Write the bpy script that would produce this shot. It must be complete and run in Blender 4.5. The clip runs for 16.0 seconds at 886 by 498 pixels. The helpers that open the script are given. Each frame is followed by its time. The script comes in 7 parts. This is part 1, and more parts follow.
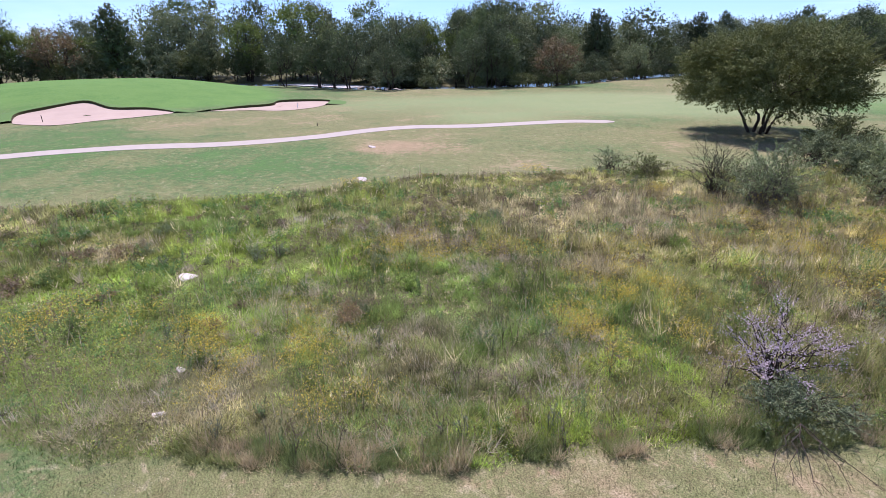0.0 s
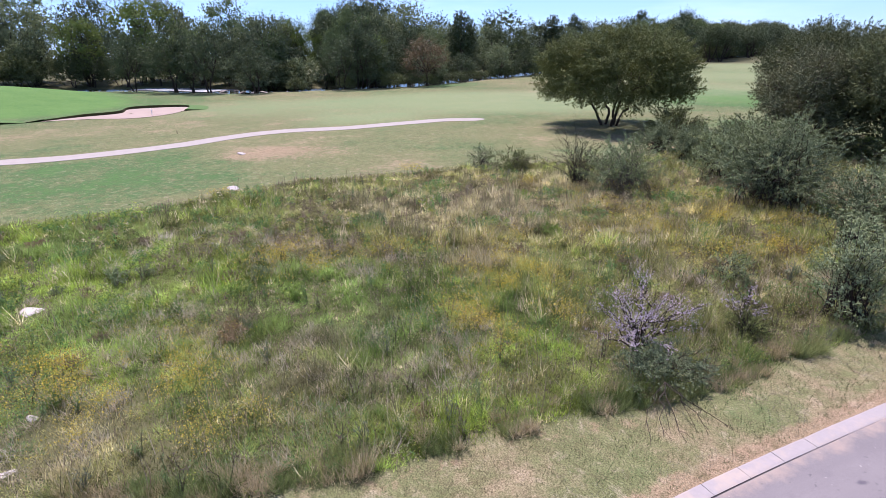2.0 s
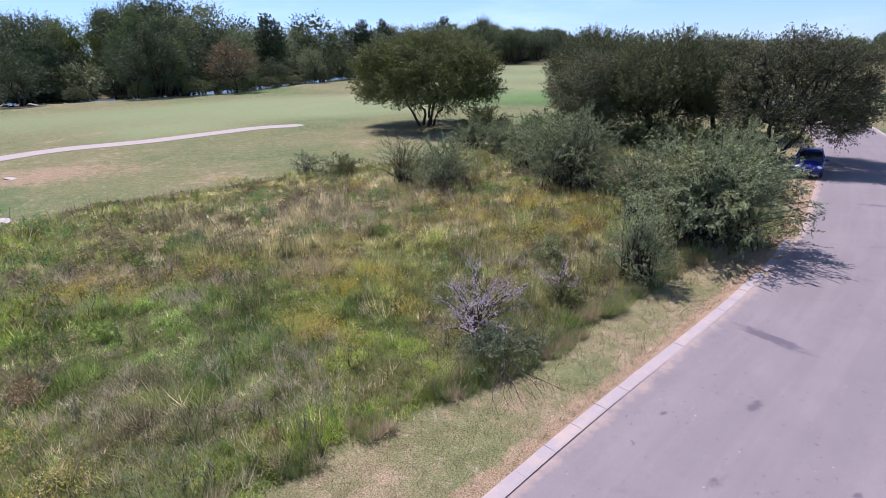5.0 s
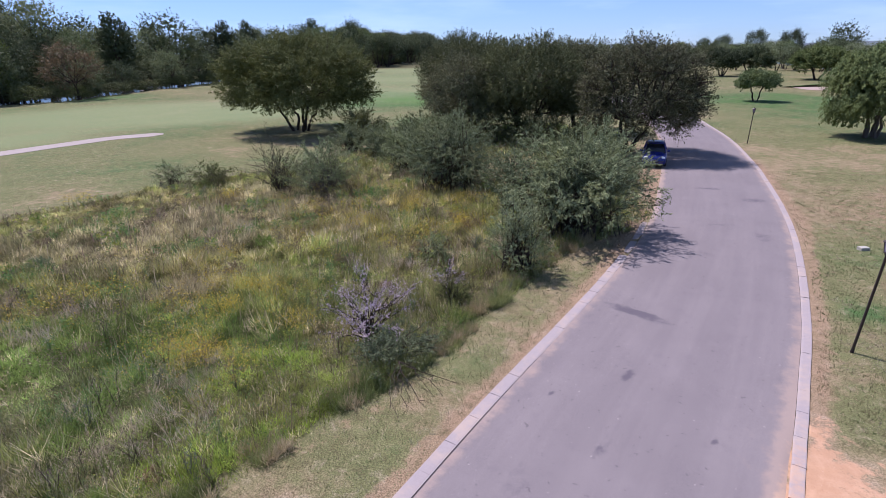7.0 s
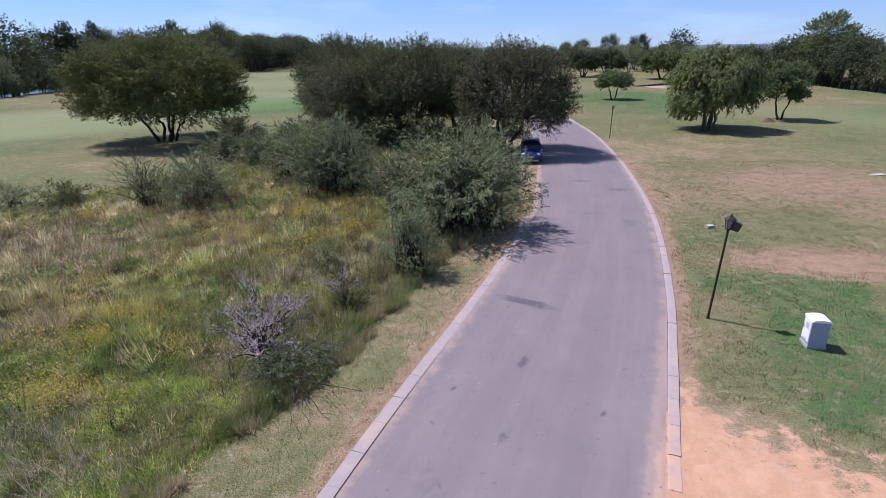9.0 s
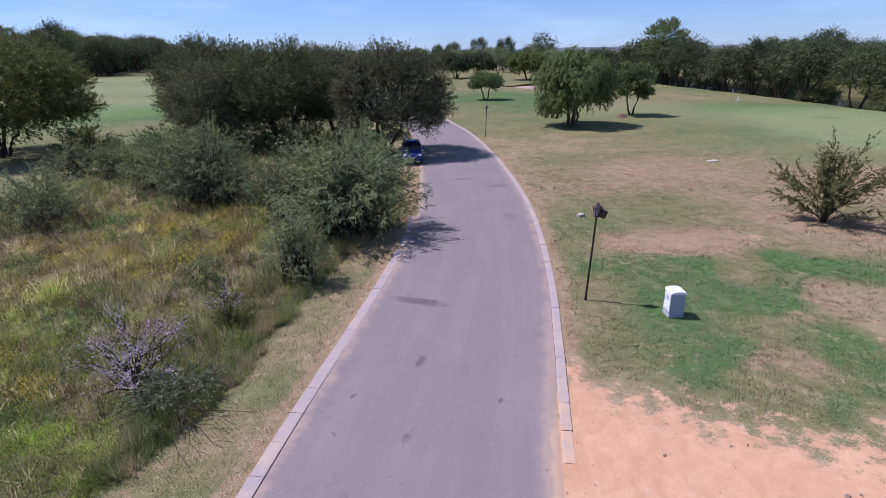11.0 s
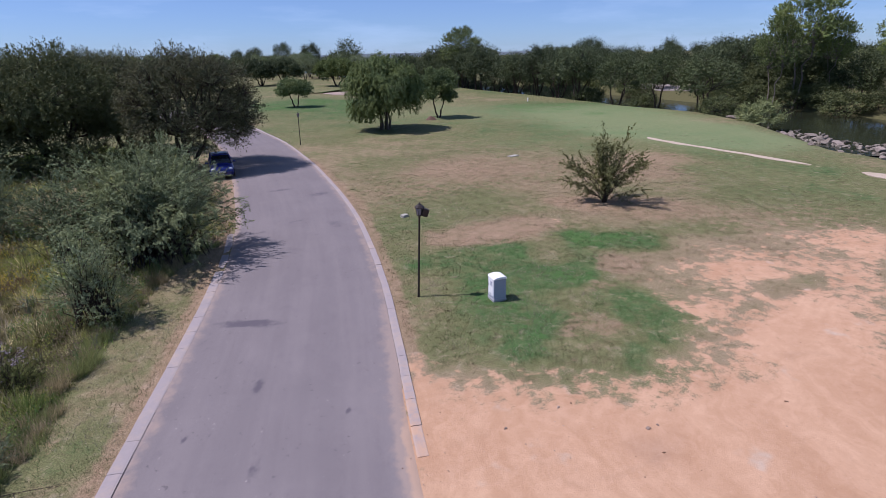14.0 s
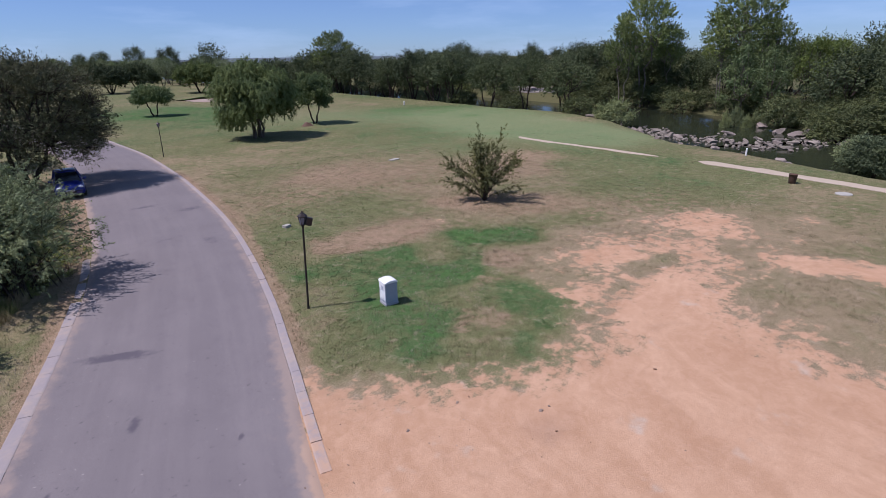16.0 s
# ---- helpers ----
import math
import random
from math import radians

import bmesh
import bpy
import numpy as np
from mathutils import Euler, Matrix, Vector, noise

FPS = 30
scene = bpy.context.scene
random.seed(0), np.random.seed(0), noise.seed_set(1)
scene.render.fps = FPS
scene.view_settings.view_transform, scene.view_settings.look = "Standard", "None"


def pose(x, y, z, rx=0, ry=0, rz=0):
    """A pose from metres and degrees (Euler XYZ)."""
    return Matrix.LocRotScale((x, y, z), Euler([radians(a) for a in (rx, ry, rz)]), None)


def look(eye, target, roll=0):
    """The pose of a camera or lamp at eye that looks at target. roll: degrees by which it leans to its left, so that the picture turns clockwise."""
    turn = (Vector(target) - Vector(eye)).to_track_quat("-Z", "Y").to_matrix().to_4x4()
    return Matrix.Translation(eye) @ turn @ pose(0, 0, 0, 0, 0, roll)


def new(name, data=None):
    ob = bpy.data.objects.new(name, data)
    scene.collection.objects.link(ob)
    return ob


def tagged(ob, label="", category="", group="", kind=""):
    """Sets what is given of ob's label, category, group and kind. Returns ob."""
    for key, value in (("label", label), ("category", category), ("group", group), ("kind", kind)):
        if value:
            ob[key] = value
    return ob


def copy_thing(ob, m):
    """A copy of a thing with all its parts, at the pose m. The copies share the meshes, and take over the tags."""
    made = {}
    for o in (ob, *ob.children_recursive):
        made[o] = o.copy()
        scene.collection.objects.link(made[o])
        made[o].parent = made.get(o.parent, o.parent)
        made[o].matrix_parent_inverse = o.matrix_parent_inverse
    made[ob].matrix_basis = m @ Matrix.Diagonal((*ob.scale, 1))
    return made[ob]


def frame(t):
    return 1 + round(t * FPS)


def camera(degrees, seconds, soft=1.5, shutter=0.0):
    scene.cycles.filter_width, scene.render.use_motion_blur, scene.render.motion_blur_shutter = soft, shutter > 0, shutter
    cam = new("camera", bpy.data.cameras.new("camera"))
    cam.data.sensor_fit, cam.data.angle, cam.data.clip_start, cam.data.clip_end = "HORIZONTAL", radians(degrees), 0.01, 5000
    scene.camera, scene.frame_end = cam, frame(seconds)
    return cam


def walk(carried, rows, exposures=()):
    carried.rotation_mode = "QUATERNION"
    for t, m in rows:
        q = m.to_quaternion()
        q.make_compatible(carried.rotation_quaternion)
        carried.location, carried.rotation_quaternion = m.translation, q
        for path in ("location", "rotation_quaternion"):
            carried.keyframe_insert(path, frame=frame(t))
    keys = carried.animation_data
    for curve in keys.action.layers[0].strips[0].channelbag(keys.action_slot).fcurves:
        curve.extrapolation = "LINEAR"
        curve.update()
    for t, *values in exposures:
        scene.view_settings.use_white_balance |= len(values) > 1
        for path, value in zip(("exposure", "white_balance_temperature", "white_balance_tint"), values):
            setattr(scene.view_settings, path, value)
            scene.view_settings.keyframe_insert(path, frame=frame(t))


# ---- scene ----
EXPOSURES = ((0, 0.85, 6060, 30.0), (3.5, 0.81, 6050, 30.5), (7, 0.45, 6020, 32.0), (9, 0.36, 6000, 32.0), (12.5, 0.21, 5950, 30.5), (16, -0.06, 5940, 28.0))
SKY_STRENGTH, SUN_STRENGTH = 0.068, 5.0

# ---- camera ----
cam = camera(80.03, 16.0, soft=0.85)
PATH = (
    (0, pose(0, 0, 7.4, 69.60, 0.85, 57.30)),
    (0.5, pose(0, 0, 7.4, 69.52, 0.91, 53.97)),
    (1, pose(0, 0, 7.4, 69.46, 0.94, 50.66)),
    (1.5, pose(0, 0, 7.4, 69.47, 0.97, 47.33)),
    (2, pose(0, 0, 7.4, 69.46, 1.06, 43.99)),
    (2.5, pose(0, 0, 7.4, 69.48, 1.14, 40.70)),
    (3, pose(0, 0, 7.4, 69.47, 1.20, 37.44)),
    (3.5, pose(0, 0, 7.4, 69.47, 1.24, 34.43)),
    (4, pose(0, 0, 7.4, 69.47, 1.24, 31.38)),
    (6.5, pose(0, 0, 7.4, 69.49, 1.07, 15.30)),
    (7, pose(0, 0, 7.4, 69.50, 1.06, 12.02)),
    (7.5, pose(0, 0, 7.4, 69.53, 1.12, 8.89)),
    (8, pose(0, 0, 7.4, 69.56, 1.16, 5.82)),
    (8.5, pose(0, 0, 7.4, 69.56, 1.20, 2.67)),
    (9, pose(0, 0, 7.4, 69.57, 1.18, -0.46)),
    (11.5, pose(0, 0, 7.4, 69.54, 1.20, -16.48)),
    (12, pose(0, 0, 7.4, 69.55, 1.20, -19.71)),
    (12.5, pose(0, 0, 7.4, 69.58, 1.18, -22.99)),
    (13, pose(0, 0, 7.4, 69.62, 1.18, -26.28)),
    (13.5, pose(0, 0, 7.4, 69.67, 1.18, -29.57)),
    (14, pose(0, 0, 7.4, 69.71, 1.19, -32.83)),
    (14.5, pose(0, 0, 7.4, 69.75, 1.20, -36.06)),
    (15, pose(0, 0, 7.4, 69.80, 1.20, -39.24)),
    (15.5, pose(0, 0, 7.4, 69.84, 1.21, -42.44)),
    (16, pose(0, 0, 7.4, 69.86, 1.21, -45.72)),
)
walk(cam, PATH, EXPOSURES)

# ---- sky and sun ----
SUN_DIR = Vector((-0.440, 0.257, 0.860))
world = bpy.data.worlds.new("sky")
scene.world = world
world.use_nodes = True
wn, wl = world.node_tree.nodes, world.node_tree.links
sky = wn.new("ShaderNodeTexSky")
sky.sky_type, sky.sun_disc = "NISHITA", False
sky.sun_elevation, sky.sun_rotation = radians(59.3), math.atan2(-0.440, 0.257)
sky.altitude, sky.air_density, sky.dust_density, sky.ozone_density = 1500.0, 1.0, 0.6, 3.0
tinted = wn.new("ShaderNodeMix")
tinted.data_type, tinted.blend_type = "RGBA", "MULTIPLY"
tinted.inputs["Factor"].default_value = 1.0
tinted.inputs[7].default_value = (0.72, 1.0, 1.33, 1)
wl.new(sky.outputs[0], tinted.inputs[6])
# thin high cloud
where, stretch, wisps, amount, cloudy = (wn.new("ShaderNode" + n) for n in ("TexCoord", "Mapping", "TexNoise", "MapRange", "Mix"))
stretch.inputs["Scale"].default_value = (1.6, 1.6, 9.0)
wisps.inputs["Scale"].default_value, wisps.inputs["Detail"].default_value, wisps.inputs["Roughness"].default_value = 1.7, 5.0, 0.6
amount.inputs[1].default_value, amount.inputs[2].default_value, amount.inputs[3].default_value, amount.inputs[4].default_value = 0.48, 0.80, 0.16, 0.58
wl.new(where.outputs["Generated"], stretch.inputs[0]), wl.new(stretch.outputs[0], wisps.inputs[0]), wl.new(wisps.outputs[0], amount.inputs[0])
cloudy.data_type = "RGBA"
cloudy.inputs[7].default_value = (7.6, 10.6, 13.6, 1)
wl.new(amount.outputs[0], cloudy.inputs["Factor"]), wl.new(tinted.outputs[2], cloudy.inputs[6])
wl.new(cloudy.outputs[2], wn["Background"].inputs[0])
wn["Background"].inputs[1].default_value = SKY_STRENGTH

sun = new("sun", bpy.data.lights.new("sun", "SUN"))
sun.data.energy, sun.data.angle, sun.data.color = SUN_STRENGTH, radians(0.53), (1.0, 0.96, 0.91)
sun.matrix_world = look(SUN_DIR * 50, (0, 0, 0))


# ---- small tools ----
def rng(seed):
    return np.random.default_rng(seed)


def vnoise(x, y, scale, seed=0):
    """Smooth value noise, 0 to 1, with cells of the given size in metres."""
    x, y = np.asarray(x, float) / scale + 1000.5, np.asarray(y, float) / scale + 1000.5
    ix, iy = np.floor(x).astype(np.int64), np.floor(y).astype(np.int64)
    fx, fy = x - ix, y - iy
    fx, fy = fx * fx * (3 - 2 * fx), fy * fy * (3 - 2 * fy)

    def corner(a, b):
        h = (a * 374761393 + b * 668265263 + seed * 2246822519) & 0xFFFFFFFF
        h = ((h ^ (h >> 13)) * 1274126177) & 0xFFFFFFFF
        return ((h ^ (h >> 16)) & 0xFFFF) / 65535.0

    low = corner(ix, iy) * (1 - fx) + corner(ix + 1, iy) * fx
    high = corner(ix, iy + 1) * (1 - fx) + corner(ix + 1, iy + 1) * fx
    return low * (1 - fy) + high * fy


def fbm(x, y, scale, seed=0, octaves=3):
    total, weight = 0.0, 0.0
    for k in range(octaves):
        total = total + vnoise(x, y, scale / 2**k, seed + 17 * k) * 0.5**k
        weight += 0.5**k
    return total / weight


def smooth(a, b, v):
    t = np.clip((v - a) / (b - a), 0, 1)
    return t * t * (3 - 2 * t)


def polyline_side(x, y, points):
    """Distance to an open polyline, positive to the right of its way."""
    x, y = np.asarray(x, float), np.asarray(y, float)
    best, side = np.full(x.shape, 1e9), np.ones(x.shape)
    for (ax, ay), (bx, by) in zip(points[:-1], points[1:]):
        dx, dy = bx - ax, by - ay
        t = np.clip(((x - ax) * dx + (y - ay) * dy) / (dx * dx + dy * dy), 0, 1)
        px, py = x - ax - t * dx, y - ay - t * dy
        d = np.hypot(px, py)
        nearer = d < best
        best = np.where(nearer, d, best)
        side = np.where(nearer, np.where(px * dy - py * dx >= 0, 1.0, -1.0), side)
    return best * side


def polygon_inside(x, y, points):
    """Signed distance to a closed outline, positive inside."""
    x, y = np.asarray(x, float), np.asarray(y, float)
    inside = np.zeros(x.shape, bool)
    closed = list(points) + [points[0]]
    for (ax, ay), (bx, by) in zip(closed[:-1], closed[1:]):
        crosses = (ay > y) != (by > y)
        inside ^= crosses & (x < (bx - ax) * (y - ay) / ((by - ay) if by != ay else 1e-9) + ax)
    d = np.abs(polyline_side(x, y, closed))
    return np.where(inside, d, -d)


def sheet(name, verts, faces, material, colours=None, smooth_faces=False):
    """A mesh from arrays: verts n x 3, faces m x 3 or m x 4; colours n x 3."""
    verts, faces = np.asarray(verts, np.float32), np.asarray(faces, np.int32)
    me = bpy.data.meshes.new(name)
    me.vertices.add(len(verts))
    me.vertices.foreach_set("co", verts.ravel())
    me.loops.add(faces.size)
    me.loops.foreach_set("vertex_index", faces.ravel())
    me.polygons.add(len(faces))
    me.polygons.foreach_set("loop_start", np.arange(0, faces.size, faces.shape[1], dtype=np.int32))
    me.polygons.foreach_set("use_smooth", np.full(len(faces), smooth_faces))
    me.update(calc_edges=True)
    if colours is not None:
        layer = me.color_attributes.new("tone", "FLOAT_COLOR", "POINT")
        layer.data.foreach_set("color", np.c_[colours, np.ones(len(colours))].astype(np.float32).ravel())
    me.materials.append(material)
    return me


def bm_mesh(name, bm, material, smooth_faces=False):
    me = bpy.data.meshes.new(name)
    bmesh.ops.recalc_face_normals(bm, faces=bm.faces)
    bm.to_mesh(me)
    bm.free()
    for p in me.polygons:
        p.use_smooth = smooth_faces
    me.materials.append(material)
    return me


def part(name, me, parent, label=""):
    ob = new(name, me)
    ob.parent = parent
    return tagged(ob, label)


def thing(name, m, label, category, group="", kind=""):
    ob = new(name)
    ob.matrix_world = m
    return tagged(ob, label, category, group, kind)


def box_bm(size, centre=(0, 0, 0), bevel=0.0, turn=None):
    bm = bmesh.new()
    m = Matrix.Translation(centre) @ (turn or Matrix.Identity(4)) @ Matrix.Diagonal((*size, 1))
    bmesh.ops.create_cube(bm, size=1, matrix=m)
    if bevel:
        bmesh.ops.bevel(bm, geom=bm.edges[:], offset=bevel, segments=2, affect="EDGES", profile=0.6)
    return bm


def lathe_bm(profile, sides=12, cap=True):
    """A turned shape from (radius, height) pairs."""
    bm = bmesh.new()
    rings = [[bm.verts.new((r * math.cos(2 * math.pi * k / sides), r * math.sin(2 * math.pi * k / sides), z))
              for k in range(sides)] for r, z in profile]
    for a, b in zip(rings[:-1], rings[1:]):
        for k in range(sides):
            bm.faces.new((a[k], a[(k + 1) % sides], b[(k + 1) % sides], b[k]))
    if cap:
        bm.faces.new(rings[0][::-1])
        bm.faces.new(rings[-1])
    return bm


def tubes(lines, sides=5):
    """Tapered tubes along lines of (points, radii): verts and quads."""
    vs, fs, at = [], [], 0
    ring = np.arange(sides) * 2 * np.pi / sides
    for pts, radii in lines:
        pts = np.asarray(pts, float)
        way = np.gradient(pts, axis=0)
        way /= np.linalg.norm(way, axis=1, keepdims=True) + 1e-9
        ref = np.where(np.abs(way[:, 2:3]) > 0.9, [[1.0, 0, 0]], [[0, 0, 1.0]])
        a = np.cross(way, ref)
        a /= np.linalg.norm(a, axis=1, keepdims=True) + 1e-9
        b = np.cross(way, a)
        r = np.asarray(radii, float)[:, None, None]
        v = pts[:, None] + r * (np.cos(ring)[None, :, None] * a[:, None] + np.sin(ring)[None, :, None] * b[:, None])
        n = len(pts)
        i = np.arange(n - 1)[:, None] * sides + np.arange(sides)[None]
        j = np.arange(n - 1)[:, None] * sides + (np.arange(sides)[None] + 1) % sides
        vs.append(v.reshape(-1, 3))
        fs.append(at + np.stack([i, j, j + sides, i + sides], -1).reshape(-1, 4))
        at += n * sides
    return np.concatenate(vs), np.concatenate(fs)


# ---- materials ----
def material(name, base, rough=0.8, metal=0.0, spec=0.5):
    m = bpy.data.materials.new(name)
    m.use_nodes = True
    p = m.node_tree.nodes["Principled BSDF"]
    p.inputs["Base Color"].default_value = (*base, 1)
    p.inputs["Roughness"].default_value = rough
    p.inputs["Metallic"].default_value = metal
    p.inputs["Specular IOR Level"].default_value = spec
    return m


class Nodes:
    """Short forms for building one material's node tree."""

    def __init__(self, m):
        self.tree, self.n, self.l = m.node_tree, m.node_tree.nodes, m.node_tree.links
        self.bsdf = self.n["Principled BSDF"]

    def put(self, socket, value):
        if isinstance(value, (int, float)):
            socket.default_value = value
        elif isinstance(value, tuple):
            socket.default_value = (*value, 1) if len(value) == 3 and socket.type == "RGBA" else value
        else:
            self.l.new(value, socket)

    def place(self):
        return self.n.new("ShaderNodeNewGeometry").outputs["Position"]

    def own(self):
        return self.n.new("ShaderNodeTexCoord").outputs["Object"]

    def noise(self, where, scale, detail=3.0, rough=0.55, distort=0.0):
        k = self.n.new("ShaderNodeTexNoise")
        self.l.new(where, k.inputs["Vector"])
        k.inputs["Scale"].default_value, k.inputs["Detail"].default_value = scale, detail
        k.inputs["Roughness"].default_value, k.inputs["Distortion"].default_value = rough, distort
        return k.outputs["Fac"]

    def ramp(self, value, a, b, low=0.0, high=1.0):
        k = self.n.new("ShaderNodeMapRange")
        k.interpolation_type = "SMOOTHSTEP"
        for s, v in zip(k.inputs[:5], (value, a, b, low, high)):
            self.put(s, v)
        return k.outputs[0]

    def math(self, how, a, b=0.0):
        k = self.n.new("ShaderNodeMath")
        k.operation = how
        self.put(k.inputs[0], a), self.put(k.inputs[1], b)
        return k.outputs[0]

    def mix(self, fac, a, b, how="MIX"):
        k = self.n.new("ShaderNodeMix")
        k.data_type, k.blend_type = "RGBA", how
        self.put(k.inputs["Factor"], fac), self.put(k.inputs[6], a), self.put(k.inputs[7], b)
        return k.outputs[2]

    def attribute(self, name):
        k = self.n.new("ShaderNodeAttribute")
        k.attribute_name = name
        return k

    def island(self):
        return self.n.new("ShaderNodeNewGeometry").outputs["Random Per Island"]

    def one(self):
        return self.n.new("ShaderNodeObjectInfo").outputs["Random"]

    def bump(self, height, strength=0.3, distance=0.02):
        k = self.n.new("ShaderNodeBump")
        k.inputs["Strength"].default_value, k.inputs["Distance"].default_value = strength, distance
        self.l.new(height, k.inputs["Height"])
        self.l.new(k.outputs[0], self.bsdf.inputs["Normal"])

    def colour(self, value):
        self.put(self.bsdf.inputs["Base Color"], value)

    def rough(self, value):
        self.put(self.bsdf.inputs["Roughness"], value)

    def thin(self, colour, share):
        """Lets part of the light through, as leaves do."""
        t, mix = self.n.new("ShaderNodeBsdfTranslucent"), self.n.new("ShaderNodeMixShader")
        self.put(t.inputs["Color"], colour)
        mix.inputs[0].default_value = share
        out = self.n["Material Output"]
        self.l.new(self.bsdf.outputs[0], mix.inputs[1]), self.l.new(t.outputs[0], mix.inputs[2])
        self.l.new(mix.outputs[0], out.inputs["Surface"])


def leaf_material(name, base, other, share=0.20):
    m = material(name, base, 0.75, spec=0.12)
    k = Nodes(m)
    c = k.mix(k.island(), base, other)
    c = k.mix(k.ramp(k.noise(k.own(), 0.55, 2), 0.35, 0.7), c, k.mix(0.5, c, (base[0] * 1.6, base[1] * 1.35, base[2])))
    one = k.one()
    c = k.mix(k.ramp(one, 0.5, 1.0, 0.0, 0.36), c, k.mix(0.5, c, (base[0] * 1.7, base[1] * 1.5, base[2] * 0.8)))
    c = k.mix(k.ramp(one, 0.5, 0.0, 0.0, 0.5), c, tuple(v * 0.5 for v in base))
    k.colour(c)
    k.thin(c, share)
    return m


def bark_material(name, base):
    m = material(name, base, 0.95, spec=0.1)
    k = Nodes(m)
    f = k.noise(k.own(), 9, 4)
    k.colour(k.mix(f, tuple(v * 0.5 for v in base), tuple(v * 1.5 for v in base)))
    k.bump(f, 0.6, 0.03)
    return m


def tone_material(name, share=0.25, rough=0.7):
    """Takes its colour blade by blade from the mesh."""
    m = material(name, (0.1, 0.15, 0.05), rough, spec=0.15)
    k = Nodes(m)
    c = k.attribute("tone").outputs["Color"]
    k.colour(c)
    k.thin(c, share)
    return m


def stone_material(name, base, scale=3.0):
    m = material(name, base, 0.9, spec=0.2)
    k = Nodes(m)
    p = k.own()
    c = k.mix(k.noise(p, scale, 5, 0.65), tuple(v * 0.55 for v in base), tuple(min(1, v * 1.3) for v in base))
    c = k.mix(k.one(), c, k.mix(0.6, c, (0.10, 0.08, 0.07)))
    k.colour(c)
    k.bump(k.noise(p, scale * 3, 5, 0.7), 0.7, 0.08)
    return m


LAWN_DRY, LAWN_GREEN, LAWN_LUSH = (0.238, 0.192, 0.118), (0.132, 0.143, 0.064), (0.056, 0.112, 0.038)

ground_mat = material("ground_cover", LAWN_DRY, 0.95, spec=0.08)
k = Nodes(ground_mat)
pos = k.place()
fine, mid, wide = k.noise(pos, 28, 7, 0.8), k.noise(pos, 1.9, 6, 0.72), k.noise(pos, 0.22, 4, 0.65)
lush, dirt, worn, litter_shade = (k.attribute(n).outputs["Fac"] for n in ("lush", "dirt", "worn", "litter_shade"))
patchy = k.math("ADD", k.math("MULTIPLY", k.math("SUBTRACT", mid, 0.5), 1.25), k.math("MULTIPLY", k.math("SUBTRACT", wide, 0.5), 1.2))
green = k.math("ADD", lush, patchy)
lawn = k.mix(k.ramp(green, 0.15, 0.6), LAWN_DRY, LAWN_GREEN)
lawn = k.mix(k.ramp(green, 0.62, 1.15), lawn, LAWN_LUSH)
pinkish = k.ramp(k.math("ADD", worn, k.math("MULTIPLY", k.math("SUBTRACT", mid, 0.5), 2.2)), 0.40, 0.85)
lawn = k.mix(k.math("MULTIPLY", pinkish, 0.75), lawn, k.mix(k.noise(pos, 3.0, 5, 0.7), (0.222, 0.140, 0.086), (0.335, 0.250, 0.178)))
straw = k.ramp(k.noise(pos, 0.75, 6, 0.75, 0.5), 0.52, 0.68)
lawn = k.mix(k.math("MULTIPLY", straw, 0.28), lawn, k.mix(0.5, lawn, (0.40, 0.33, 0.20)))
thatch = k.ramp(k.noise(pos, 1.3, 6, 0.78, 0.3), 0.53, 0.66)
lawn = k.mix(k.math("MULTIPLY", thatch, 0.52), lawn, (0.105, 0.098, 0.045))
tuft = k.ramp(k.noise(pos, 5.5, 5, 0.75), 0.54, 0.66)
lawn = k.mix(k.math("MULTIPLY", tuft, 0.50), lawn, (0.080, 0.072, 0.034))
clumpy = k.noise(pos, 2.4, 5, 0.7, 0.6)
lawn = k.mix(k.ramp(clumpy, 0.54, 0.70, 0.0, 0.42), lawn, (0.365, 0.302, 0.222))
lawn = k.mix(k.ramp(clumpy, 0.46, 0.34, 0.0, 0.55), lawn, (0.105, 0.098, 0.052))
fleck = k.ramp(k.noise(pos, 8.0, 5, 0.8), 0.56, 0.68)
lawn = k.mix(k.math("MULTIPLY", fleck, 0.45), lawn, k.mix(0.45, lawn, (0.55, 0.47, 0.33)))
lawn = k.mix(1.0, lawn, k.mix(k.ramp(fine, 0.38, 0.62), (0.48, 0.46, 0.42), (1.42, 1.38, 1.34)), "MULTIPLY")
# floor under woods and meadow: litter tone, with tree shade put into it
lawn = k.mix(k.ramp(k.math("ADD", litter_shade, k.math("MULTIPLY", k.math("SUBTRACT", mid, 0.5), 0.8)), 0.3, 0.7), lawn, k.mix(mid, (0.062, 0.064, 0.028), (0.120, 0.112, 0.052)))
lawn = k.mix(k.ramp(k.math("ADD", k.attribute("pale").outputs["Fac"], k.math("MULTIPLY", patchy, 0.5)), 0.1, 0.9, 0.0, 0.65), lawn, k.mix(mid, (0.145, 0.190, 0.085), (0.208, 0.252, 0.122)))
lawn = k.mix(k.ramp(k.math("ADD", k.attribute("mown").outputs["Fac"], k.math("MULTIPLY", k.math("SUBTRACT", mid, 0.5), 0.35)), 0.35, 0.75), lawn, k.mix(k.noise(pos, 0.5, 4, 0.6), (0.074, 0.148, 0.036), (0.100, 0.180, 0.048)))
bare = k.ramp(k.math("ADD", dirt, k.math("ADD", k.math("MULTIPLY", k.math("SUBTRACT", mid, 0.5), 2.1), k.math("ADD", k.math("MULTIPLY", k.math("SUBTRACT", fine, 0.5), 0.7), k.math("MULTIPLY", k.math("SUBTRACT", k.noise(pos, 0.42, 4, 0.65), 0.5), 1.0)))), -0.12, 0.42)
earth = k.mix(k.noise(pos, 0.5, 4, 0.6, 0.6), (0.400, 0.226, 0.124), (0.545, 0.350, 0.214))
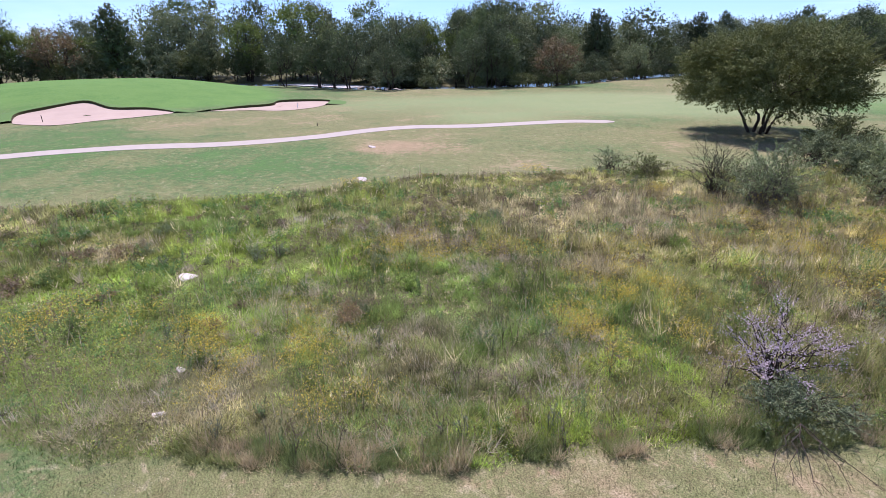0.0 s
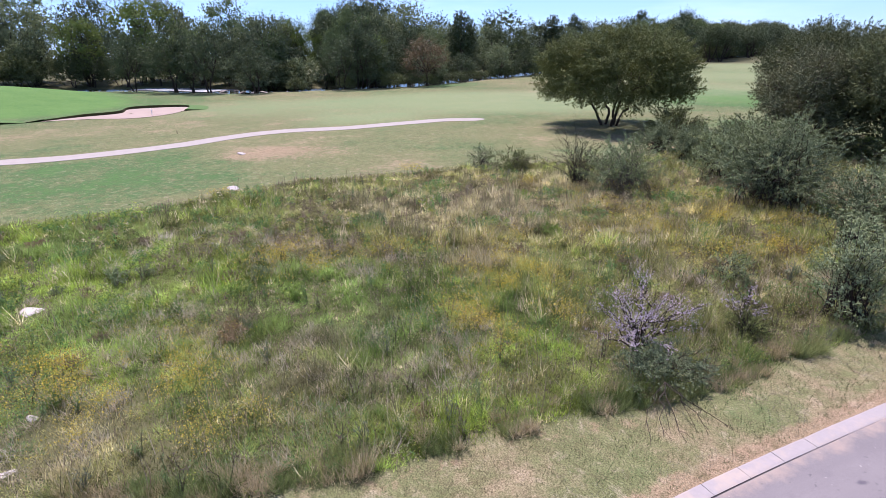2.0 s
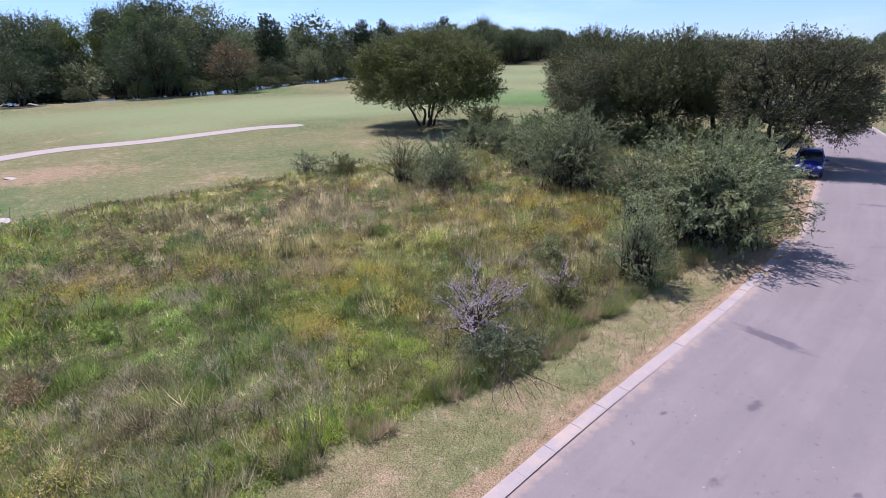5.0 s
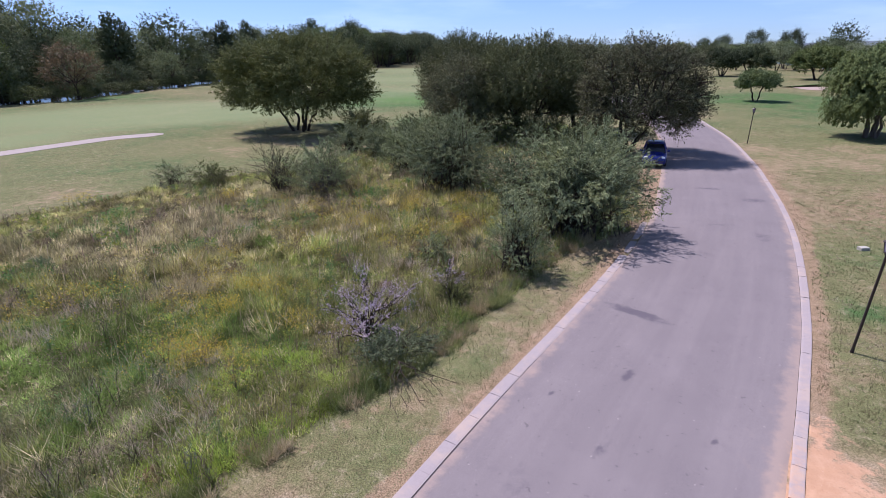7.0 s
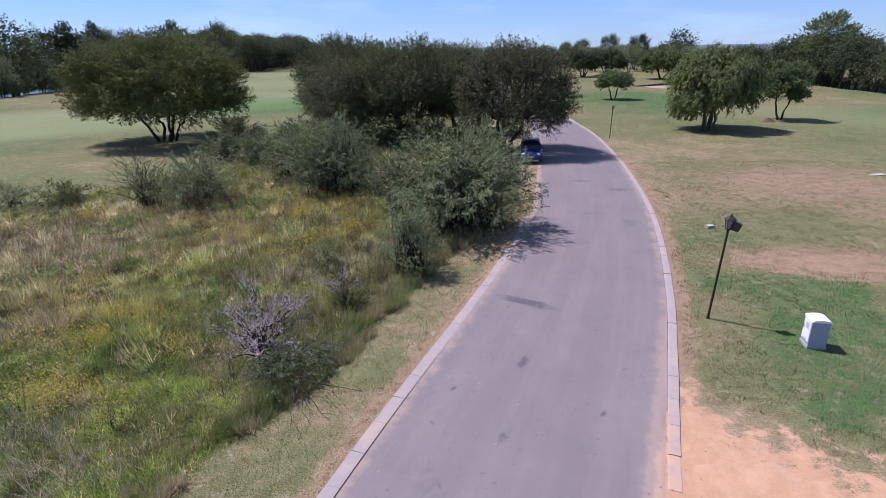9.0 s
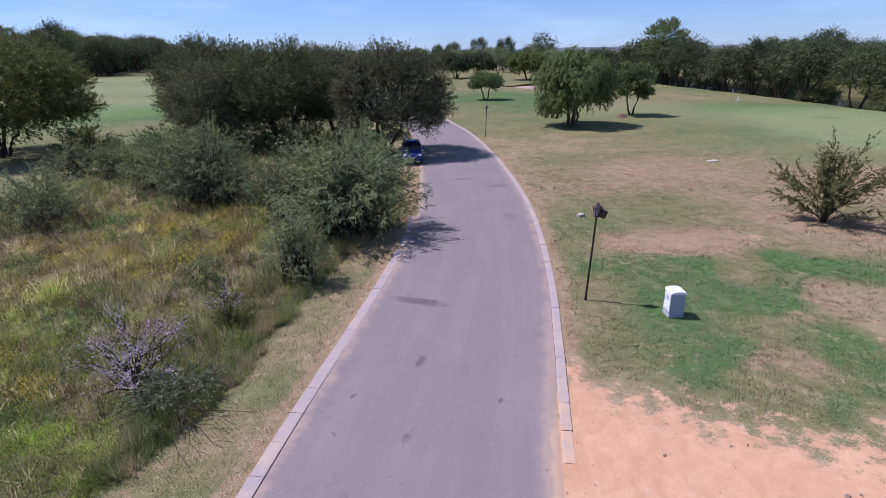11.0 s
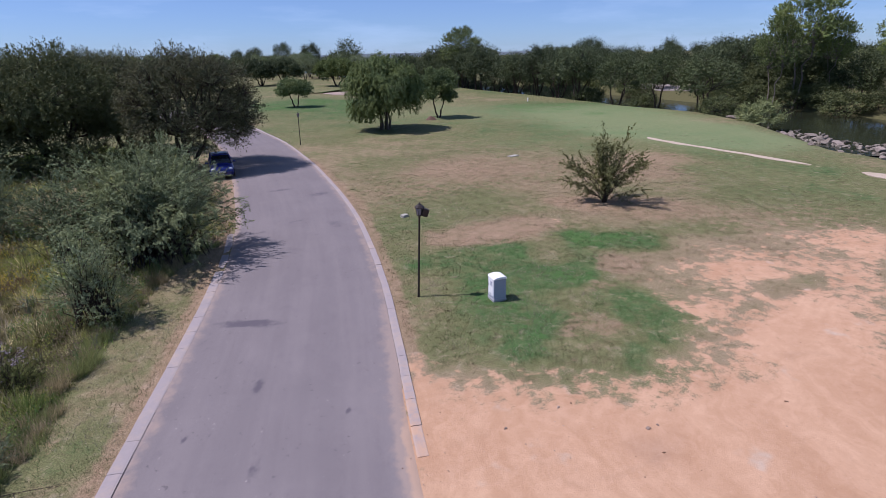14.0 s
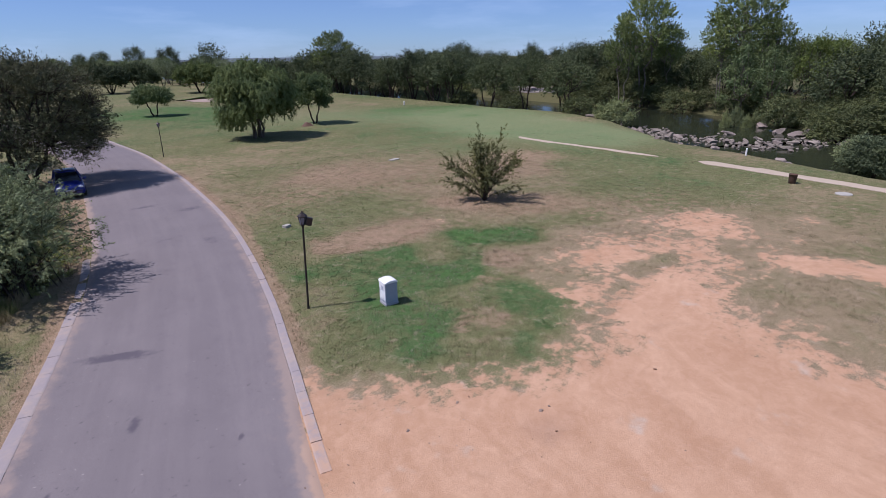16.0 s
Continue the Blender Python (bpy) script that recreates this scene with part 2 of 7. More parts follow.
# faint curved wheel marks round a turning place
apart = k.n.new("ShaderNodeVectorMath")
apart.operation = "SUBTRACT"
apart.inputs[1].default_value = (17.5, -1.5, 0.0)
k.l.new(pos, apart.inputs[0])
away = k.n.new("ShaderNodeVectorMath")
away.operation = "LENGTH"
k.l.new(apart.outputs[0], away.inputs[0])
axes = k.n.new("ShaderNodeSeparateXYZ")
k.l.new(apart.outputs[0], axes.inputs[0])
ring = k.n.new("ShaderNodeCombineXYZ")
k.l.new(k.math("MULTIPLY", k.math("ADD", away.outputs["Value"], k.math("MULTIPLY", k.noise(pos, 0.35, 3), 3.0)), 1.5), ring.inputs[0]), k.l.new(k.math("ARCTAN2", axes.outputs[1], axes.outputs[0]), ring.inputs[1])
marks = k.noise(ring.outputs[0], 1.0, 5, 0.7)
earth = k.mix(k.ramp(marks, 0.36, 0.66), k.mix(0.20, earth, (0.27, 0.155, 0.09)), k.mix(0.14, earth, (0.60, 0.42, 0.29)))
earth = k.mix(k.ramp(k.noise(pos, 0.9, 3, 0.6), 0.62, 0.8), earth, (0.46, 0.37, 0.28))
earth = k.mix(k.ramp(k.noise(pos, 0.33, 5, 0.7, 1.2), 0.52, 0.75, 0.0, 0.4), earth, (0.30, 0.185, 0.115))
earth = k.mix(k.ramp(k.noise(pos, 2.6, 7, 0.75, 0.4), 0.42, 0.62), k.mix(0.10, earth, (0.20, 0.115, 0.07)), k.mix(0.07, earth, (0.62, 0.47, 0.36)))
earth = k.mix(k.ramp(k.noise(pos, 24, 6, 0.8), 0.54, 0.72), earth, k.mix(0.5, earth, (0.16, 0.09, 0.055)))
earth = k.mix(k.ramp(k.noise(pos, 19, 5, 0.8), 0.60, 0.70), earth, k.mix(0.45, earth, (0.66, 0.52, 0.42)))
earth = k.mix(k.ramp(k.attribute("spill").outputs["Fac"], 0.15, 0.9), earth, k.mix(0.5, earth, (0.17, 0.11, 0.085)))
trodden = k.mix(k.ramp(bare, 0.3, 0.9), k.mix(0.5, lawn, (0.36, 0.27, 0.19)), earth)
lawn = k.mix(k.ramp(green, 1.0, 1.35, 0.0, 0.6), lawn, k.mix(fine, (0.030, 0.078, 0.014), (0.085, 0.185, 0.048)))
k.colour(k.mix(bare, lawn, trodden))
k.bump(k.math("ADD", fine, k.math("MULTIPLY", mid, 1.5)), 0.5, 0.03)

road_mat = material("weathered_asphalt", (0.2, 0.19, 0.2), 0.9, spec=0.2)
k = Nodes(road_mat)
pos = k.place()
grit, blot = k.noise(pos, 60, 3, 0.8), k.noise(pos, 0.35, 4, 0.6, 0.4)
c = k.mix(blot, (0.141, 0.123, 0.121), (0.206, 0.182, 0.174))
lengthwise = k.n.new("ShaderNodeCombineXYZ")
k.l.new(k.math("MULTIPLY", k.attribute("across").outputs["Fac"], 1.0), lengthwise.inputs[0]), k.l.new(k.math("MULTIPLY", k.attribute("along").outputs["Fac"], 0.06), lengthwise.inputs[1])
c = k.mix(k.ramp(k.noise(lengthwise.outputs[0], 1.6, 5, 0.65), 0.38, 0.66), k.mix(0.16, c, (0.115, 0.10, 0.108)), k.mix(0.06, c, (0.33, 0.29, 0.28)))
c = k.mix(k.ramp(k.noise(pos, 2.2, 6, 0.75), 0.54, 0.68, 0.0, 0.35), c, (0.125, 0.110, 0.115))
speck = k.ramp(k.noise(pos, 8.5, 2, 0.4), 0.70, 0.76)
c = k.mix(k.math("MULTIPLY", speck, 0.5), c, (0.07, 0.06, 0.065))
c = k.mix(k.ramp(k.noise(pos, 13, 2, 0.4), 0.72, 0.77, 0.0, 0.45), c, (0.40, 0.35, 0.32))
c = k.mix(k.ramp(grit, 0.35, 0.7), k.mix(0.14, c, (0.05, 0.05, 0.055)), k.mix(0.08, c, (0.45, 0.42, 0.4)))
lines = k.noise(pos, 1.1, 5, 0.7)
c = k.mix(k.ramp(lines, 0.55, 0.75, 0.0, 0.2), c, (0.27, 0.235, 0.225))
stain = k.ramp(k.math("ADD", k.attribute("oil").outputs["Fac"], k.math("MULTIPLY", k.math("SUBTRACT", k.noise(pos, 5, 4, 0.7), 0.5), 0.7)), 0.30, 0.75)
c = k.mix(k.math("MULTIPLY", stain, 0.75), c, (0.075, 0.066, 0.080))
sandy = k.ramp(k.math("ADD", k.attribute("dust").outputs["Fac"], k.math("MULTIPLY", k.math("SUBTRACT", k.noise(pos, 1.4, 5, 0.75), 0.5), 1.7)), 0.35, 1.0)
c = k.mix(k.math("MULTIPLY", sandy, 0.68), c, (0.31, 0.238, 0.188))
drift = k.ramp(k.math("ADD", k.attribute("dust").outputs["Fac"], k.math("MULTIPLY", k.math("SUBTRACT", k.noise(pos, 2.2, 5, 0.75), 0.5), 1.3)), 1.1, 1.55)
c = k.mix(drift, c, k.mix(k.noise(pos, 1.2, 4, 0.6), (0.34, 0.235, 0.165), (0.42, 0.30, 0.215)))
k.colour(c)
k.bump(grit, 0.25, 0.01)

kerb_mat = material("pale_concrete", (0.33, 0.30, 0.29), 0.9, spec=0.2)
k = Nodes(kerb_mat)
pos = k.place()
c = k.mix(k.noise(pos, 14, 4, 0.7), (0.245, 0.214, 0.206), (0.325, 0.286, 0.273))
c = k.mix(k.math("MULTIPLY", k.one(), 0.3), c, (0.26, 0.235, 0.22))
reach = k.n.new("ShaderNodeSeparateXYZ")
k.l.new(pos, reach.inputs[0])
c = k.mix(k.ramp(k.noise(pos, 1.1, 4, 0.7), 0.44, 0.72, 0.0, 0.75), c, (0.38, 0.302, 0.235))
blown = k.math("ADD", k.math("MULTIPLY", k.math("SUBTRACT", 12.0, reach.outputs[1]), 0.16), k.math("MULTIPLY", k.math("SUBTRACT", k.noise(pos, 2.4, 5, 0.75), 0.5), 1.6))
east = k.ramp(reach.outputs[0], 2.5, 3.2)
k.colour(k.mix(k.math("MULTIPLY", east, k.ramp(blown, 0.25, 0.9)), c, (0.43, 0.285, 0.19)))
k.bump(k.noise(pos, 40, 3), 0.3, 0.01)

path_mat = material("pale_paving", (0.33, 0.28, 0.26), 0.95, spec=0.15)
k = Nodes(path_mat)
pos = k.place()
k.colour(k.mix(k.noise(pos, 1.3, 5, 0.7), (0.240, 0.208, 0.182), (0.345, 0.308, 0.272)))
sand_path_mat = material("trodden_sand", (0.42, 0.34, 0.24), 0.95, spec=0.15)
k = Nodes(sand_path_mat)
pos = k.place()
k.colour(k.mix(k.noise(pos, 0.9, 5, 0.7), (0.35, 0.280, 0.20), (0.47, 0.395, 0.30)))
sand_mat = material("bunker_sand", (0.5, 0.40, 0.33), 0.95, spec=0.1)
k = Nodes(sand_mat)
pos = k.place()
k.colour(k.mix(k.noise(pos, 0.4, 4, 0.6), (0.265, 0.20, 0.163), (0.36, 0.285, 0.235)))
k.bump(k.noise(pos, 1.5, 4), 0.4, 0.1)

lip_mat = material("dark_turf_edge", (0.05, 0.045, 0.02), 0.95, spec=0.1)
k = Nodes(lip_mat)
k.colour(k.mix(k.noise(k.place(), 3, 4), (0.03, 0.03, 0.012), (0.08, 0.075, 0.03)))
turf_mat = material("green_turf", LAWN_LUSH, 0.9, spec=0.1)
k = Nodes(turf_mat)
k.colour(k.mix(k.noise(k.place(), 1.2, 4, 0.7), (0.062, 0.118, 0.032), (0.085, 0.148, 0.042)))

water_mat = material("river_water", (0.020, 0.025, 0.014), 0.12, spec=0.18)
k = Nodes(water_mat)
pos = k.place()
k.bump(k.noise(pos, 1.6, 3, 0.6), 0.05, 0.05)
foam_mat = material("white_water", (0.6, 0.62, 0.63), 0.6)
k = Nodes(foam_mat)
pos = k.place()
k.colour(k.mix(k.ramp(k.noise(pos, 0.8, 5, 0.7), 0.4, 0.6), (0.08, 0.09, 0.09), (0.34, 0.35, 0.36)))

rock_mat = stone_material("river_rock", (0.27, 0.235, 0.185), 3.0)
grit_mat = stone_material("pale_grit", (0.48, 0.36, 0.27), 4.0)
clod_mat = stone_material("brown_clod", (0.30, 0.185, 0.115), 4.0)
pale_rock_mat = stone_material("pale_rock", (0.72, 0.64, 0.58), 3.0)
bank_rock_mat = stone_material("bank_rock", (0.31, 0.26, 0.215), 2.0)
grass_mat = tone_material("meadow_blades", 0.5)
turf_blade_mat = tone_material("lawn_blades", 0.35)
flower_mat = tone_material("petals", 0.2)
bark_dark = bark_material("dark_bark", (0.055, 0.042, 0.034))
bark_grey = bark_material("grey_bark", (0.14, 0.115, 0.095))
bark_pale = bark_material("pale_bark", (0.20, 0.17, 0.14))
leaf_thorn = leaf_material("thorn_tree_leaf", (0.117, 0.139, 0.051), (0.083, 0.103, 0.041), 0.15)
leaf_olive = leaf_material("olive_leaf", (0.172, 0.178, 0.071), (0.121, 0.136, 0.055))
leaf_dark = leaf_material("dark_leaf", (0.064, 0.090, 0.047), (0.092, 0.115, 0.056), 0.17)
leaf_brown = leaf_material("dusky_leaf", (0.117, 0.124, 0.069), (0.086, 0.110, 0.055), 0.15)
leaf_grey = leaf_material("grey_green_leaf", (0.168, 0.212, 0.107), (0.232, 0.282, 0.148), 0.15)
leaf_thicket = leaf_material("thicket_leaf", (0.103, 0.125, 0.055), (0.138, 0.156, 0.071), 0.17)
leaf_willow = leaf_material("willow_leaf", (0.129, 0.178, 0.078), (0.087, 0.130, 0.059))
leaf_light = leaf_material("light_green_leaf", (0.142, 0.192, 0.050), (0.106, 0.155, 0.043))
leaf_wood = leaf_material("woodland_leaf", (0.137, 0.174, 0.093), (0.178, 0.214, 0.118), 0.2)
leaf_gum = leaf_material("gum_leaf", (0.141, 0.191, 0.067), (0.184, 0.236, 0.084))
leaf_reed = leaf_material("reed_leaf", (0.185, 0.228, 0.112), (0.135, 0.172, 0.082))
leaf_dusk = leaf_material("tangled_shrub_leaf", (0.105, 0.130, 0.055), (0.072, 0.092, 0.042), 0.17)
leaf_rust = leaf_material("rusty_leaf", (0.150, 0.111, 0.070), (0.106, 0.105, 0.055))
blossom_mat = leaf_material("pale_dry_pods", (0.567, 0.489, 0.547), (0.367, 0.304, 0.348), 0.17)
leaf_herb = leaf_material("herb_leaf", (0.15, 0.215, 0.065), (0.115, 0.175, 0.055))
leaf_dying = leaf_material("dying_leaf", (0.27, 0.205, 0.13), (0.20, 0.16, 0.10))
leaf_fresh = leaf_material("fresh_leaf", (0.22, 0.32, 0.075), (0.17, 0.26, 0.06))

# ---- terrain ----
RIVER_WEST = [(-60, 700), (-118, 489), (-116, 300), (-108, 186), (-100, 140), (-95, 108), (-92, 86), (-101, 68),
              (-108, 52), (-122, 47), (-140, 43), (-158, 30), (-170, 0), (-178, -60), (-190, -200)]
RIVER_EAST = [(-10, -240), (20, -80), (33, -20), (39.6, 2.2), (41.8, 7.2), (44.4, 12.3), (46.5, 18.5), (52.9, 25.3),
              (58.3, 30.8), (62.7, 38.9), (64.1, 54.8), (67.5, 70.7), (72, 102.8), (80, 177), (95, 300), (120, 700)]
MEADOW = [(-24, -6), (-14.5, -4.6), (-10.8, -1.7), (-10, -0.1), (-8.5, 1.7), (-6.5, 4.7), (-5.2, 7.4), (-4, 9.6), (-2.6, 11.8),
          (-1.8, 14.2), (-0.5, 17.1), (1.0, 20.5), (2.9, 23.5), (4, 28), (4.7, 33), (4.9, 38), (5.6, 45), (6, 52), (2, 58),
          (-10, 58), (-14, 44), (-18, 34), (-21, 30.5), (-24, 27), (-26.1, 21.6), (-29.1, 17.5), (-29.5, 10), (-32, 2.5),
          (-35.4, -5.8), (-38, -20), (-26, -20)]
DIRT_AREA = [(2.6, 7.0), (3.8, 9.7), (5.0, 10.1), (5.9, 10.0), (7.2, 9.0), (8.2, 7.7), (9.7, 7.0), (11.2, 6.6), (11.9, 6.4), (12.8, 7.4), (14.4, 8.0),
             (16.9, 8.3), (20.5, 7.8), (24.6, 7.3), (25.2, 5.3), (22, 4.9), (19.3, 4.6), (17.8, 3.5), (15.9, 2.0), (15.6, -0.3), (18, -6), (24, -25), (-9, -25), (-1.6, -1)]


ROAD = [(-24, -62), (-13.0, -32), (-5.2, -9.5), (-2.1, -1.0), (0.87, 7.1), (3.05, 12.5), (4.55, 16.3), (6.15, 21), (7.38, 25.5), (8.45, 30.5), (9.2, 34.4), (10.0, 39), (11.3, 49), (11.7, 57), (11.8, 64), (10.6, 77), (6.5, 95), (-2, 118), (-16, 142)]


def terrain(x, y):
    x, y = np.asarray(x, float), np.asarray(y, float)
    e = np.hypot((x + 130) / 45, y / 42)
    z = 3.2 * smooth(1.0, 0.25, e)
    z = z + 0.18 * (fbm(x, y, 26, 5) - 0.5) * smooth(22, 45, np.hypot(x, y))
    west = polyline_side(x, y, RIVER_WEST)
    bed = smooth(0, 4, west) * smooth(20, 15, west)
    z = z * (1 - smooth(0, 5, west)) - 1.5 * bed + 1.2 * smooth(20, 34, west)
    east = polyline_side(x, y, RIVER_EAST)
    bed = smooth(-0.5, 5, east) * smooth(24.5, 19, east)
    return z - 2.0 * bed + 1.0 * smooth(24, 38, east)


GREEN_WEST = [(-40.6, 11.4, 9, 0.42), (-38, 2, 9, 0.32), (-61, -4, 9, 0.36), (-71, -2, 8, 0.42), (-33, 18, 6, 0.25), (-52, -10, 9, 0.5), (-25, 87, 13, 0.95),
               (-32, 94, 12, 0.8), (-128, 0, 40, 1.0), (-104, 16, 12, 0.9), (-92, -2, 8, 0.6), (-15, -3.5, 5, 0.7), (-3.2, 7.5, 1.2, 0.3), (-1.4, 11.0, 1.0, 0.3),
               (-90, 95, 9, 0.5), (-17, 60, 9, 0.3), (-24, 34, 8, 0.25), (-31, 29, 7, 0.25)]
GREEN_EAST = [(10.3, 15.5, 1.4, 1.0), (11.6, 14.8, 1.3, 1.0), (11.8, 13.1, 1.4, 0.9), (12.9, 11.7, 1.2, 0.9), (10.3, 12.7, 2.1, 0.55), (8.2, 11.0, 2.0, 0.35), (9.2, 9.8, 1.2, 0.55), (8.1, 9.0, 0.8, 0.55),
              (12.1, 8.7, 1.3, 0.8), (11.5, 7.5, 0.8, 0.7), (10.1, 7.1, 0.6, 0.5), (16.4, 14.2, 1.2, 1.3), (17.6, 13.4, 1.1, 1.2), (15.6, 13.7, 0.9, 0.9), (14.2, 12.2, 1.0, 0.6),
              (32, 89, 11, 0.9), (30, 74, 10, 0.5), (52.5, 57, 9, 0.55), (36, 38.5, 7, 0.2), (33, 12, 6, 0.3),
               (41, 25, 6, 0.25), (47, 30, 7, 0.3), (36, 19, 6, 0.15), (10.2, 19.5, 2.5, 0.45), (58, 44, 7, 0.5), (14, 23, 4, 0.35)]
WORN_SPOTS = [(13.3, 16.9, 1.9, 0.8), (11.9, 18.2, 1.4, 0.6), (15.6, 16.6, 1.5, 0.8), (19.6, 18.6, 1.4, 0.7), (-68.7, 6.7, 6, 0.5), (-36.3, 23, 5, 0.55), (-41, 19.2, 3.5, 0.7), (-30.3, 13.1, 2.5, 0.5), (14, 17.4, 2.5, 0.5), (22, 15.6, 2.6, 0.7), (21.9, 18.2, 1.3, 1.2),
              (15.2, 11.3, 1.3, 1.2), (12.2, 10.3, 0.8, 0.7), (10.2, 8.8, 0.9, 0.7), (-13.0, 0.3, 1.3, 1.2), (-11.2, 0.2, 0.9, 1.0), (22, 24, 9, 0.35), (26, 10.5, 5, 0.55), (12.2, 25, 4, 0.35), (4.6, 34, 2.2, 0.9), (4.2, 27, 1.0, 0.9),
              (34, 24, 4, 0.6), (29, 21, 3, 0.6), (38, 33, 4, 0.5), (24, 30, 8, 0.4), (16, 30, 7, 0.3), (9, 60, 5, 0.3)]


def spots(x, y, places):
    total = np.zeros(np.shape(x))
    x, y = x + 2.6 * (fbm(x, y, 2.4, 401) - 0.5), y + 2.6 * (fbm(x, y, 2.4, 403) - 0.5)
    for px, py, r, w in places:
        total = total + w * np.exp(-(((x - px) ** 2 + (y - py) ** 2) / (r * r)) ** 1.3)
    return total


def lushness(x, y):
    base = 0.44 + 0.75 * (fbm(x, y, 16, 3, 4) - 0.5) + 0.06 * smooth(-8, -30, x)
    base = base + 0.10 * smooth(30, 60, np.hypot(x, y)) - 0.05 * smooth(3, 9, x) * smooth(60, 40, y) * smooth(40, 30, x) - 0.13 * smooth(5.5, 4.5, np.abs(polyline_side(x, y, ROAD[2:11]))) - 0.07 * smooth(9, 4, np.hypot(x - 16, y - 15)) - 0.22 * smooth(-5, -1, polygon_inside(x, y, DIRT_AREA)) * smooth(12.5, 15, x) + 0.28 * (fbm(x, y, 3.2, 77) - 0.5) + 0.04 * smooth(28, 40, np.hypot(x, y)) * smooth(12, 18, x)
    return np.clip(base + spots(x, y, GREEN_WEST) + spots(x, y, GREEN_EAST), 0, 1.1)


def dirtiness(x, y):
    d = polygon_inside(x, y, DIRT_AREA)
    fringe = np.where(x > 12, d * np.where(d < 0, 0.11, 0.24) + 0.04, d * 0.35)
    edge = np.abs(polyline_side(x, y, ROAD[2:12]))
    return np.clip(fringe, -0.75, 1.5) + 0.38 * np.exp(-(((edge - 3.22) / 0.22) ** 2)) * smooth(26, 16, y) + 0.7 * spots(x, y, [(22.2, 2.9, 1.1, 1.0), (22.4, 1.2, 1.2, 1.0), (21.9, 0.2, 1.2, 1.0), (18.5, 9.3, 1.2, 0.35), (28.0, 4.0, 1.4, 0.6), (13.7, 8.6, 0.9, 0.5), (10.4, 8.7, 0.7, 0.42), (9.6, 8.2, 0.5, 0.4), (14.7, 10.9, 0.7, 0.5), (14.3, 17.2, 1.5, 0.75), (17.2, 18.2, 1.8, 0.8), (16.6, 16.6, 0.9, 0.8), (21.0, 17.1, 1.3, 0.75), (23.7, 16.6, 1.3, 0.55), (24, 11.5, 2.0, 0.5), (20, 11.5, 2.0, 0.45), (29, 12.5, 2.0, 0.45), (16.6, 9.4, 1.6, 0.4), (19.2, 8.6, 1.8, 0.4), (23.6, 8.0, 2.0, 0.5), (26, 8.2, 1.6, 0.5)]) - 0.7 * spots(x, y, [(21.4, 5.6, 0.5, 0.9), (19.2, 7.0, 0.9, 0.8), (17.5, 7.4, 0.8, 0.8), (15.6, 7.2, 0.5, 0.7), (22.4, 6.3, 0.5, 0.6)])


GRID = 420
line = np.linspace(-1, 1, GRID)
axis = 9.0 * np.sinh(line * math.asinh(1600 / 9.0))
gx, gy = np.meshgrid(axis + 3.0, axis + 12.0, indexing="ij")
gx, gy = gx.ravel(), gy.ravel()
gz = terrain(gx, gy)
i = (np.arange(GRID - 1)[:, None] * GRID + np.arange(GRID - 1)[None]).ravel()
ground_me = sheet("ground", np.c_[gx, gy, gz], np.stack([i, i + GRID, i + GRID + 1, i + 1], 1), ground_mat, smooth_faces=True)
# where the dark floor colour, litter and shade in one, covers the ground
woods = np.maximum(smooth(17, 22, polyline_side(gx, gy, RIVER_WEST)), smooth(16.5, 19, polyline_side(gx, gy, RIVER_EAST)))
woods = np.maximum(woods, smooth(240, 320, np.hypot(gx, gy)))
litter_shade = np.maximum(woods, smooth(-0.3, 0.8, polygon_inside(gx, gy, MEADOW) + 1.6 * (fbm(gx, gy, 3.0, 72) - 0.5)))
for attr, values in (("litter_shade", litter_shade), ("lush", lushness(gx, gy)), ("dirt", dirtiness(gx, gy)), ("mown", spots(gx, gy, [(-128, 0, 40, 1.0), (-106, 14, 13, 0.9), (-25, 88, 14, 0.55), (32, 89, 11, 0.4)])), ("pale", spots(gx, gy, [(48, 38, 9, 0.9), (47, 30, 7, 0.9), (44.5, 24, 6, 0.8), (56, 48, 10, 0.8), (-62, 66, 20, 0.9), (-44, 70, 16, 0.8), (-36, 100, 20, 0.7), (-78, 40, 16, 0.6), (-52, 40, 9, 0.6), (-50, 150, 36, 0.7), (-64, 230, 50, 0.7), (42, 60, 14, 0.5), (31, 34, 7, 0.3)])), ("spill", spots(gx, gy, [(7.6, 5.2, 0.5, 0.45), (8.4, 5.0, 0.5, 0.35), (13.5, 4.5, 1.2, 0.2), (6.6, 8.2, 0.7, 0.3)])), ("worn", spots(gx, gy, WORN_SPOTS) + 0.45 * (fbm(gx, gy, 9, 9) - 0.5) + 1.1 * np.exp(-(((np.abs(polyline_side(gx, gy, ROAD[2:12])) - 3.15) / 0.35) ** 2)) + 0.4 * np.exp(-(((polygon_inside(gx, gy, MEADOW) + 0.45) / 0.4) ** 2)) * smooth(30, 20, np.hypot(gx, gy)))):
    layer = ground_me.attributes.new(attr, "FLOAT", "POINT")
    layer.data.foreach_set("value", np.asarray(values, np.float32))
tagged(new("ground", ground_me), "dry tan and green mown grass with bare orange earth", "ground", kind="structure")


